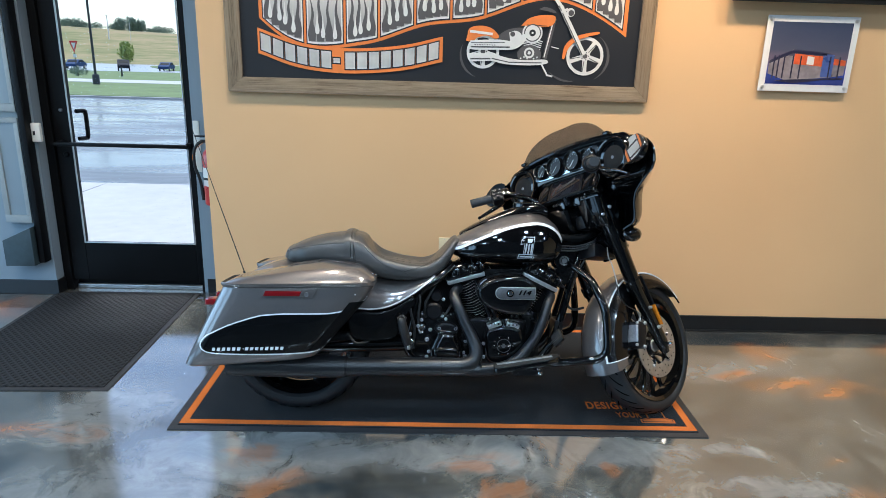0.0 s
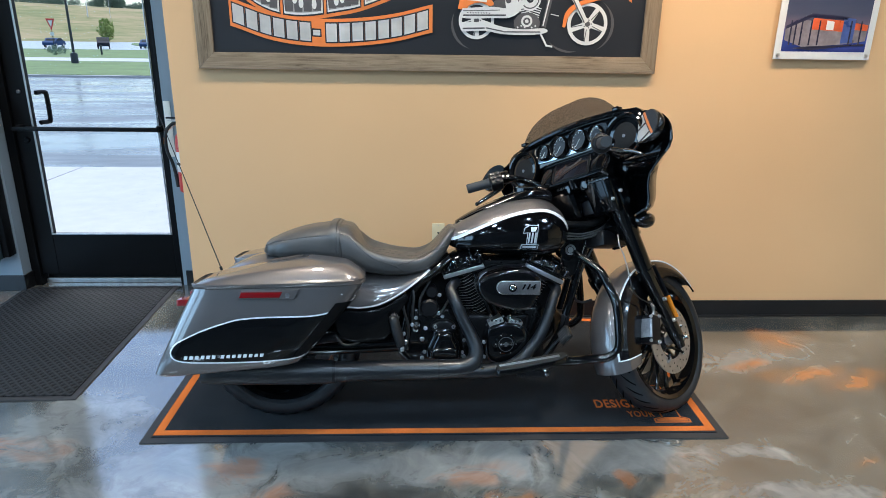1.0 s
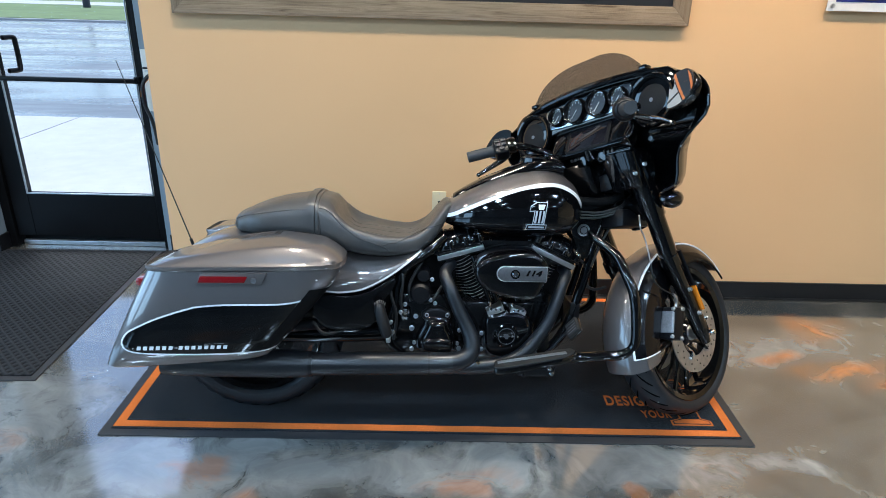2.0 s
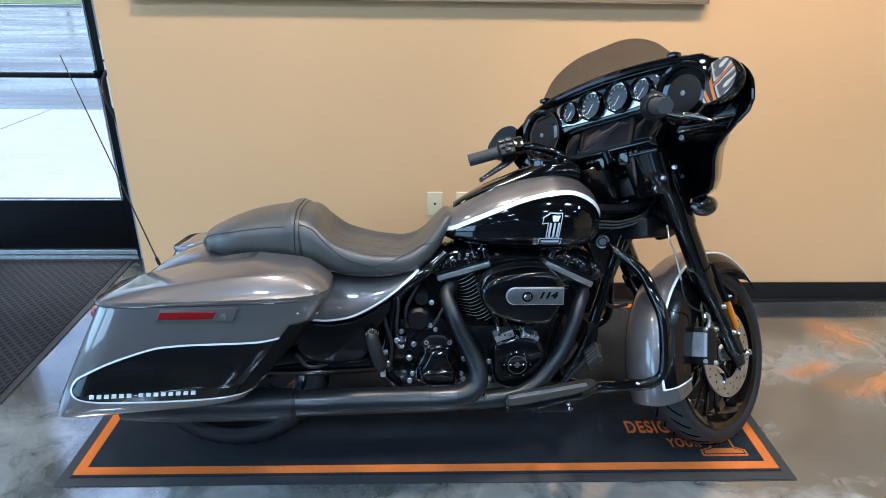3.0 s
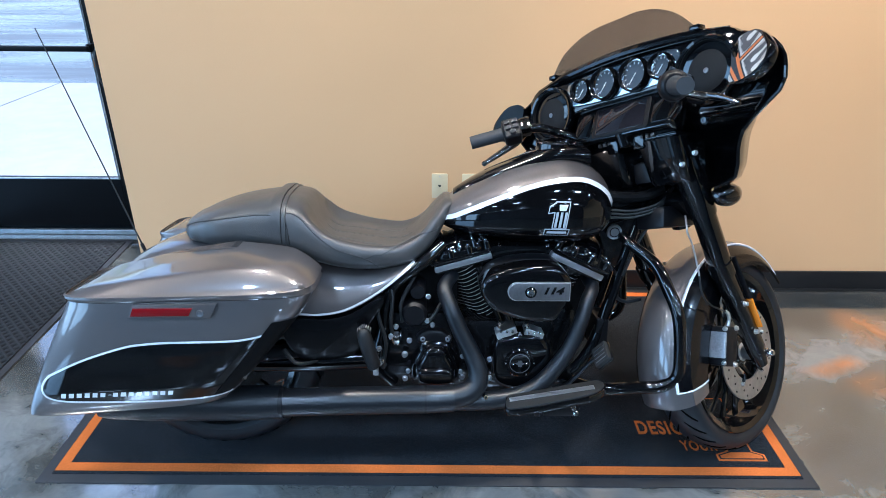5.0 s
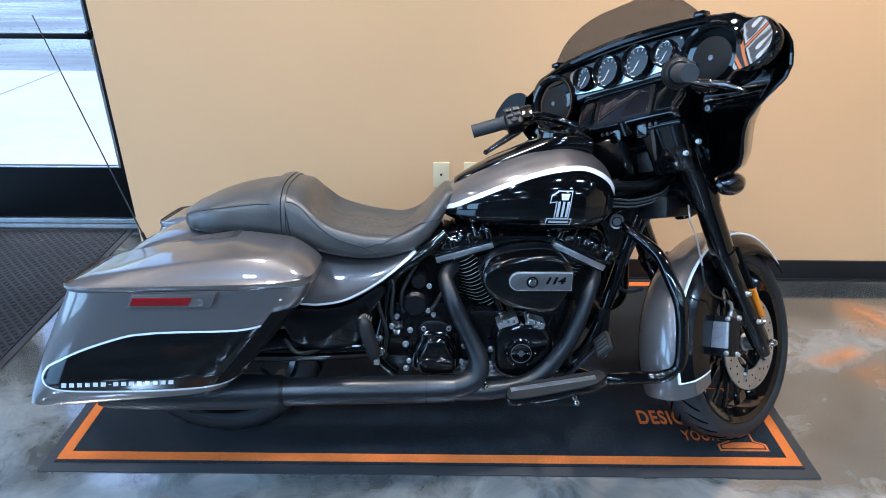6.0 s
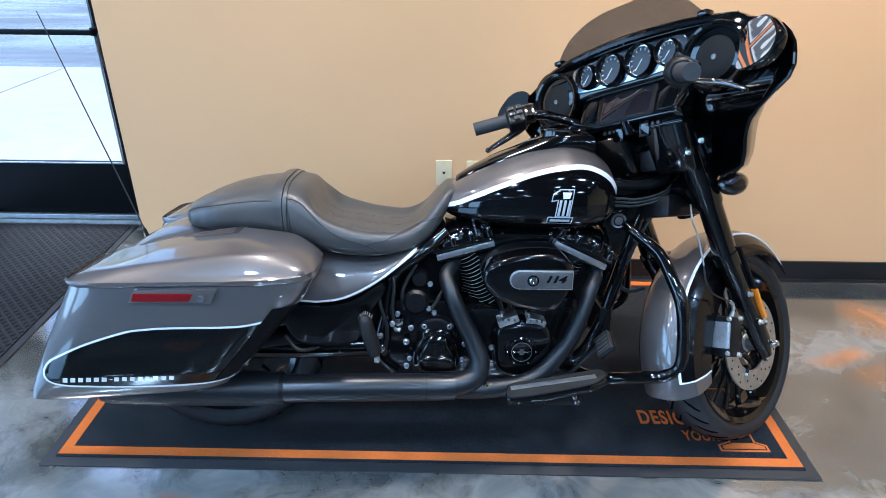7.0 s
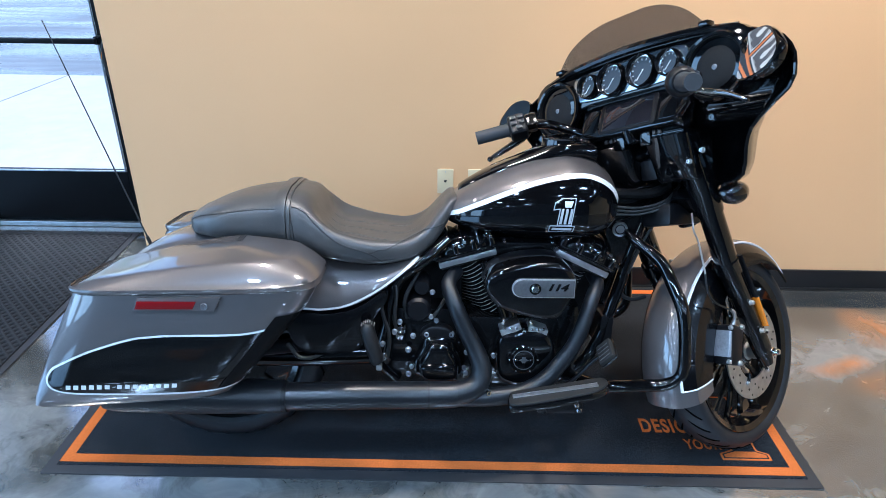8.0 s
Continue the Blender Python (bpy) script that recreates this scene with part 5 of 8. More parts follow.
def saddlebag(side):
    m = Matrix() if side < 0 else FLIP
    rings = [bag_ring(0, 0.03, -0.004), bag_ring(0.0, 0.010, 0.0)] + [bag_ring(s) for s in (0.03, 0.12, 0.25, 0.4, 0.55, 0.7, 0.85, 0.94, 0.98)]
    b = loft(rings)
    b.transform(m)
    tree = skin(b)
    body = bp("saddlebag", b, SILVER, label="metallic grey hard saddlebag with a black lower panel")
    # lid
    lid = []
    tall = smooth_fn([(0, 0.026), (0.1, 0.032), (0.43, 0.062), (0.7, 0.074), (0.88, 0.072), (1, 0.066)])
    for f, inset in ((0.0, -0.006), (0.12, -0.007), (0.15, -0.001), (0.30, 0.006), (0.45, 0.0145), (0.60, 0.0245), (0.72, 0.034), (0.78, 0.0395), (0.815, 0.045), (0.84, 0.054), (0.88, 0.074), (0.93, 0.098), (0.97, 0.116), (1.0, 0.130)):
        ring = bag_ring(1.0, inset, ahead=-1.6 if inset < 0 else 1.7, behind=1.0 if inset < 0 else 1.2)
        lid.append([(x, y, z + 0.002 + f * tall(min(1, max(0, (x + 0.28) / 0.61)))) for x, y, z in ring])
    lb = loft(lid)
    lb.transform(m)
    bp("lid", lb, SILVER, body, angle=75)
    seam = [bag_ring(1.0, -0.0085, 0.004, ahead=-1.0), bag_ring(1.0, -0.0085, 0.010, ahead=-1.0)]
    sb = loft([bag_ring(0.985, -0.002), seam[0], seam[1], bag_ring(1.0, -0.004, 0.013, ahead=-2.2)], caps=False)
    sb.transform(m)
    bp("seam_rim", sb, SILVER, body)
    # lower black panel, its white outline and lettering bars
    hi = smooth_fn([(-0.362, 0.405), (-0.346, 0.430), (-0.322, 0.447), (-0.246, 0.484), (-0.142, 0.519), (-0.085, 0.528), (-0.028, 0.532), (0.10, 0.535), (0.155, 0.538), (0.212, 0.549), (0.256, 0.567), (0.27, 0.577)])
    lo = smooth_fn([(-0.362, 0.396), (-0.352, 0.380), (-0.321, 0.370), (-0.25, 0.366), (-0.119, 0.366), (0.0, 0.371), (0.085, 0.378), (0.115, 0.393), (0.162, 0.442), (0.27, 0.570)])
    bp("black_panel", panel_on(tree, -0.362, 0.266, lo, hi, side), GLOSS_BLACK, body)
    wrap = loft([bag_ring(s_, -0.0022)[34:] + bag_ring(s_, -0.0022)[:9] for s_ in (0.10, 0.2, 0.3, 0.4, 0.5, 0.6, 0.7, 0.78)], closed=False, caps=False)
    wrap.transform(m)
    bp("black_corner_panel", wrap, DULL_BLACK, body)
    bp("pinstripe", line_on(tree, [(0.300, 0.603), (0.285, 0.590), (0.256, 0.569), (0.212, 0.551), (0.155, 0.540), (0.10, 0.537), (-0.028, 0.534), (-0.085, 0.530), (-0.142, 0.521), (-0.246, 0.486), (-0.322, 0.449), (-0.350, 0.430),
                                   (-0.366, 0.402), (-0.356, 0.379), (-0.321, 0.367), (-0.25, 0.363), (-0.119, 0.363), (0.0, 0.368), (0.085, 0.375), (0.115, 0.389), (0.15, 0.43)], side, 0.0055), WHITE_LINE, body)
    if side < 0:
        x = -0.318
        for k in range(15):
            wd = 0.0165 if k != 6 else 0.008
            zc = 0.3835 + 0.033 * (x + 0.318)
            hh = 0.0068 if k != 6 else 0.0010
            half = 0.0062 if k != 6 else 0.004
            o = [(x - 0.002, zc - hh), (x + 2 * half - 0.002, zc - hh), (x + 2 * half + 0.002, zc + hh), (x + 0.002, zc + hh)]
            q = bmesh.new()
            q.faces.new([q.verts.new(on_skin(tree, px, pz, side, 0.0024)) for px, pz in o])
            bp("pale_bar", q, WHITE_LINE, body, smooth=False)
            x += wd + 0.0035
        # side reflector and latch
        o = [(-0.122, 0.602), (0.046, 0.604), (0.082, 0.602), (0.100, 0.640), (-0.105, 0.636)]
        bp("reflector_bezel", plate(o, 0.010, pose(0, -0.442, 0), 0.003), SILVER, body)
        bp("reflector", plate([(-0.113, 0.607), (0.030, 0.609), (0.040, 0.629), (-0.105, 0.628)], 0.008, pose(0, -0.4455, 0), 0.0015), RED_LENS, body, "red side reflector")
        bp("lock", lathe([(0, -0.004), (0.004, -0.004), (0.0045, -0.002), (0.008, -0.003), (0.009, 0.0), (0.009, 0.006)], 20, pose(0.058, -0.4435, 0.616)), INSERT_GREY, body)


saddlebag(-1)
saddlebag(1)

# -- rear fender --
rf = []
for k in range(19):
    a = radians(30 + 140 * k / 18)
    r = 0.362
    row = []
    for j in range(13):
        u = -1 + 2 * j / 12
        y = 0.165 * u
        rr = r + 0.025 - 0.055 * abs(u) ** 3
        row.append((-0.02 + rr * math.cos(a) * 1.06, y, 0.328 + rr * math.sin(a)))
    rf.append(row)
fb = loft(rf, closed=False)
bp("rear_fender", fb, SILVER, label="metallic grey rear fender")
tl = box(-0.445, -0.39, 0.05, 0.12, 0.500, 0.530, 0.010)
bp("tail_lamp", tl, RED_LENS, label="red rear lamp")
bp("tail_lamp", box(-0.445, -0.39, -0.12, -0.05, 0.500, 0.530, 0.010), RED_LENS, label="red rear lamp")


# -- side strut cover under the seat, and the black side cover --
def strut_cover(side):
    rows = []
    top = smooth_fn([(0.20, 0.66), (0.32, 0.655), (0.45, 0.655), (0.60, 0.672)])
    low = smooth_fn([(0.20, 0.515), (0.26, 0.509), (0.31, 0.508), (0.385, 0.522), (0.48, 0.573), (0.56, 0.632), (0.60, 0.662)])
    for i in range(25):
        x = 0.20 + 0.40 * i / 24
        row = []
        for j in range(9):
            v = j / 8
            z = low(x) + (top(x) - low(x)) * v
            y = 0.195 - 0.10 * v ** 2.2 - 0.05 * max(0, (x - 0.42) / 0.18) ** 2
            row.append((x, side * y, z))
        rows.append(row)
    b = loft(rows, closed=False)
    tree = skin(b)
    o = bp("side_strut_cover", b, SILVER, label="metallic grey side cover below the seat")
    bp("pinstripe", line_on(tree, [(0.241, 0.57), (0.238, 0.53), (0.245, 0.517), (0.27, 0.514), (0.31, 0.513), (0.385, 0.528), (0.48, 0.580), (0.56, 0.639), (0.585, 0.658)], side, 0.006), WHITE_LINE, o)
    c = plate(closed_line([(0.19, 0.512), (0.31, 0.500), (0.40, 0.518), (0.48, 0.568), (0.497, 0.545), (0.455, 0.48), (0.435, 0.42), (0.395, 0.378), (0.296, 0.366), (0.231, 0.383), (0.20, 0.45)], 3), 0.05, pose(0, side * 0.20 - (0.05 if side > 0 else 0), 0), 0.014)
    bp("side_cover", c, SIDE_BLACK, label="gloss black side cover")


strut_cover(-1)
strut_cover(1)

# -- seat --
seat_top = smooth_fn([(-0.10, 0.733), (-0.088, 0.758), (-0.06, 0.776), (0.003, 0.804), (0.09, 0.828), (0.159, 0.838), (0.20, 0.845), (0.225, 0.841), (0.258, 0.833), (0.290, 0.808), (0.330, 0.772), (0.395, 0.745), (0.482, 0.728), (0.551, 0.729), (0.612, 0.765), (0.646, 0.803), (0.680, 0.832), (0.698, 0.828)])
seat_low = smooth_fn([(-0.10, 0.712), (-0.07, 0.700), (-0.03, 0.692), (0.10, 0.684), (0.20, 0.672), (0.30, 0.645), (0.40, 0.630), (0.52, 0.632), (0.60, 0.655), (0.65, 0.710), (0.698, 0.805)])
seat_half = smooth_fn([(-0.10, 0.050), (-0.088, 0.085), (-0.03, 0.135), (0.10, 0.160), (0.20, 0.170), (0.30, 0.190), (0.42, 0.195), (0.52, 0.175), (0.60, 0.145), (0.66, 0.115), (0.698, 0.075)])


def seat_mesh(x0, x1, n, grow=0.0):
    rings = []
    for i in range(n + 1):
        x = x0 + (x1 - x0) * i / n
        t, l, w = seat_top(x) + grow, seat_low(x), seat_half(x) + grow
        dish = (0.030 + 0.020 * math.exp(-((x - 0.325) / 0.06) ** 2)) / (1 + math.exp(-(x - 0.288) / 0.006)) / (1 + math.exp((x - 0.605) / 0.018))
        ring = []
        for a in angles(48):
            ca, sa = math.cos(a), math.sin(a)
            y = w * math.copysign(abs(ca) ** 0.62, ca)
            zc = (l + t) / 2
            z = zc + (t - l) / 2 * math.copysign(abs(sa) ** 0.75, sa)
            if sa > 0:
                z -= dish * math.exp(-((ca / 0.68) ** 6)) - 0.004 * min(1, dish * 20)
            ring.append((x, y, z))
        rings.append(ring)
    return loft(rings)


seat = bp("seat", seat_mesh(-0.10, 0.698, 110), LEATHER, label="black two-up vinyl seat with stitched panels", angle=70)
strap = seat_mesh(0.178, 0.207, 4, 0.006)
bp("strap", strap, LEATHER, seat, "black seat strap")
bp("strap_fold", seat_mesh(0.2095, 0.220, 3, 0.004), LEATHER, seat)
sb = seat_mesh(-0.10, 0.698, 110)
stree = skin(sb)
sb.free()
# stitched seams along the near flank
for line in (((0.222, 0.806), (0.242, 0.803), (0.265, 0.791), (0.287, 0.768), (0.318, 0.740), (0.365, 0.708), (0.429, 0.686), (0.46, 0.671), (0.48, 0.654)), ((-0.085, 0.748), (-0.053, 0.764), (-0.004, 0.776), (0.044, 0.785), (0.124, 0.796), (0.178, 0.799)),
             ((0.506, 0.717), (0.556, 0.728), (0.605, 0.739), (0.655, 0.753)), ((0.218, 0.80), (0.226, 0.76), (0.230, 0.715))):
    pts = [on_skin(stree, p.x, p.z, -1, 0.0006) for p in spline([(x, 0, z) for x, z in line], 9)]
    bp("seam", tube(pts, 0.0012, 6, 1), RUBBER_HOSE, seat)
    for p, q in zip(pts[::2], pts[1::2]):
        o = Vector((0, -0.0003, 0.0045))
        bp("stitch", tube([p + o, q + o], 0.0006, 4, 1), STITCH, seat)
# stitched lines across the floor of the saddle
for y0, y1, x1 in ((-0.075, -0.105, 0.50), (-0.015, -0.02, 0.575), (0.05, 0.07, 0.56)):
    row = [(0.315 + (x1 - 0.315) * k / 16, y0 + (y1 - y0) * k / 16) for k in range(17)]
    pts = [stree.ray_cast(Vector((x, y, 1.5)), Vector((0, 0, -1)))[0] + Vector((0, 0, 0.0006)) for x, y in row]
    bp("stitch_line", tube(pts, 0.0007, 6, 1), STITCH, seat)

# -- tank --
tk_top = smooth_fn([(0.635, 0.785), (0.684, 0.826), (0.771, 0.882), (0.858, 0.922), (0.955, 0.950), (1.042, 0.955), (1.118, 0.925), (1.162, 0.875), (1.178, 0.830)])
tk_low = smooth_fn([(0.635, 0.765), (0.70, 0.736), (0.836, 0.716), (0.977, 0.707), (1.075, 0.710), (1.13, 0.728), (1.162, 0.765), (1.178, 0.81)])
tk_half = smooth_fn([(0.635, 0.030), (0.662, 0.075), (0.727, 0.125), (0.814, 0.162), (0.923, 0.185), (1.031, 0.190), (1.097, 0.175), (1.140, 0.145), (1.167, 0.100), (1.178, 0.050)])


def tank_mesh():
    rings = []
    for i in range(57):
        x = 0.635 + 0.543 * (0.5 - 0.5 * math.cos(math.pi * i / 56))
        t, l, w = tk_top(x), tk_low(x), tk_half(x)
        mid = l + 0.40 * (t - l)
        ring = []
        for a in angles(40):
            ca, sa = math.cos(a), math.sin(a)
            y = w * math.copysign(abs(ca) ** 0.85, ca)
            z = mid + ((t - mid) * abs(sa) ** 0.9 if sa > 0 else -(mid - l) * abs(sa) ** 0.6)
            ring.append((x, y, z))
        rings.append(ring)
    return loft(rings)


tb = tank_mesh()
tank_skin = skin(tb)
tank = bp("fuel_tank", tb, SILVER, label="metallic grey and black teardrop fuel tank", angle=70)
TANK_LINE = [(0.648, 0.768), (0.70, 0.785), (0.75, 0.810), (0.82, 0.843), (0.90, 0.876), (0.98, 0.897), (1.05, 0.902), (1.10, 0.888), (1.14, 0.860), (1.164, 0.822)]
for side in (-1, 1):
    line = smooth_fn(TANK_LINE)
    low = lambda x: tk_low(x) + 0.004
    bp("black_panel", panel_on(tank_skin, 0.648, 1.164, low, line, side, nx=90, nz=30), GLOSS_BLACK, tank, angle=70)
    bp("pinstripe", line_on(tank_skin, [(x, z + 0.004) for x, z in TANK_LINE], side, 0.012), WHITE_LINE, tank)

# numeral-shaped emblem of plain four-sided shapes laid on the tank
def emblem(o, lift, material, name):
    (x0, z0), (x1, z1), (x2, z2), (x3, z3) = [(EX + x, EZ + z) for x, z in o]
    q = bmesh.new()
    n = 6
    g = []
    for i in range(n + 1):
        a = i / n
        row = []
        for j in range(n + 1):
            b = j / n
            x = (x0 * (1 - a) + x1 * a) * (1 - b) + (x3 * (1 - a) + x2 * a) * b
            z = (z0 * (1 - a) + z1 * a) * (1 - b) + (z3 * (1 - a) + z2 * a) * b
            row.append(q.verts.new(on_skin(tank_skin, x, z, -1, lift)))
        g.append(row)
    for i in range(n):
        for j in range(n):
            q.faces.new((g[i][j], g[i + 1][j], g[i + 1][j + 1], g[i][j + 1]))
    return bp(name, q, material, tank)


EX, EZ = 0.950, 0.753
GREY_MARK = mat("emblem_grey", (0.42, 0.44, 0.47), 0.3, coat=0.6)
BASE, STEM, FLAG = [(0.0, 0.0), (0.071, 0.0), (0.074, 0.020), (0.003, 0.020)], [(0.022, 0.019), (0.064, 0.019), (0.074, 0.098), (0.031, 0.098)], [(0.010, 0.062), (0.030, 0.066), (0.034, 0.098), (0.014, 0.084)]


def shrunk(o, d):
    """The outline drawn in by d on all sides."""
    cx, cz = sum(p[0] for p in o) / 4, sum(p[1] for p in o) / 4
    return [(x - math.copysign(d, x - cx), z - math.copysign(d, z - cz)) for x, z in o]


for o in (BASE, STEM, FLAG):
    emblem(o, 0.0024, GREY_MARK, "emblem")
for o, d in ((BASE, 0.0026), (STEM, 0.0032), (FLAG, 0.0026)):
    emblem(shrunk(o, d) if o is not FLAG else [(0.0126, 0.066), (0.037, 0.070), (0.039, 0.0946), (0.0168, 0.083)], 0.0030, GLOSS_BLACK, "emblem_inset")
emblem([(0.042, 0.072), (0.060, 0.072), (0.066, 0.089), (0.041, 0.089)], 0.0036, WHITE_LINE, "emblem_shape")
for k in range(3):
    x = 0.028 + 0.0125 * k
    emblem([(x, 0.024), (x + 0.007, 0.024), (x + 0.0125, 0.068), (x + 0.0055, 0.068)], 0.0036, GREY_MARK, "emblem_shape")
emblem([(0.009, 0.0065), (0.064, 0.0065), (0.065, 0.0135), (0.010, 0.0135)], 0.0036, GREY_MARK, "emblem_shape")

# console on the tank with the fuel door
con = []
for i in range(31):
    x = 0.70 + 0.40 * i / 30
    w = smooth_fn([(0.70, 0.03), (0.76, 0.05), (0.90, 0.066), (1.02, 0.075), (1.10, 0.075)])(x)
    z = tk_top(x) + 0.012 + (0 if x < 1.03 else (x - 1.03) * 0.35) + 0.026 * math.exp(-((x - 1.02) / 0.085) ** 2)
    con.append([(x, w * math.cos(a) , z - 0.035 + 0.035 * abs(math.sin(a)) ** 0.5 * (1 if math.sin(a) > 0 else -0.5)) for a in angles(20)])
console = bp("tank_console", loft(con), GLOSS_BLACK, label="gloss black console on the tank", angle=60)
bp("fuel_door", lathe([(0.0, 0.016), (0.05, 0.016), (0.06, 0.008), (0.062, -0.02), (0.0, -0.02)], 32, pose(1.01, 0, 0.985, 90, 0, 0)), GLOSS_BLACK, console)
bp("fuel_door_ring", lathe([(0.056, 0.0130), (0.0605, 0.0125), (0.0625, 0.009), (0.058, 0.009)], 36, pose(1.01, 0, 0.985, 90, 0, 0), closed_profile=True), CHROME, console)


# -- engine --
def dome(outline, y_back, y_front, steps=((1, 0), (1.0, 0.45), (0.985, 0.68), (0.95, 0.84), (0.88, 0.94), (0.75, 0.99), (0.4, 1.0))):
    """A rounded cover over an outline of (x, z), from y_back out to y_front."""
    cx, cz = sum(p[0] for p in outline) / len(outline), sum(p[1] for p in outline) / len(outline)
    return loft([[(cx + (x - cx) * s, y_back + (y_front - y_back) * t, cz + (z - cz) * s) for x, z in outline] for s, t in steps])


engine = bp("crankcase", box(0.70, 1.02, -0.13, 0.13, 0.235, 0.47, 0.03), ENGINE_BLACK, label="black engine crankcase")
bp("gearbox_case", box(0.47, 0.72, -0.14, 0.14, 0.27, 0.50, 0.03), ENGINE_BLACK, label="black gearbox case")


FIN_BLACK = worn("flat_black_fin", (0.003, 0.003, 0.0033), 0.7, scale=90, spec=0.15)
FIN_EDGE = worn("bright_fin_edge", (0.70, 0.68, 0.65), 0.4, 0.3, scale=80, vary=0.15)


BAND_METAL = worn("polished_dark_metal", (0.56, 0.56, 0.57), 0.34, 1.0, scale=70, vary=0.12, spread=0.08)


def cylinder(base, top, name, lean):
    base, top = Vector(base), Vector(top)
    d = (top - base).normalized()
    q = Vector((0, 1, 0)).rotation_difference(d).to_matrix().to_4x4()
    m = Matrix.Translation(base) @ q
    L = (top - base).length
    b = lathe([(0, 0), (0.062, 0), (0.062, L), (0, L)], 32, m)
    cyl = bp(name, b, FIN_BLACK, label="black air-cooled cylinder with polished fin edges")
    n = 17
    for k in range(n):
        y = 0.012 + (L - 0.03) * k / (n - 1)
        at = m @ pose(0, y - 0.0013, 0)
        bp("fin", plate(rounded(-0.064, 0.064, -0.082, 0.082, 0.030), 0.0026, at), FIN_BLACK, cyl, smooth=False)
        bp("fin_edge", plate(rounded(-0.0648, 0.0648, -0.0828, 0.0828, 0.0308), 0.0014, m @ pose(0, y - 0.0007, 0)), FIN_EDGE, cyl, smooth=False)
    # head and rocker cover, turned square to the frame
    hm = Matrix.Translation(base + d * L) @ Matrix.Rotation(radians(lean), 4, "Y")
    h = box(-0.085, 0.085, -0.115, 0.115, -0.005, 0.028, 0.008)
    h.transform(hm)
    hd = bp("cylinder_head", h, ENGINE_BLACK, label="black cylinder head")
    band = box(-0.088, 0.088, -0.118, 0.118, 0.003, 0.021, 0.003)
    band.transform(hm)
    bp("polished_band", band, BAND_METAL, hd)
    rings = []
    for z, sx, sy in ((0.028, 0.088, 0.12), (0.045, 0.090, 0.122), (0.07, 0.084, 0.112), (0.088, 0.066, 0.09), (0.094, 0.04, 0.06)):
        rings.append([(sx * math.copysign(abs(math.cos(a)) ** 0.5, math.cos(a)), sy * math.copysign(abs(math.sin(a)) ** 0.5, math.sin(a)), z) for a in angles(32)])
    r = loft(rings)
    r.transform(hm)
    bp("rocker_cover", r, GLOSS_BLACK, hd)
    lip = box(-0.094, 0.094, -0.127, 0.127, 0.029, 0.038, 0.003)
    lip.transform(hm)
    bp("rocker_flange", lip, GLOSS_BLACK, hd)
    for x in (-0.045, 0.0, 0.045):
        rib = tube([(x, -0.116, 0.052), (x, -0.108, 0.074), (x, -0.085, 0.092), (x, -0.03, 0.098), (x, 0.05, 0.096)], [0.004, 0.0055, 0.006, 0.006, 0.005], 8, 4)
        rib.transform(hm)
        bp("rib", rib, GLOSS_BLACK, hd)
    for x in (-0.082, -0.028, 0.028, 0.082):
        boss = lathe([(0.0, 0.026), (0.010, 0.024), (0.0115, 0.018), (0.012, 0.0), (0.0, 0.0)], 16, pose(x, -0.112, 0.036, 90, 0, 0))
        boss.transform(hm)
        bp("boss", boss, GLOSS_BLACK, hd)
        bolt(hm @ Vector((x, -0.112, 0.060)), 0.0055, hd, CHROME, hm.to_3x3() @ Vector((0, -0.25, 1)), 0.008)
    for x, y, z in ((-0.07, -0.10, 0.066), (0.0, -0.112, 0.06), (0.07, -0.10, 0.066)):
        p = hm @ Vector((x, y, z))
        bolt(p, 0.006, hd, CHROME, (0.0, -0.8, 0.6), 0.012)


cylinder((0.838, 0, 0.43), (0.733, 0, 0.635), "cylinder", -16)
cylinder((0.955, 0, 0.43), (1.068, 0, 0.625), "cylinder", 25)

# air cleaner
AC = closed_line([(0.772, 0.590), (0.778, 0.625), (0.812, 0.655), (0.884, 0.676), (0.968, 0.679), (1.006, 0.662), (1.030, 0.628), (1.033, 0.592), (1.012, 0.540), (0.982, 0.494), (0.912, 0.496), (0.850, 0.512), (0.797, 0.542)])
ac = bp("air_cleaner", dome([(x, 0.679 - (0.679 - z) * 0.91) for x, z in AC], -0.185, -0.25, ((1, 0), (1.0, 0.55), (0.99, 0.75), (0.965, 0.89), (0.92, 0.965), (0.80, 0.99), (0.4, 1.0))), GLOSS_BLACK, label="gloss black oval air cleaner cover", angle=60)
bp("backing_plate", plate([(0.905 + (x - 0.905) * 0.985, 0.600 + (z - 0.600) * 0.985) for x, z in AC], 0.065, pose(0, -0.170, 0), 0.008), SATIN_BLACK, ac)
INSERT = worn("brushed_dark_insert", (0.22, 0.22, 0.23), 0.4, 0.9, scale=120)
bz = [(1.024, 0.579), (1.024, 0.634)] + [(0.874 + 0.0275 * math.cos(radians(a)), 0.6065 + 0.0275 * math.sin(radians(a))) for a in range(90, 271, 15)]
bp("badge_rim", plate(bz, 0.012, pose(0, -0.256, 0), 0.002), CUT_ALU, ac)
bp("badge", plate([(0.95 + (x - 0.95) * 0.965, 0.6065 + (z - 0.6065) * 0.9) for x, z in bz], 0.004, pose(0, -0.2585, 0), 0.001), INSERT, ac)
bp("badge_recess", lathe([(0.0125, 0.0), (0.0165, 0.0), (0.0165, -0.002), (0.0125, -0.002)], 28, pose(0.911, -0.2605, 0.607), closed_profile=True), GLOSS_BLACK, ac)
bolt((0.911, -0.258, 0.607), 0.0105, ac, CHROME, (0, -1, 0), 0.010)
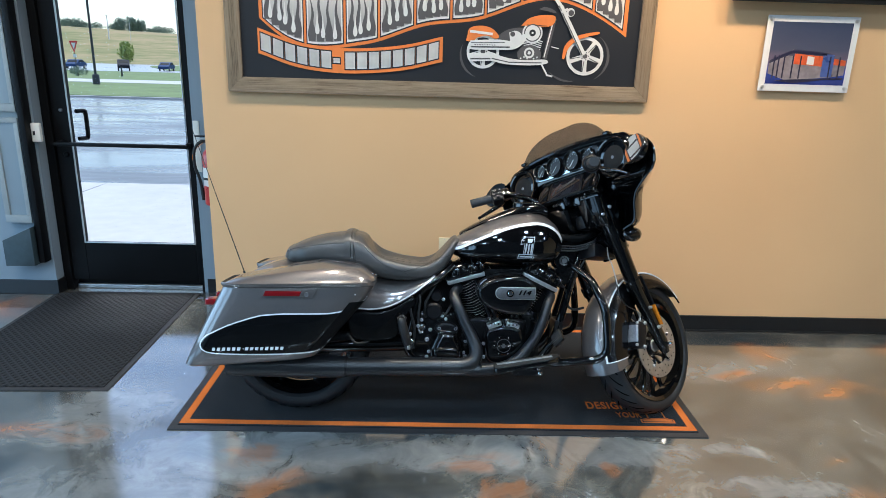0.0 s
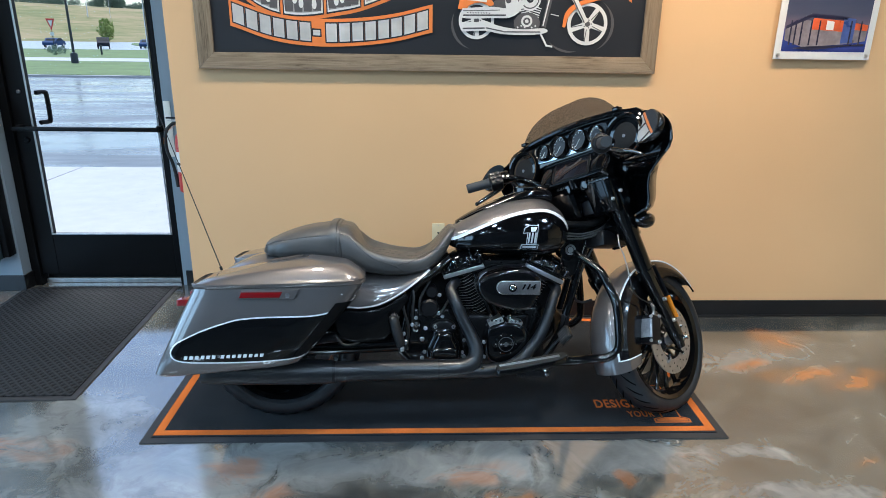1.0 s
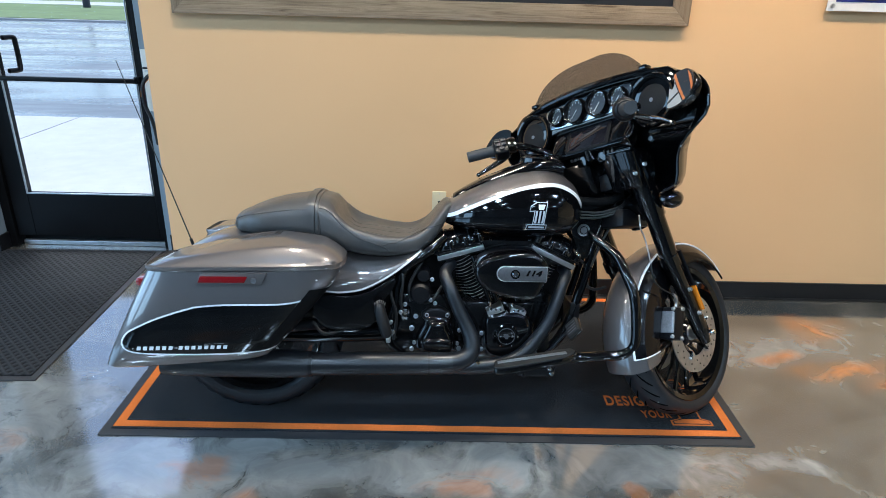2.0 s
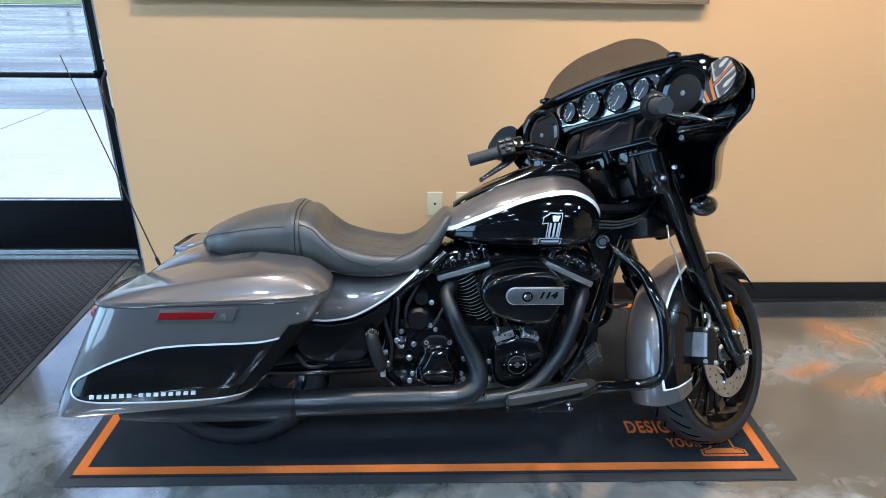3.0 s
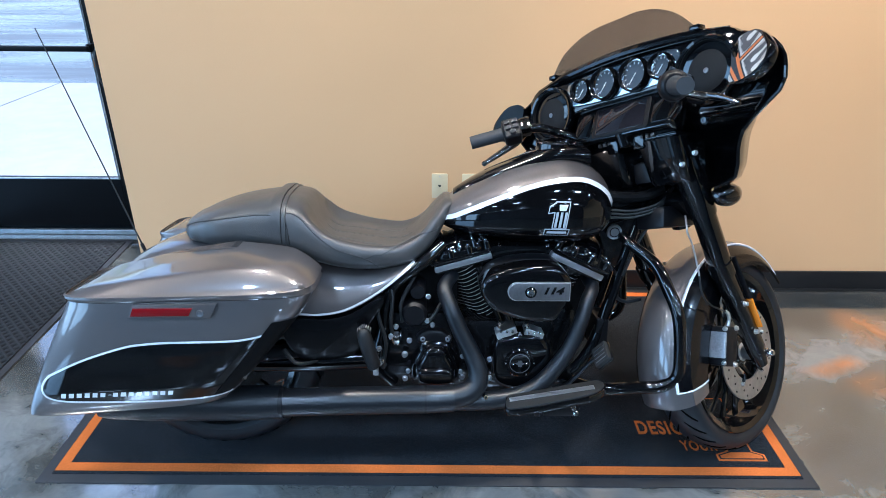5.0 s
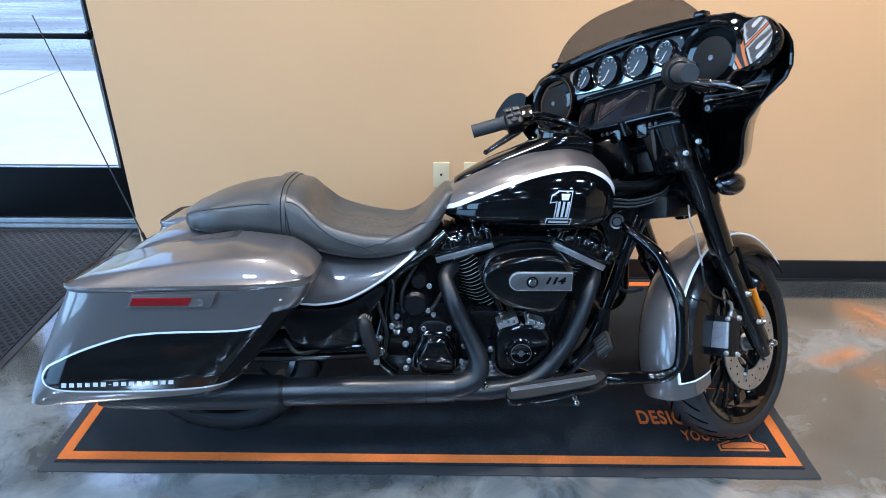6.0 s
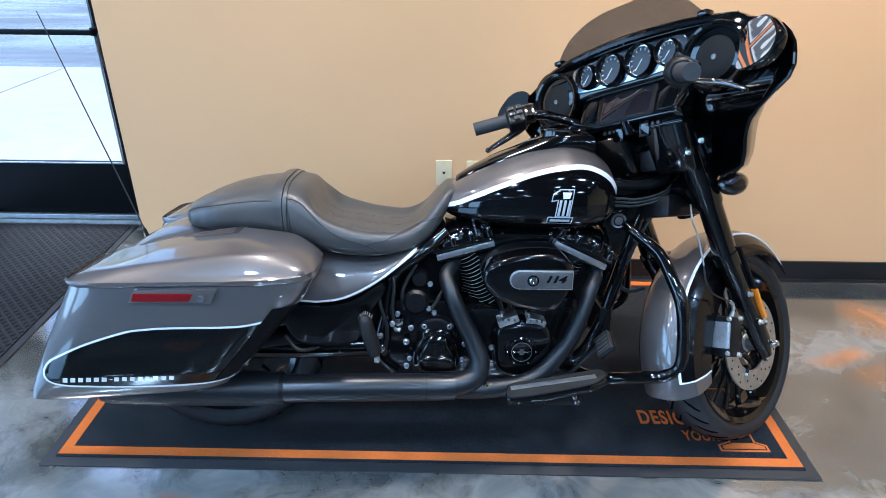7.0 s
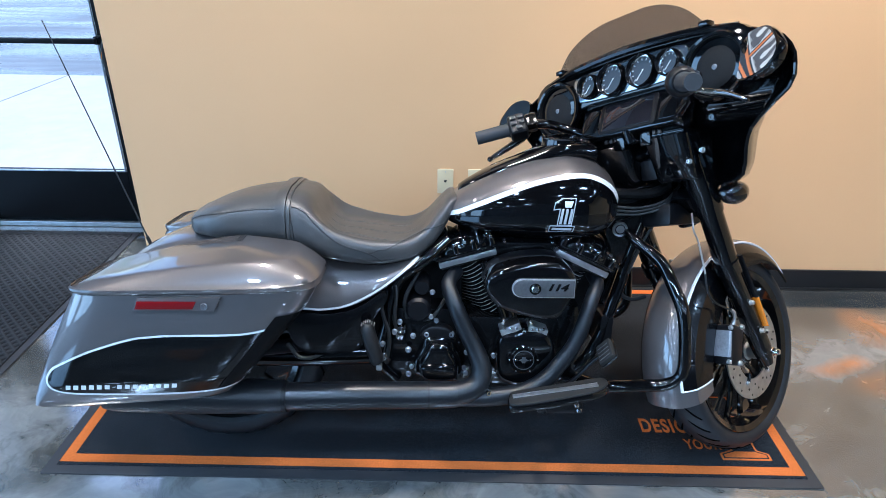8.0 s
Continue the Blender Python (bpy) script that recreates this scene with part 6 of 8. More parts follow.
bp("badge_number", text_mesh("114", 0.027, pose(0.972, -0.2592, 0.610, 90, 0, 0) @ Matrix.Diagonal((1.4, 1, 1, 1)), 0.001, 0.3, 0.0012), GLOSS_BLACK, ac, smooth=False)

# cam cover on the right
CC = closed_line([(0.822, 0.42), (0.865, 0.445), (0.95, 0.447), (0.995, 0.41), (1.005, 0.34), (0.98, 0.28), (0.90, 0.255), (0.835, 0.275), (0.815, 0.34)])
cc = bp("cam_cover", dome(CC, -0.12, -0.185), GLOSS_BLACK, label="gloss black cam cover", angle=60)
tm = pose(0.902, -0.18, 0.356) @ Matrix.Scale(0.78, 4)
bp("timer_cover", lathe([(0.057, 0.01), (0.057, -0.012), (0.052, -0.016), (0.050, -0.012), (0.046, -0.012), (0.044, -0.018), (0.0, -0.019)], 40, tm), GLOSS_BLACK, cc)
bp("timer_ring", lathe([(0.040, -0.0185), (0.040, -0.0202), (0.0375, -0.0202), (0.0375, -0.0185)], 40, tm, closed_profile=True), INSERT, cc)
bp("emblem", plate([(-0.019, 0), (-0.007, 0.006), (-0.007, 0.012), (0.007, 0.012), (0.007, 0.006), (0.019, 0), (0.007, -0.006), (0.007, -0.012), (-0.007, -0.012), (-0.007, -0.006)], 0.0015, tm @ pose(0, -0.0205, 0)), INSERT, cc, smooth=False)
for a in (-90, 90):
    bolt(tm @ Vector((0.028 * math.sin(radians(a)), -0.019, 0)), 0.004, cc, CHROME, (0, -1, 0), 0.004)
for k in range(24):
    a = 2 * math.pi * k / 24
    nt = lathe([(0, 0), (0.003, 0), (0.003, 0.003), (0, 0.004)], 6, tm @ pose(0.0545 * math.cos(a), -0.0155, 0.0545 * math.sin(a)) @ pose(0, 0, 0, 180))
    bp("rim_notch", nt, CUT_ALU if k % 4 == 0 else GLOSS_BLACK, cc)
for x, z in ((0.852, 0.424), (0.901, 0.439), (0.951, 0.414), (0.972, 0.354), (0.813, 0.359), (0.815, 0.297), (0.841, 0.401), (0.968, 0.298)):
    bolt((x, -0.168, z), 0.0065, cc, ZINC, (0, -1, 0), 0.012)
for x0, x1, z0, tilt in ((0.829, 0.892, 0.446, 24), (0.913, 0.972, 0.442, -18)):
    lb = box(x0, x1, -0.178, -0.10, z0 - 0.012, z0 + 0.012, 0.003)
    lb.transform(Matrix.Translation(((x0 + x1) / 2, 0, z0)) @ Matrix.Rotation(radians(-tilt), 4, "Y") @ Matrix.Translation((-(x0 + x1) / 2, 0, -z0)))
    blk = bp("lifter_block", lb, CUT_ALU, label="bright machined lifter block")
    for k in range(3):
        bolt(((x0 + x1) / 2 - 0.017 + 0.017 * k, -0.176, z0 + 0.006), 0.004, blk, CHROME, (0, -1, 0), 0.006)
    bolt(((x0 + x1) / 2 - 0.02, -0.165, z0 + 0.018), 0.006, blk, CHROME, (-0.3, -0.3, 1), 0.018)
for a, b in (((0.842, -0.14, 0.475), (0.775, -0.13, 0.64)), ((0.868, -0.14, 0.475), (0.80, -0.13, 0.64)), ((0.94, -0.14, 0.475), (1.01, -0.13, 0.64)), ((0.965, -0.14, 0.475), (1.035, -0.13, 0.64))):
    bp("pushrod_tube", rod(a, b, 0.011), GLOSS_BLACK, engine)

# gearbox end cover with ribs and bolts
TC = closed_line([(0.572, 0.300), (0.578, 0.345), (0.598, 0.390), (0.604, 0.415), (0.645, 0.421), (0.690, 0.413), (0.697, 0.388), (0.716, 0.348), (0.724, 0.302), (0.705, 0.280), (0.592, 0.280)], 4)
tc = bp("gearbox_cover", dome(TC, -0.13, -0.175), GLOSS_BLACK, label="gloss black gearbox side cover", angle=50)
bp("cover_face", dome(closed_line([(0.589, 0.318), (0.593, 0.346), (0.612, 0.388), (0.620, 0.405), (0.647, 0.409), (0.677, 0.403), (0.685, 0.382), (0.705, 0.344), (0.709, 0.312), (0.697, 0.292), (0.604, 0.292)], 4), -0.165, -0.203, ((1, 0), (1.0, 0.3), (0.97, 0.55), (0.92, 0.78), (0.84, 0.93), (0.70, 0.99), (0.4, 1.0))), GLOSS_BLACK, tc, angle=60)
bp("cover_belly", dome(closed_line([(0.592, 0.322), (0.600, 0.343), (0.647, 0.349), (0.696, 0.342), (0.706, 0.316), (0.694, 0.296), (0.606, 0.296)], 4), -0.18, -0.216, ((1, 0), (1.0, 0.4), (0.96, 0.68), (0.89, 0.88), (0.75, 0.98), (0.4, 1.0))), GLOSS_BLACK, tc, angle=60)
bp("upper_cover", dome(closed_line([(0.590, 0.424), (0.613, 0.447), (0.642, 0.452), (0.672, 0.447), (0.697, 0.424), (0.688, 0.402), (0.606, 0.402)], 4), -0.12, -0.168), SATIN_BLACK, tc)
for x, z, r in ((0.610, 0.424, 0.008), (0.685, 0.424, 0.008), (0.556, 0.371, 0.008), (0.566, 0.316, 0.006), (0.557, 0.291, 0.007), (0.725, 0.314, 0.006), (0.731, 0.295, 0.007), (0.731, 0.365, 0.006), (0.570, 0.417, 0.007)):
    bolt((x, -0.160, z), r, tc, ZINC, (0, -1, 0), 0.011)
for x, z in ((0.626, 0.556), (0.623, 0.479), (0.639, 0.466)):
    bolt((x, -0.158, z), 0.0065, bike, ZINC, (0, -1, 0.15), 0.014)
bp("starter_motor", lathe([(0, -0.03), (0.03, -0.03), (0.038, -0.02), (0.038, 0.10), (0, 0.10)], 28, pose(0.585, -0.14, 0.50)), SATIN_BLACK, label="black starter motor")
bp("solenoid", lathe([(0, -0.02), (0.02, -0.02), (0.024, -0.012), (0.024, 0.08), (0, 0.08)], 24, pose(0.595, -0.13, 0.565)), SATIN_BLACK)
bp("oil_filler", lathe([(0, -0.01), (0.018, -0.01), (0.022, 0.0), (0.022, 0.03), (0, 0.03)], 20, pose(0.53, -0.15, 0.435, -60)), CHROME)
for p in ((0.53, -0.155, 0.46), (0.48, -0.18, 0.40), (0.515, -0.17, 0.435)):
    bolt(p, 0.0065, bike, ZINC, (0, -1, 0), 0.014)
for pts in (((0.50, -0.13, 0.62), (0.52, -0.16, 0.56), (0.515, -0.17, 0.47), (0.53, -0.15, 0.40)), ((0.62, -0.10, 0.66), (0.58, -0.13, 0.60), (0.545, -0.15, 0.53), (0.55, -0.15, 0.47)),
            ((0.47, -0.16, 0.58), (0.48, -0.18, 0.50), (0.50, -0.18, 0.42), (0.49, -0.17, 0.33)), ((0.60, -0.14, 0.46), (0.63, -0.16, 0.48), (0.66, -0.14, 0.52), (0.69, -0.10, 0.56)),
            ((0.33, -0.17, 0.42), (0.30, -0.19, 0.37), (0.24, -0.20, 0.36), (0.20, -0.19, 0.40)), ((0.44, -0.08, 0.60), (0.50, -0.08, 0.64), (0.58, -0.07, 0.68), (0.66, -0.06, 0.72))):
    bp("cable", tube(pts, 0.006, 8, 6), RUBBER_HOSE)
bp("frame_side_tube", tube([(0.67, -0.10, 0.70), (0.60, -0.135, 0.645), (0.52, -0.14, 0.58), (0.49, -0.145, 0.45), (0.47, -0.14, 0.33), (0.52, -0.13, 0.26)], 0.020, 12, 6), GLOSS_BLACK, label="gloss black frame tube")
bp("frame_side_tube", tube([(0.67, 0.10, 0.70), (0.60, 0.135, 0.645), (0.52, 0.14, 0.58), (0.49, 0.145, 0.45), (0.47, 0.14, 0.33), (0.52, 0.13, 0.26)], 0.020, 12, 6), GLOSS_BLACK, label="gloss black frame tube")
bp("backbone", tube([(0.30, 0, 0.58), (0.62, 0, 0.635), (0.78, 0, 0.73), (1.0, 0, 0.77), (1.36, 0, 0.88)], 0.034, 12, 4), GLOSS_BLACK, label="gloss black frame backbone")
bp("swingarm", tube([(0.50, -0.13, 0.35), (0.25, -0.135, 0.335), (0.0, -0.13, 0.328)], [0.028, 0.024, 0.022], 12, 4, flat=1.4), GLOSS_BLACK, label="gloss black swingarm")
bp("swingarm", tube([(0.50, 0.13, 0.35), (0.25, 0.135, 0.335), (0.0, 0.13, 0.328)], [0.028, 0.024, 0.022], 12, 4, flat=1.4), GLOSS_BLACK, label="gloss black swingarm")
bp("axle", rod((-0.03, -0.15, 0.328), (-0.03, 0.15, 0.328), 0.014), STEEL)
bp("shock", rod((0.33, -0.17, 0.40), (0.02, -0.165, 0.36), 0.022), SATIN_BLACK, label="black rear shock absorber")
bp("battery_box", box(0.28, 0.48, -0.12, 0.12, 0.38, 0.62, 0.02), SATIN_BLACK)

# passenger footpeg, folded
pg = bp("passenger_peg", tube([(0.434, -0.226, 0.484), (0.440, -0.232, 0.470), (0.452, -0.236, 0.425), (0.468, -0.235, 0.372), (0.472, -0.235, 0.362)], [0.012, 0.021, 0.023, 0.021, 0.014], 14, 5, flat=0.8), PLASTIC_BLACK, label="folded black passenger footpeg")
for k in range(7):
    p = Vector((0.423 + 0.006 * k, -0.236 - 0.004 * math.sin(k * 0.52), 0.478 + 0.012 * math.sin(k * 0.52)))
    bp("peg_rib", tube([p, p + Vector((0.001, 0.012, 0.006))], 0.0022, 6, 1), INSERT_GREY, pg)
bp("peg_cap", box(0.466, 0.482, -0.250, -0.228, 0.345, 0.362, 0.003), STEEL, pg)
bolt((0.485, -0.21, 0.372), 0.009, pg, CHROME, (0, -1, 0), 0.014)

# exhaust
ex = bp("exhaust", tube([(0.70, -0.085, 0.60), (0.674, -0.14, 0.580), (0.681, -0.17, 0.552), (0.696, -0.19, 0.520), (0.722, -0.20, 0.460), (0.753, -0.21, 0.400), (0.774, -0.225, 0.343), (0.763, -0.238, 0.300), (0.72, -0.248, 0.278), (0.64, -0.255, 0.275)],
                     [0.021, 0.022, 0.023, 0.0235, 0.0245, 0.0265, 0.0295, 0.0325, 0.035, 0.0365], 24, 10), PIPE_BLACK, label="matt black exhaust header and muffler")
bp("front_header", tube([(1.12, -0.06, 0.585), (1.125, -0.11, 0.570), (1.104, -0.15, 0.545), (1.079, -0.175, 0.477), (1.051, -0.19, 0.407), (1.010, -0.20, 0.348), (0.963, -0.21, 0.297), (0.90, -0.22, 0.264), (0.80, -0.235, 0.255), (0.68, -0.245, 0.260)],
                        [0.0205, 0.021, 0.0215, 0.022, 0.023, 0.0245, 0.026, 0.0275, 0.028, 0.028], 24, 10), PIPE_BLACK, ex)
bp("heat_shield", tube([(0.70, -0.255, 0.274), (0.62, -0.26, 0.274), (0.40, -0.265, 0.273), (0.20, -0.27, 0.271)], [0.0385, 0.040, 0.040, 0.040], 24, 4), SHIELD_BLACK, ex)
bp("clamp_gap", tube([(0.622, -0.26, 0.274), (0.616, -0.26, 0.274)], 0.0408, 24, 1), RUBBER_HOSE, ex)
bp("muffler", tube([(0.205, -0.27, 0.271), (0.19, -0.27, 0.271), (0.10, -0.275, 0.274), (-0.12, -0.28, 0.276), (-0.26, -0.28, 0.277), (-0.30, -0.28, 0.277)], [0.040, 0.047, 0.050, 0.050, 0.046, 0.040], 24, 4), PIPE_BLACK, ex)
bp("muffler_band", tube([(0.212, -0.27, 0.271), (0.196, -0.27, 0.271)], 0.0445, 24, 1), SATIN_BLACK, ex)
bolt((0.79, -0.24, 0.275), 0.008, ex, CHROME, (0.3, -1, 0.2), 0.02)
bolt((0.785, -0.235, 0.30), 0.006, ex, CHROME, (0.3, -1, 0.2), 0.02)


# footboards
PAD_RUBBER = worn("ribbed_pad_rubber", (0.011, 0.011, 0.011), 0.55, scale=160, vary=0.3, bump=0.0008)


def footboard(side):
    tilt = pose(0.98, side * 0.325, 0.304, 0, -9.5, 0)
    o = closed_line([(-0.140, 0.022), (-0.132, -0.018), (-0.114, -0.036), (0.0, -0.040), (0.120, -0.045), (0.150, -0.036), (0.153, -0.004), (0.111, 0.029), (0.016, 0.041), (-0.078, 0.047), (-0.130, 0.042)], 4)
    o = [(x, -side * v) for x, v in o]
    if side > 0:
        o = o[::-1]
    b = plate(o, 0.022, pose(0, 0, -0.004, 90), 0.005)
    b.transform(tilt)
    fbd = bp("footboard", b, GLOSS_BLACK, label="black rider footboard with bright tread strips")
    p = plate([(x * 0.965, y * 0.93) for x, y in o], 0.008, pose(0, 0, 0.0145, 90), 0.003)
    p.transform(tilt)
    bp("tread_pad", p, PAD_RUBBER, fbd)
    for k in range(3):
        y = side * (-0.010 + 0.0075 * k)
        st = box(-0.122, 0.120, y - 0.0019, y + 0.0019, 0.0215, 0.0250, 0.0006)
        st.transform(tilt)
        bp("tread_strip", st, CUT_ALU, fbd)
    bolt(tilt @ Vector((0.05, side * 0.026, -0.013)), 0.006, fbd, CHROME, (0, side, -0.6), 0.008)
    mb = box(0.925, 1.055, side * 0.318 - 0.022, side * 0.318 + 0.022, 0.262, 0.292, 0.008)
    mt = bp("hinge_bracket", mb, SATIN_BLACK, fbd)
    for x, z in ((0.945, 0.270), (1.042, 0.276)):
        bolt((x, side * 0.342, z), 0.006, mt, CHROME if x > 1 else SATIN_BLACK, (0, side, 0), 0.008)
    br = tube([(1.0, side * 0.28, 0.29), (0.99, side * 0.20, 0.27), (0.98, side * 0.12, 0.27)], 0.016, 10, 4)
    bp("mount", br, SATIN_BLACK, fbd)


footboard(-1)
footboard(1)
pd = bp("brake_pedal", tube([(1.00, -0.20, 0.27), (1.05, -0.21, 0.30), (1.10, -0.225, 0.37), (1.135, -0.235, 0.405)], [0.008, 0.009, 0.008, 0.008], 10, 5, flat=0.7), SATIN_BLACK, label="black rear brake pedal")
# the pad faces up and back
pn, pz = Vector((-0.80, -0.20, 0.50)).normalized(), Vector((0.55, -0.30, 0.75))
px = pn.cross(pz).normalized()
pz = px.cross(pn).normalized()
PAD = Matrix.Translation((1.128, -0.248, 0.412)) @ Matrix((px, -pn, pz)).transposed().to_4x4()
pb = box(-0.034, 0.034, -0.006, 0.014, -0.027, 0.027, 0.006)
pb.transform(PAD)
bp("pedal_pad", pb, PAD_RUBBER, pd)
pe = box(-0.036, 0.036, 0.006, 0.016, -0.029, 0.029, 0.004)
pe.transform(PAD)
bp("pad_rim", pe, GLOSS_BLACK, pd)
for k in range(4):
    rb = box(-0.024 + 0.013 * k, -0.021 + 0.013 * k, -0.0075, -0.005, -0.020, 0.020, 0.0008)
    rb.transform(PAD)
    bp("pad_rib", rb, INSERT, pd)

# engine guard: one hoop either side
for side in (-1, 1):
    bp("engine_guard", tube([(1.200, side * 0.05, 0.735), (1.226, side * 0.10, 0.710), (1.268, side * 0.14, 0.680), (1.294, side * 0.18, 0.654), (1.312, side * 0.23, 0.604), (1.332, side * 0.27, 0.543), (1.345, side * 0.28, 0.444), (1.346, side * 0.28, 0.360), (1.308, side * 0.272, 0.322), (1.25, side * 0.262, 0.312), (1.13, side * 0.225, 0.290), (1.05, side * 0.10, 0.265)],
                             [0.014, 0.015, 0.0165] + [0.0185] * 9, 14, 7), GLOSS_BLACK, label="gloss black tubular engine guard")
    bp("downtube", tube([(1.275, side * 0.035, 0.80), (1.238, side * 0.045, 0.66), (1.202, side * 0.05, 0.51), (1.158, side * 0.055, 0.36), (1.09, side * 0.08, 0.275), (0.98, side * 0.085, 0.245), (0.60, side * 0.085, 0.245)], 0.019, 14, 7), GLOSS_BLACK, label="gloss black frame downtube")
    gs = plate([(1.150, 0.72), (1.185, 0.62), (1.222, 0.62), (1.252, 0.745), (1.268, 0.792), (1.30, 0.85), (1.20, 0.85), (1.145, 0.79)], 0.008, pose(0, side * 0.052 - 0.004, 0), 0.002)
    g = bp("neck_gusset", gs, GLOSS_BLACK, label="gloss black frame neck plate")
    edge = [Vector((1.178, side * 0.058, 0.752)), Vector((1.262, side * 0.058, 0.788)), Vector((1.214, side * 0.058, 0.628))]
    bp("rolled_edge", tube([edge[0], edge[1]], 0.003, 8, 1), GLOSS_BLACK, g)
    bp("rolled_edge", tube([edge[1], edge[2]], 0.003, 8, 1), GLOSS_BLACK, g)
    for k in range(14):
        p = edge[1].lerp(edge[2], 0.25 + 0.05 * k) + Vector((0.004, 0, 0))
        bp("rivet", lathe([(0, 0.0025), (0.0022, 0.0015), (0.0026, 0.0), (0, 0)], 8, Matrix.Translation(p) @ pose(0, 0, 0, 180 if side < 0 else 0)), STEEL, g)
    bp("badge_boss", rod((1.188, side * 0.05, 0.735), (1.188, side * 0.075, 0.735), 0.019, 20), GLOSS_BLACK, g)
    bp("badge", lathe([(0.0, 0.006), (0.016, 0.006), (0.018, 0.004), (0.0215, 0.006), (0.023, 0.003), (0.023, 0)], 28, pose(1.188, side * 0.075, 0.735, 180 if side < 0 else 0)), INSERT_GREY, g)
    bp("badge_ring", lathe([(0.0125, 0.0062), (0.0145, 0.0072), (0.0155, 0.0062)], 28, pose(1.188, side * 0.075, 0.735, 180 if side < 0 else 0), closed_profile=True), GLOSS_BLACK, g)
bp("steering_head", rod((1.43, 0, 0.74), (1.325, 0, 0.965), 0.036, 20), GLOSS_BLACK, label="gloss black steering head")
bp("regulator", box(1.16, 1.20, -0.07, 0.07, 0.33, 0.45, 0.008), SATIN_BLACK)
bp("horn_cover", lathe([(0, 0.02), (0.03, 0.018), (0.035, 0), (0, 0)], 20, pose(0.88, 0.15, 0.60)), GLOSS_BLACK)
bp("side_stand", tube([(0.93, 0.13, 0.27), (0.95, 0.22, 0.20), (0.93, 0.32, 0.092)], 0.014, 10, 4), GLOSS_BLACK, label="lowered black side stand")
bp("engine_hose", tube([(1.185, -0.03, 0.62), (1.225, -0.045, 0.58), (1.222, -0.05, 0.52), (1.255, -0.05, 0.50), (1.30, -0.05, 0.51)], 0.006, 8, 6), RUBBER_HOSE)
bp("cable", tube([(1.345, -0.07, 0.825), (1.315, -0.072, 0.785), (1.287, -0.074, 0.745), (1.254, -0.078, 0.678), (1.226, -0.080, 0.596)], 0.0045, 8, 6), RUBBER_HOSE)
bp("wire_loom", tube([(1.12, -0.06, 0.850), (1.19, -0.07, 0.842), (1.27, -0.07, 0.845), (1.33, -0.05, 0.865)], 0.016, 10, 5), FIN_BLACK)
for k in range(3):
    bp("cable", tube([(1.12, -0.085, 0.800 - 0.012 * k), (1.17, -0.09, 0.806 - 0.011 * k), (1.235, -0.095, 0.806 - 0.010 * k), (1.31, -0.09, 0.828 - 0.008 * k), (1.36, -0.06, 0.87)], 0.0042, 8, 5), RUBBER_HOSE)
bp("intake_manifold", box(0.775, 1.045, -0.088, 0.07, 0.56, 0.706, 0.035, 3), ENGINE_BLACK, engine)
for x, z in ((0.806, 0.690), (0.838, 0.696), (0.985, 0.695), (1.018, 0.688)):
    bolt((x, -0.088, z), 0.005, engine, CHROME, (0, -0.8, 0.6), 0.008)
bp("oil_tank", box(0.50, 0.72, -0.06, 0.08, 0.44, 0.69, 0.02), FIN_BLACK, engine)
bp("crankcase_nose", box(0.99, 1.085, -0.11, 0.11, 0.245, 0.50, 0.03), ENGINE_BLACK, engine)
bp("front_mount", box(1.02, 1.15, -0.04, 0.06, 0.44, 0.68, 0.02), FIN_BLACK, engine)
bp("gearcase_bracket", box(1.03, 1.10, -0.10, 0.10, 0.60, 0.70, 0.015), ENGINE_BLACK)

# -- front end, all turned with the bars --
AX = Vector(FRONT)


CALIPER_GREY = worn("silver_caliper_coating", (0.30, 0.31, 0.33), 0.45, 0.5, scale=150, vary=0.3, bump=0.0006)


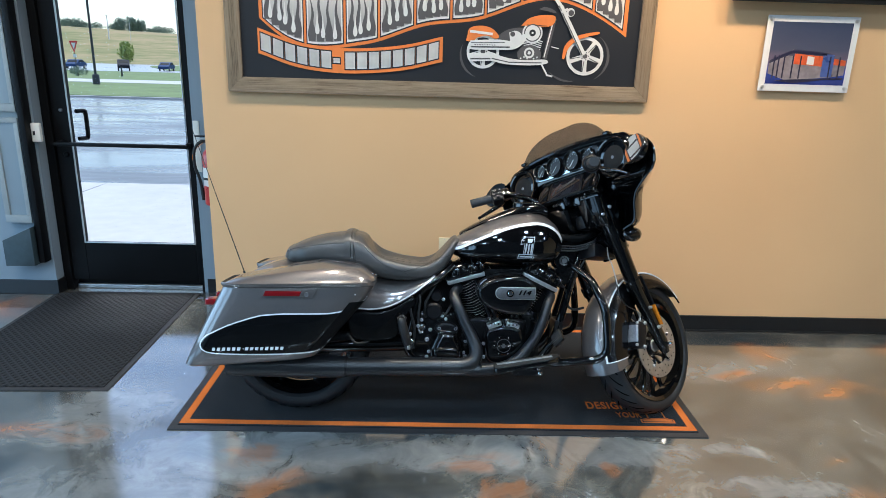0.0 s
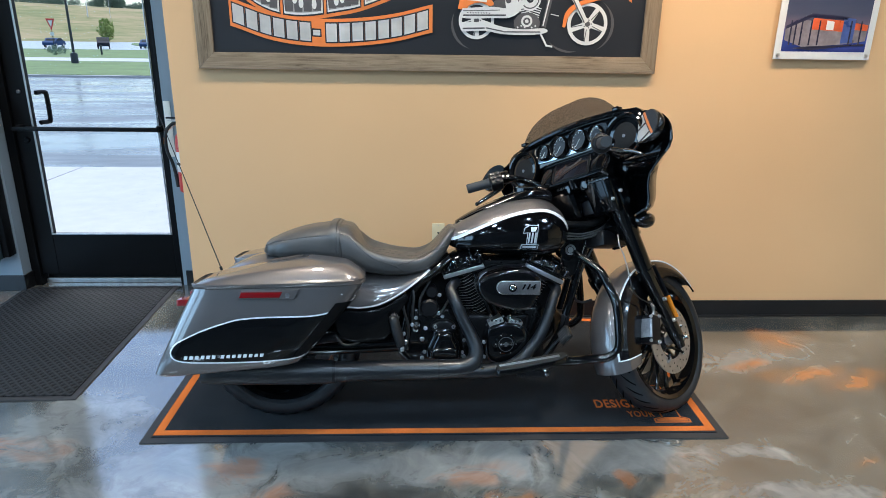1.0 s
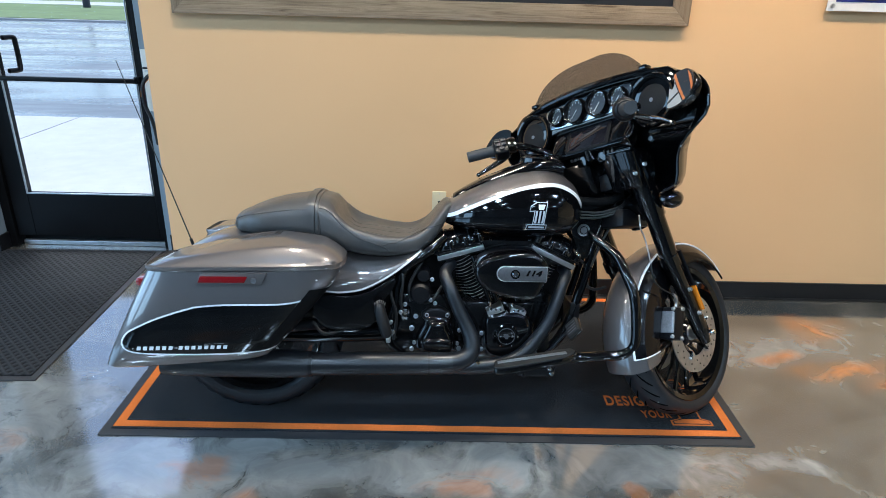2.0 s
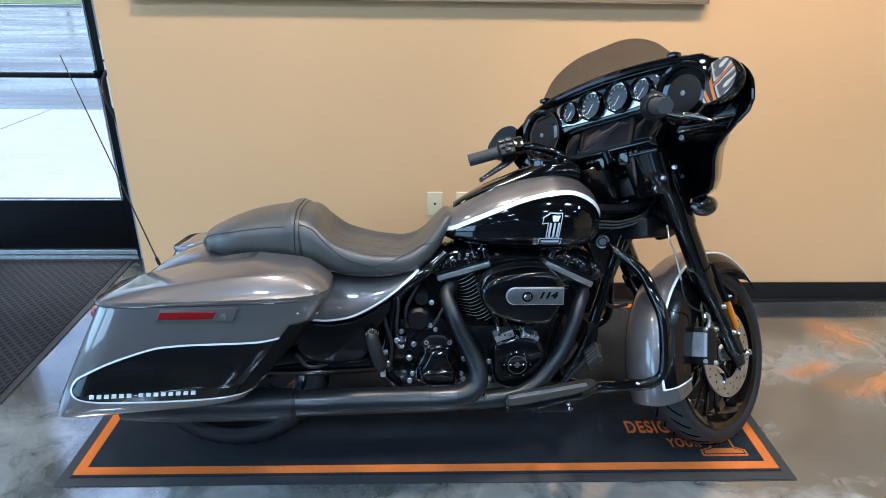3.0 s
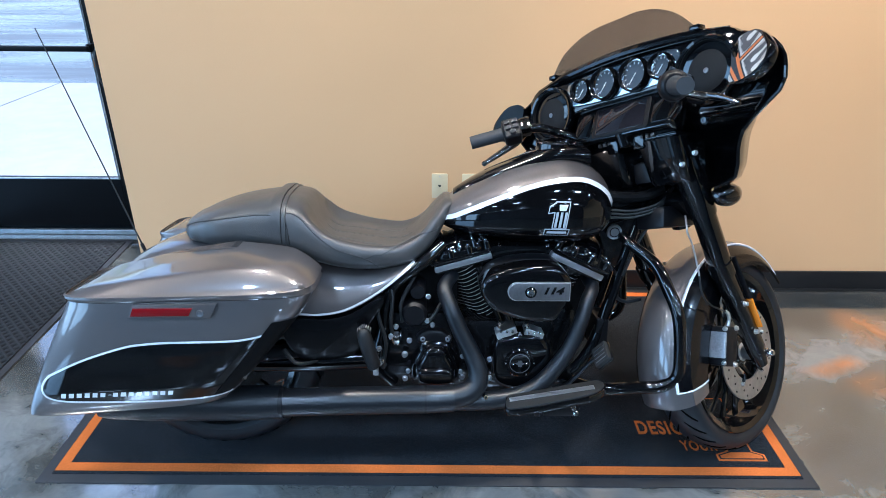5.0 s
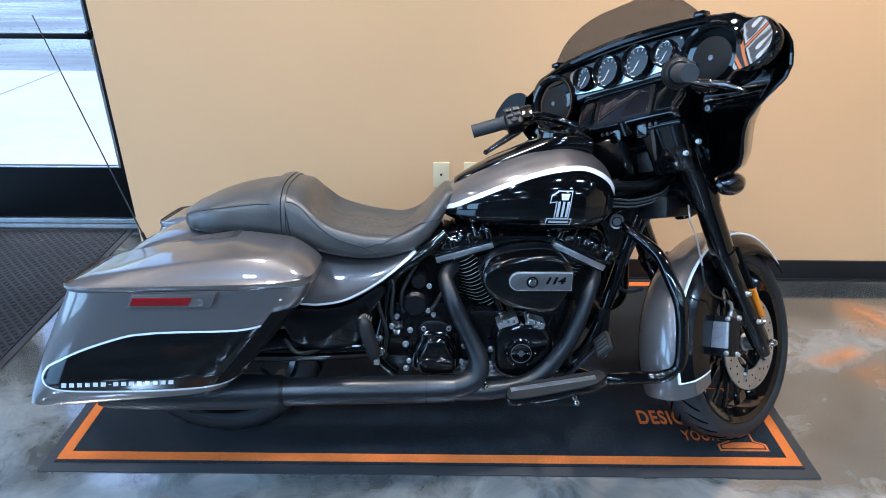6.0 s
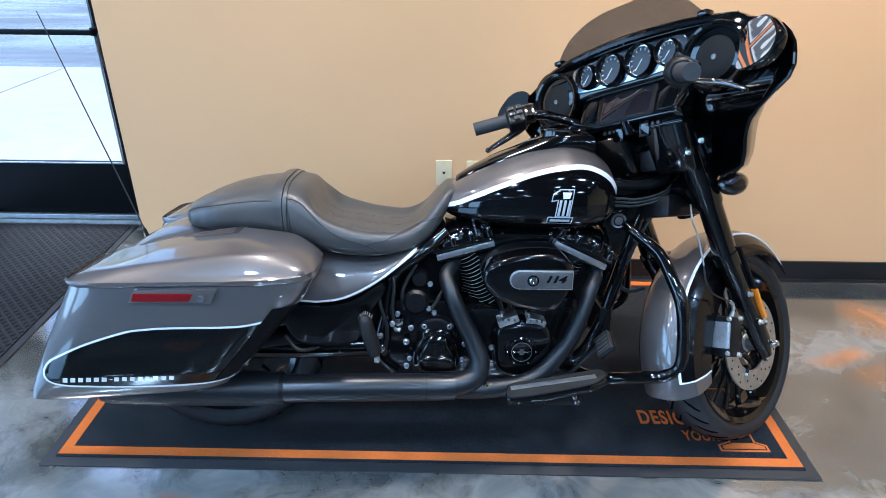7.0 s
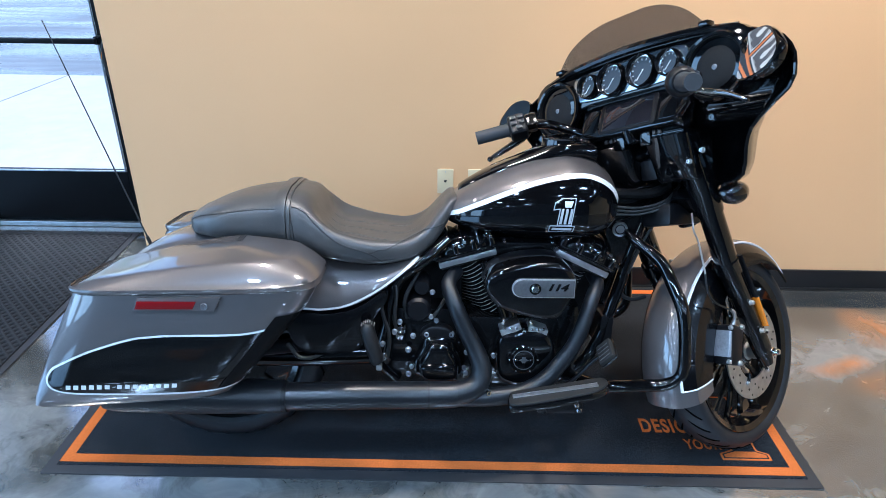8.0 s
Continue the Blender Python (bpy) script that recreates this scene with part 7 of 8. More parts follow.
def fork(side):
    y = side * 0.126
    f = bp("fork", tube([(1.628, y, 0.285), (1.60, y, 0.335), (1.545, y, 0.43), (1.44, y, 0.60)], [0.018, 0.030, 0.030, 0.032], 20, 5), GLOSS_BLACK, label="gloss black telescopic front fork", turned=True)
    bp("fork_tube", tube([(1.45, y, 0.585), (1.325, y, 0.80)], [0.034, 0.034], 18, 1), GLOSS_BLACK, f, turned=True)
    bp("dust_cover", tube([(1.45, y, 0.585), (1.43, y, 0.62)], 0.038, 18, 1), GLOSS_BLACK, f, turned=True)
    bp("upper_cover", tube([(1.345, y, 0.765), (1.31, y, 0.83), (1.235, y, 0.965)], [0.038, 0.043, 0.046], 20, 3), GLOSS_BLACK, f, turned=True)
    bp("fork_reflector", tube([(1.526, y + side * 0.033, 0.502), (1.568, y + side * 0.034, 0.413)], 0.011, 10, 1, flat=0.5), AMBER_LENS, f, "amber fork reflector", turned=True)
    bp("reflector_bracket", tube([(1.455, y + side * 0.030, 0.635), (1.525, y + side * 0.032, 0.505)], 0.010, 8, 1, flat=0.5), SATIN_BLACK, f, turned=True)
    # caliper
    if side < 0:
        cm = Matrix.Translation((1.456, -0.112, 0.367)) @ Matrix.Rotation(radians(12), 4, "Y")
        cb = box(-0.044, 0.016, -0.029, 0.033, -0.060, 0.058, 0.010)
        cb.transform(cm)
        cal = bp("brake_caliper", cb, SATIN_BLACK, f, "black brake caliper with a bright face", turned=True)
        for dz in (-0.052, 0.055):
            bolt(cm @ Vector((0.0, side * 0.029, dz)), 0.007, f, STEEL, (0, side, 0), 0.008, True)
        # bright rounded back of the caliper, bridging the disc
        pl = loft([[(-0.040 - (0.010 * max(0.0, math.cos(a)) ** 0.4 if math.cos(a) > 0 else 0), 0.029 * math.copysign(abs(math.sin(a)) ** 0.35, math.sin(a)) * w + 0.003, z) for a in angles(24)]
                   for z, w in ((-0.037, 0.90), (-0.035, 1.0), (0.038, 1.0), (0.040, 0.90))])
        pl.transform(cm)
        bp("caliper_face", pl, CALIPER_GREY, f, turned=True)
        for dz in (-0.050, 0.050):
            bolt(cm @ Vector((-0.043, side * 0.022, dz)), 0.006, f, STEEL, (-1, 0, 0), 0.008, True)
    for z in (0.49, 0.40):
        bolt((1.515 - (z - 0.46) * 0.55, y + side * 0.03, z), 0.007, f, STEEL, (0, side, 0), 0.012, True)
    bp("axle_cap", lathe([(0, 0.028), (0.007, 0.028), (0.0105, 0.023), (0.0105, 0.009), (0.015, 0.007), (0.015, 0.0), (0.0, 0.0)], 20, Matrix.Translation((1.620, y + side * 0.018, 0.324)) @ pose(0, 0, 0, 180 if side < 0 else 0)), CHROME, f, turned=True)


fork(-1)
fork(1)
bp("hub_end", lathe([(0.0, -0.030), (0.020, -0.030), (0.024, -0.026), (0.024, 0.0), (0.030, 0.004), (0.030, 0.02), (0.0, 0.02)], 24, Matrix.Translation(AX + Vector((0, -0.075, 0)))), STEEL, turned=True)
bp("front_axle", rod(AX + Vector((0, -0.14, -0.004)), AX + Vector((0, 0.14, -0.004)), 0.012), STEEL, turned=True)
for z, x, hw in ((0.810, 1.325, 0.135), (0.945, 1.25, 0.155)):
    t = box(x - 0.035, x + 0.09, -hw, hw, z - 0.020, z + 0.020, 0.014)
    t.transform(Matrix.Translation((x, 0, z)) @ Matrix.Rotation(radians(28), 4, "Y") @ Matrix.Translation((-x, 0, -z)))
    bp("triple_clamp", t, GLOSS_BLACK, label="gloss black fork clamp", turned=True)
bp("brake_hose", tube([(1.262, -0.12, 0.765), (1.245, -0.135, 0.735), (1.250, -0.135, 0.715), (1.271, -0.135, 0.687), (1.291, -0.135, 0.641), (1.309, -0.135, 0.592)], 0.0026, 8, 6), STEEL, turned=True)
bp("brake_hose", tube([(1.309, -0.135, 0.592), (1.316, -0.135, 0.543), (1.346, -0.135, 0.508), (1.41, -0.135, 0.482), (1.432, -0.135, 0.475)], 0.0028, 8, 6), RUBBER_HOSE, turned=True)
bp("hose_fitting", tube([(1.430, -0.135, 0.476), (1.443, -0.135, 0.466), (1.450, -0.132, 0.447), (1.448, -0.128, 0.430)], [0.0045, 0.006, 0.005, 0.007], 10, 4), STEEL, turned=True)
for side in (-1, 1):
    lobe = loft([[(x0 + (x1 - x0) * (0.5 + 0.5 * math.copysign(abs(math.cos(a)) ** 0.45, math.cos(a))), side * (0.096 + hy * math.copysign(abs(math.sin(a)) ** 0.45, math.sin(a))), z) for a in angles(32)]
                 for z, x0, x1, hy in ((0.858, 1.222, 1.33, 0.058), (0.866, 1.212, 1.335, 0.064), (0.93, 1.188, 1.335, 0.070), (0.982, 1.166, 1.325, 0.074), (0.990, 1.176, 1.31, 0.068))])
    bp("fork_shroud", lobe, GLOSS_BLACK, label="gloss black fork shroud below the dials", turned=True)
bp("shroud_shelf", box(1.172, 1.33, -0.165, 0.165, 0.984, 0.996, 0.005), GLOSS_BLACK, turned=True)
bp("steering_cover", box(1.235, 1.33, -0.03, 0.03, 0.87, 0.985, 0.012), SATIN_BLACK, turned=True)
bp("fork_lower_cover", box(1.262, 1.43, -0.05, 0.05, 0.735, 0.80, 0.012), SATIN_BLACK, turned=True)


def front_fender():
    rows, skirt, line, band = [], [[], []], [[], []], [[], []]
    for k in range(41):
        a = radians(42 + 156 * k / 40)
        u = k / 40
        r = 0.352 + 0.030 * u
        ring = []
        for j in range(15):
            v = -1 + 2 * j / 14
            rr = r - 0.050 * abs(v) ** 2.6
            ring.append((AX.x + rr * math.cos(a), 0.092 * math.copysign(abs(v) ** 0.85, v), AX.z + rr * math.sin(a)))
        rows.append(ring)
        depth = 0.012 + 0.085 * max(0, min(1, (u - 0.12) / 0.5)) - 0.02 * max(0, (u - 0.85) / 0.15)
        for n, s in enumerate((-1, 1)):
            r0 = r - 0.048
            skirt[n].append([(AX.x + (r0 - depth * w) * math.cos(a), s * (0.0925 + 0.004 * math.sin(w * 3.14)), AX.z + (r0 - depth * w) * math.sin(a)) for w in (0, 0.33, 0.66, 1)])
            v0 = 0.66 if s < 0 else 0.86
            rl = r - 0.050 * v0 ** 2.6 + 0.002
            line[n].append((AX.x + rl * math.cos(a), s * (0.092 * v0 ** 0.85 + 0.001), AX.z + rl * math.sin(a)))
            band[n].append([(AX.x + (r - 0.050 * v ** 2.6 + 0.0015) * math.cos(a), s * (0.092 * v ** 0.85 + 0.0015), AX.z + (r - 0.050 * v ** 2.6 + 0.0015) * math.sin(a)) for v in (v0, v0 + (1 - v0) * 0.33, v0 + (1 - v0) * 0.66, 1.0)])
    f = loft(rows, closed=False)
    fe = bp("front_fender", f, SILVER, label="metallic grey front fender with a white stripe", turned=True)
    for n, s in enumerate((-1, 1)):
        sk = loft(skirt[n][:39], closed=False)
        bp("fender_skirt", sk, SIDE_BLACK, fe, turned=True)
        bp("black_side_panel", loft(band[n][3:39], closed=False), SIDE_BLACK, fe, turned=True)
        sk = loft(skirt[n][38:], closed=False)
        bp("fender_tip", sk, SILVER, fe, turned=True)
        bp("pinstripe", tube(line[n][:39 if s < 0 else 20], 0.0052, 6, 1, flat=0.8), WHITE_LINE, fe, turned=True)
        bp("pinstripe", tube([line[n][38]] + skirt[n][38], 0.003, 6, 1), WHITE_LINE, fe, turned=True)
        bolt((1.49, s * 0.099, 0.615), 0.008, fe, STEEL, (0, s, 0), 0.012, True)


front_fender()

# fairing shell
fw = smooth_fn([(0.835, 0.210), (0.850, 0.260), (0.875, 0.281), (0.925, 0.299), (0.975, 0.331), (1.008, 0.378), (1.049, 0.440), (1.089, 0.455), (1.135, 0.452), (1.175, 0.418), (1.196, 0.375), (1.211, 0.33), (1.224, 0.275), (1.243, 0.21), (1.252, 0.17)])
fe_ = smooth_fn([(0.835, 1.27), (0.92, 1.24), (1.03, 1.20), (1.15, 1.185), (1.235, 1.19), (1.258, 1.20)])
ff = smooth_fn([(0.835, 1.40), (0.90, 1.48), (1.0, 1.55), (1.10, 1.57), (1.18, 1.53), (1.235, 1.43), (1.258, 1.33)])


def shell_ring(z, inset=0.0):
    W, E, F = fw(z) - inset, fe_(z), ff(z) - inset
    out = []
    for j in range(33):
        v = math.sin(radians(-90 + 180 * j / 32))
        out.append((E + (F - E) * (1 - abs(v) ** 1.7), W * v, z))
    return out


zs = [0.835 + (1.252 - 0.835) * (0.5 - 0.5 * math.cos(math.pi * k / 26)) for k in range(27)]
shell = [shell_ring(z) + shell_ring(z, 0.006)[::-1] for z in zs]
fairing = bp("fairing", loft(shell), GLOSS_BLACK, label="gloss black batwing fairing with instruments", turned=True, angle=50)
# inner panel
deep = smooth_fn([(0.835, 1.335), (0.93, 1.345), (0.985, 1.30), (1.02, 1.235), (1.06, 1.218), (1.258, 1.218)])
inner = []
for z in zs:
    W, E, D = fw(z) - 0.003, fe_(z), deep(z)
    inner.append([(E + (D - E) * f, s * W * w, z) for s, steps in ((-1, ((1, 0), (0.985, 0.25), (0.95, 0.75), (0.88, 1.0), (0.5, 1.0), (0.0, 1.0))), (1, ((0.5, 1.0), (0.88, 1.0), (0.95, 0.75), (0.985, 0.25), (1, 0)))) for w, f in steps])
bp("inner_panel", loft(inner, closed=False), GLOSS_BLACK, fairing, turned=True, angle=60)
RIM = [(fe_(z) + 0.004, -fw(z) + 0.003, z) for z in zs]
bp("edge_trim", tube(RIM + [(x, -y, z) for x, y, z in RIM[::-1]], 0.006, 8, 1), GLOSS_BLACK, fairing, turned=True)


def toward_rider(outline, x, thick, bevel):
    """A panel whose outline is (y, z), its face at x towards the rider."""
    b = plate([(-y, z) for y, z in outline][::-1], thick, None, bevel)
    b.transform(Matrix.Translation((x, 0, 0)) @ Matrix.Rotation(radians(-90), 4, "Z"))
    return b


DASH = Matrix.Translation((1.165, 0, 1.13)) @ Matrix.Rotation(radians(4), 4, "Y") @ Matrix.Translation((-1.165, 0, -1.13))


LEAN = Matrix.Translation((1.165, 0, 1.06)) @ Matrix.Rotation(radians(22), 4, "Y") @ Matrix.Translation((-1.165, 0, -1.06))


def leaning(b):
    b.transform(LEAN)
    return b


def tilted(b):
    b.transform(DASH)
    return b


pod = closed_line([(-0.365, 1.135), (-0.372, 1.185), (-0.335, 1.226), (-0.26, 1.236), (-0.12, 1.240), (0.0, 1.243), (0.12, 1.240), (0.26, 1.236), (0.335, 1.226), (0.372, 1.185), (0.365, 1.125), (0.31, 1.050), (0.20, 1.105), (0.0, 1.112), (-0.20, 1.105), (-0.31, 1.050)], 3)
bp("instrument_pod", tilted(toward_rider(pod, 1.165, 0.06, 0.014)), GLOSS_BLACK, fairing, turned=True)
CLUSTER = mat("polished_gauge_panel", (0.34, 0.38, 0.43), 0.10, 0.95, coat=0.8)
cl = closed_line([(-0.195, 1.14), (-0.20, 1.19), (-0.17, 1.215), (0.0, 1.222), (0.17, 1.215), (0.20, 1.19), (0.195, 1.14), (0.12, 1.128), (0.0, 1.126), (-0.12, 1.128)], 3)
bp("gauge_panel", tilted(toward_rider(cl, 1.1605, 0.02, 0.004)), CLUSTER, fairing, turned=True)
DIAL = worn("dark_dial_face", (0.03, 0.03, 0.033), 0.3, vary=0.15)
AX_REAR = Matrix.Rotation(radians(90), 4, "Z")
for y, r in ((0.132, 0.031), (0.044, 0.042), (-0.060, 0.042), (-0.147, 0.031)):
    m = DASH @ Matrix.Translation((1.158, y, 1.172)) @ AX_REAR
    g = bp("gauge", lathe([(r + 0.007, 0.0), (r + 0.005, 0.020), (r + 0.003, 0.023), (r + 0.0015, 0.022), (r - 0.002, 0.003), (0, 0.003)], 32, m), GLOSS_BLACK, fairing, "round dial in a bright bezel", turned=True)
    bp("bezel", lathe([(r - 0.0015, 0.0045), (r - 0.0005, 0.0085), (r - 0.0022, 0.0085), (r - 0.0042, 0.0045)], 32, m, closed_profile=True), CHROME, fairing, turned=True)
    bp("dial", lathe([(0, 0.0038), (r - 0.003, 0.0038), (r - 0.003, 0.003), (0, 0.003)], 28, m), DIAL, fairing, turned=True)
    for k in range(11):
        a = radians(-220 + 26 * k)
        mk = box(-0.0011, 0.0011, 0.0038, 0.0046, r * 0.70, r * 0.86)
        mk.transform(m @ Matrix.Rotation(a + 1.57, 4, "Y"))
        bp("dial_mark", mk, SIGN_PALE, fairing, smooth=False, turned=True)
    nb = box(-0.0012, 0.0012, 0.0046, 0.0056, -0.006, r * 0.72)
    nb.transform(m @ Matrix.Rotation(radians(140), 4, "Y"))
    bp("needle", nb, SIGN_PALE, fairing, smooth=False, turned=True)
for y in (-0.272, 0.272):
    m = DASH @ Matrix.Translation((1.165, y, 1.128)) @ AX_REAR @ Matrix.Scale(1.08, 4)
    bp("speaker_ring", lathe([(0.084, -0.01), (0.084, 0.008), (0.080, 0.012), (0.074, 0.010), (0.070, -0.004), (0.070, -0.01)], 40, m, closed_profile=True), GLOSS_BLACK, fairing, turned=True)
    bp("speaker_cup", lathe([(0.0, -0.006), (0.068, -0.004), (0.0705, 0.0085), (0.073, 0.0085), (0.073, -0.009), (0.0, -0.009)], 40, m), FIN_BLACK, fairing, turned=True)
    bp("speaker_grille", lathe([(0.0, 0.004), (0.030, 0.003), (0.050, 0.0), (0.059, -0.004), (0.059, -0.008), (0, -0.008)], 40, m), GRILLE_BLACK, fairing, "black speaker grille", turned=True)
    bp("speaker_mark", lathe([(0.0, 0.0068), (0.005, 0.0066), (0.0065, 0.006), (0.0065, 0.004), (0, 0.004)], 16, m), INSERT, fairing, turned=True)
# touch screen
bp("screen_housing", leaning(toward_rider(rounded(-0.175, 0.175, 1.005, 1.118, 0.02), 1.158, 0.06, 0.010)), GLOSS_BLACK, fairing, turned=True)
bp("screen_bezel", leaning(toward_rider(rounded(-0.098, 0.098, 1.012, 1.108, 0.010), 1.155, 0.008, 0.002)), SATIN_BLACK, fairing, turned=True)
bp("touch_screen", leaning(toward_rider(rounded(-0.085, 0.085, 1.020, 1.100, 0.004), 1.1535, 0.004, 0.0008)), mat("dark_screen_glass", (0.012, 0.010, 0.012), 0.04, coat=1.0), fairing, "dark glossy touch screen", turned=True)
for y in (-0.136, 0.136):
    bp("glove_door", leaning(toward_rider(rounded(y - 0.028, y + 0.028, 1.02, 1.10, 0.006), 1.1555, 0.006, 0.002)), GLOSS_BLACK, fairing, turned=True)
    for k in range(3):
        y0 = y * 0.55 - 0.024 + 0.018 * k
        sl = box(1.165, 1.190, y0, y0 + 0.010, 0.992, 1.0015, 0.002)
        bp("vent_slot", sl, VENT, fairing, turned=True)
# visor edge over the dials
bp("dash_brow", tube([(1.185, -0.33, 1.218), (1.165, -0.20, 1.234), (1.155, 0.0, 1.242), (1.165, 0.20, 1.234), (1.185, 0.33, 1.218)], [0.010, 0.013, 0.014, 0.013, 0.010], 10, 6), GLOSS_BLACK, fairing, turned=True)
# windscreen
SMOKE = mat("smoked_acrylic", (0.155, 0.18, 0.26), 0.02)
sp_ = SMOKE.node_tree.nodes["Principled BSDF"]
sp_.inputs["Transmission Weight"].default_value, sp_.inputs["IOR"].default_value = 1.0, 1.06
ws = []
top_z = smooth_fn([(0.0, 1.352), (0.08, 1.348), (0.15, 1.328), (0.21, 1.292), (0.252, 1.248)])
for j in range(33):
    y = -0.252 + 0.504 * j / 32
    zt = top_z(abs(y))
    x_base = 1.245 - 1.15 * y * y
    ws.append([(x_base - (1.23 + (zt - 1.23) * k / 8 - 1.23) * 0.55, y, 1.228 + (zt - 1.228) * k / 8) for k in range(9)])
wb = loft(ws, closed=False)
bmesh.ops.solidify(wb, geom=wb.faces[:], thickness=0.004)
scr = bp("windscreen", wb, SMOKE, fairing, "low smoked windscreen", turned=True)
scr.visible_shadow = False
for y in (-0.250, 0.250):
    bp("screen_clip", box(1.155, 1.190, y - 0.014, y + 0.014, 1.238, 1.252, 0.004), GLOSS_BLACK, fairing, turned=True)
# mirrors on the fairing wings
for s in (-1, 1):
    mo = closed_line([(0.049, -0.063), (0.047, -0.025), (0.051, 0.040), (0.030, 0.066), (-0.008, 0.069), (-0.039, 0.054), (-0.065, 0.019), (-0.076, -0.010), (-0.070, -0.040), (-0.050, -0.060), (-0.015, -0.072), (0.023, -0.074)][::-1], 3)
    ml = [(-y * s, z) for y, z in (mo if s < 0 else mo[::-1])]
    aim = Vector((-1, 0, 0)).rotation_difference(Vector((-0.91, -s * 0.26, 0.32))).to_matrix().to_4x4()
    at = Matrix.Translation((1.146, -0.383, 1.135) if s < 0 else (1.138, 0.435, 1.140)) @ aim @ Matrix.Scale(0.86, 4)
    hs = toward_rider([(y * 1.10 + s * 0.004, z * 1.08) for y, z in ml], 0.0, 0.032, 0.010)
    hs.transform(at)
    mr = bp("mirror", hs, GLOSS_BLACK, fairing, "gloss black mirror housing", turned=True)
    bp("mirror_stem", tube([at @ Vector((0.02, 0, 0)), Vector((1.21, s * 0.345, 1.13))], 0.022, 10, 1), GLOSS_BLACK, fairing, turned=True)
    gl = toward_rider([(y * 1.0, z * 1.0) for y, z in ml], -0.0015, 0.003, 0.0)
    gl.transform(at)
    bp("mirror_glass", gl, MIRROR, fairing, smooth=False, turned=True)
# lower legs of the inner fairing, screws
for s in (-1, 1):
    bolt((1.20, s * 0.20, 0.93), 0.006, fairing, STEEL, (-1, 0, 0), 0.010, True)
    bolt((1.20, s * 0.16, 0.905), 0.006, fairing, STEEL, (-1, 0, 0), 0.010, True)
    bolt((1.20, s * 0.235, 1.01), 0.009, fairing, GLOSS_BLACK, (-1, 0, 0), 0.008, True)
bp("headlight", lathe([(0, 0.03), (0.06, 0.025), (0.088, 0.008), (0.092, -0.02), (0, -0.02)], 32, Matrix.Translation((1.53, 0, 1.04)) @ Matrix.Rotation(radians(-90), 4, "Z")), CHROME, fairing, "round headlight", turned=True)


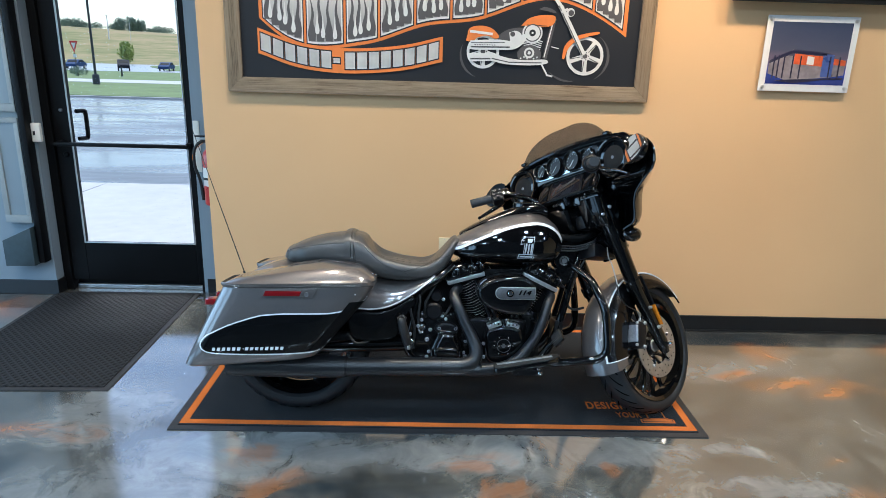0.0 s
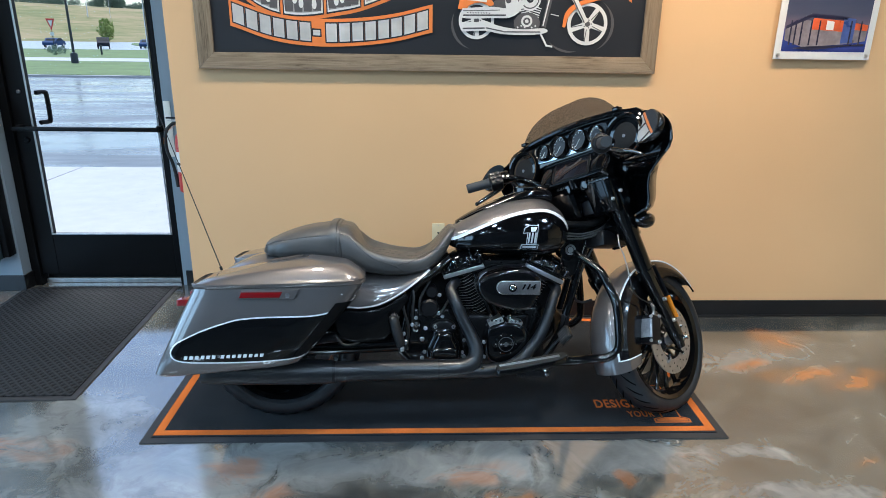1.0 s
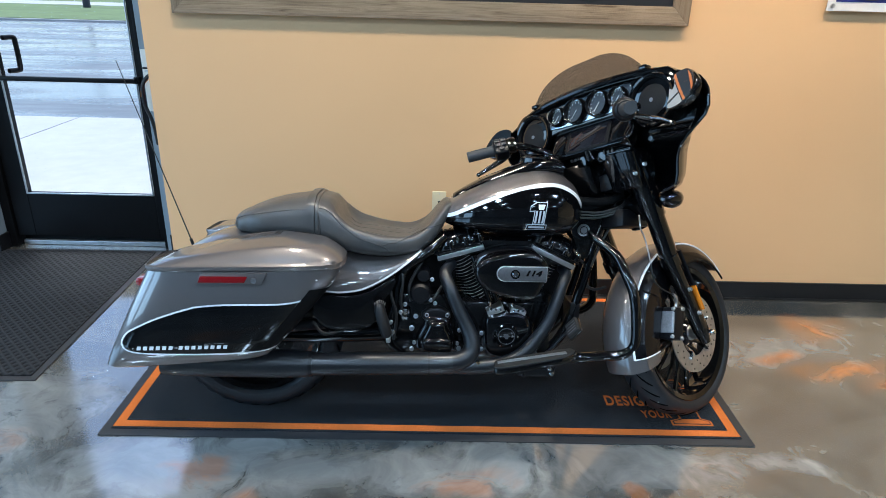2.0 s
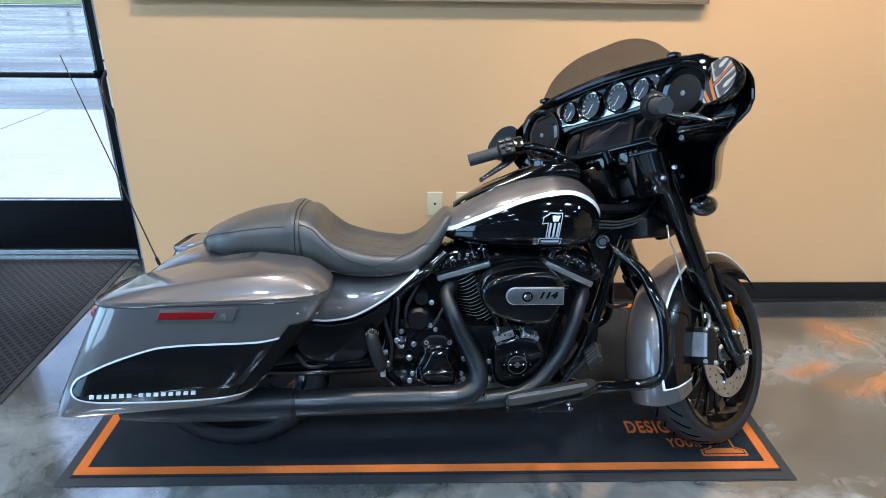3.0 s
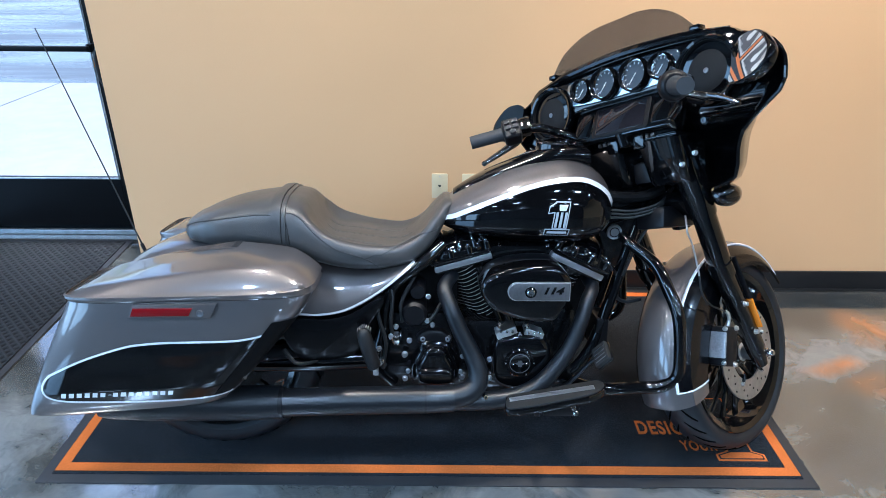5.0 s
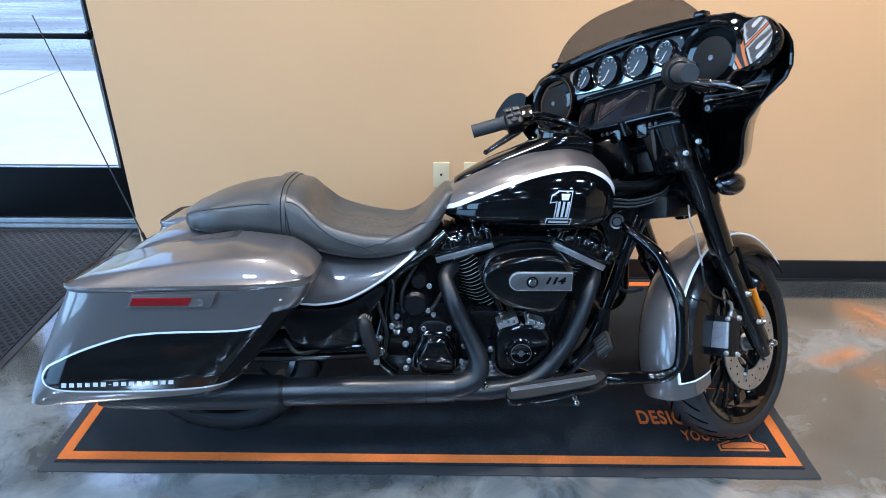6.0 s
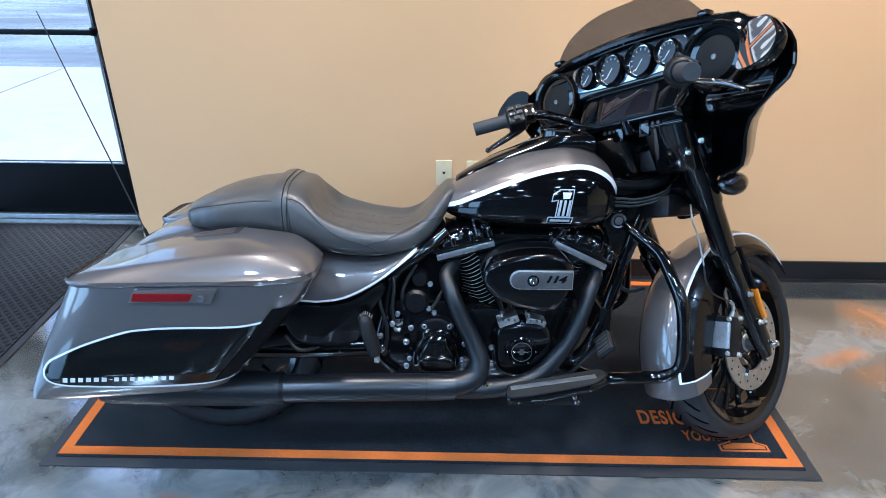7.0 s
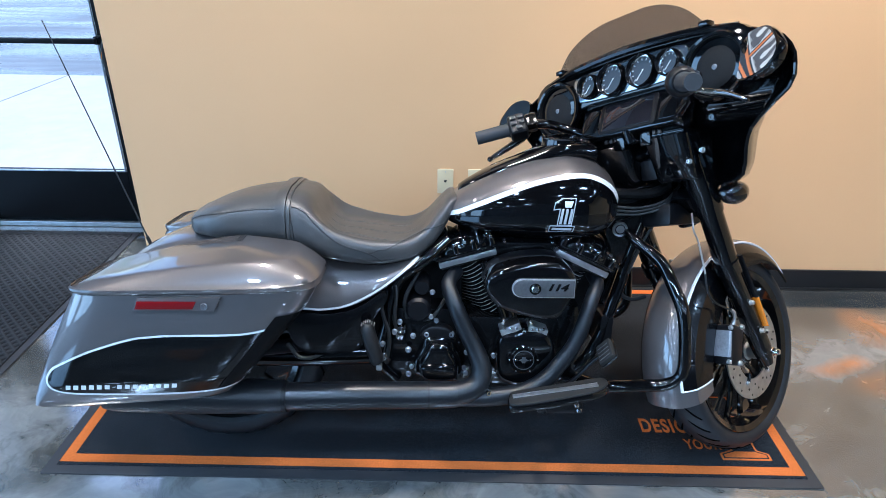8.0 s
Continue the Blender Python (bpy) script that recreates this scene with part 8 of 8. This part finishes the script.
# handlebar, grips, switches and levers
hb = bp("handlebar", tube([(0.98, -0.295, 1.07), (1.06, -0.245, 1.078), (1.13, -0.215, 1.06), (1.175, -0.13, 1.015), (1.19, -0.06, 0.995), (1.19, 0.06, 0.995), (1.175, 0.13, 1.015), (1.13, 0.215, 1.06), (1.06, 0.245, 1.078), (0.98, 0.295, 1.07)], 0.0145, 12, 6), GLOSS_BLACK, label="gloss black handlebar", turned=True)
SWITCH_GREY = worn("dark_grey_switch_plastic", (0.022, 0.024, 0.028), 0.3, scale=90)
GRIP = worn("grip_rubber", (0.03, 0.03, 0.031), 0.6, scale=60)
for s in (-1, 1):
    gi, ge = Vector((0.972, s * 0.304, 1.066)), (Vector((0.893, -0.377, 1.041)) if s < 0 else Vector((0.895, 0.368, 1.048)))
    bp("grip", tube([gi, gi + (ge - gi) * 0.08, ge - (ge - gi) * 0.04, ge], [0.023, 0.0205, 0.0205, 0.0195], 20, 1), GRIP, hb, "dark rubber grip", turned=True)
    d = (ge - gi).normalized()
    hm = Matrix.Translation(gi - d * 0.026) @ Vector((1, 0, 0)).rotation_difference(d).to_matrix().to_4x4()
    h = box(-0.030, 0.024, -0.027, 0.027, -0.036, 0.036, 0.012, 3) if s > 0 else lathe([(0.0, -0.034), (0.026, -0.034), (0.035, -0.026), (0.038, -0.004), (0.036, 0.014), (0.031, 0.021), (0.027, 0.024), (0.0, 0.024)], 28, pose(0, 0, 0, 0, 0, -90))
    h.transform(hm)
    swh = bp("switch_housing", h, SATIN_BLACK, hb, turned=True)
    for k, (a, b) in enumerate(((-0.016, 0.016), (0.008, 0.016), (-0.016, -0.004), (0.008, -0.004), (-0.004, -0.022))):
        bt = box(a - 0.009, a + 0.009, 0.026 if s > 0 else -0.036, 0.036 if s > 0 else -0.026, b - 0.007, b + 0.007, 0.003)
        bt.transform(hm if s > 0 else hm @ Matrix.Rotation(radians(-90), 4, "X"))
        bp("switch", bt, SWITCH_GREY, hb, turned=True)
    c = box(-0.060, -0.024, -0.024, 0.024, -0.022, 0.024, 0.009)
    c.transform(hm @ Matrix.Translation((-0.004, 0, 0.004)))
    bp("lever_perch", c, BLACK_CHROME, hb, turned=True)
    lv = [Vector((1.085, -0.300, 1.052)), Vector((1.095, -0.335, 1.040)), Vector((1.096, -0.368, 1.024)), Vector((1.098, -0.380, 1.017))] if s < 0 else [Vector((1.03, 0.305, 1.045)), Vector((1.005, 0.34, 1.022)), Vector((0.965, 0.37, 0.995)), Vector((0.950, 0.376, 0.986))]
    bp("lever", tube([gi - d * 0.05 + Vector((0.02, s * 0.0, -0.012)), *lv], [0.012, 0.016, 0.015, 0.011, 0.010] if s < 0 else [0.012, 0.012, 0.010, 0.0075, 0.006], 12, 6, flat=0.6 if s < 0 else 1.1), BLACK_CHROME, hb, "dark polished control lever", turned=True)
    bp("lever_ball", lathe([(0, -0.009), (0.006, -0.007), (0.009, 0), (0.006, 0.007), (0, 0.009)], 14, Matrix.Translation(lv[-1])), GLOSS_BLACK, hb, turned=True)
    bp("riser_clamp", box(1.165, 1.215, s * 0.045 - 0.02, s * 0.045 + 0.02, 0.965, 1.02, 0.008), GLOSS_BLACK, hb, turned=True)
bp("reservoir", box(1.045, 1.085, -0.285, -0.235, 1.085, 1.105, 0.006), GLOSS_BLACK, hb, turned=True)
bp("ignition_knob", tube([(1.165, 0.0, 0.985), (1.150, 0.0, 1.020)], [0.020, 0.016], 16, 1), GLOSS_BLACK, label="black ignition knob", turned=True)

# front turn signals
for s in (-1, 1):
    m = Matrix.Translation((1.335, s * 0.20, 0.815)) @ Matrix.Rotation(radians(-90), 4, "Z")
    ts = bp("turn_signal", lathe([(0.0, 0.052), (0.020, 0.047), (0.031, 0.030), (0.034, 0.008), (0.031, -0.018), (0.022, -0.038), (0.010, -0.052), (0.0, -0.054)], 28, m), GLOSS_BLACK, label="black bullet turn signal", turned=True)
    bp("signal_stem", rod((1.315, s * 0.185, 0.81), (1.335, s * 0.12, 0.80), 0.010), GLOSS_BLACK, ts, turned=True)
    bolt((1.335, s * 0.145, 0.765), 0.009, ts, CHROME, (0.4, s, 0), 0.014, True)

bp("antenna", tube([(-0.345, 0.20, 0.60), (-0.60, 0.205, 1.305)], [0.0026, 0.0016], 6, 1), RUBBER_HOSE, label="thin black whip antenna")
bp("antenna_base", rod((-0.34, 0.20, 0.585), (-0.350, 0.20, 0.612), 0.006), SATIN_BLACK)
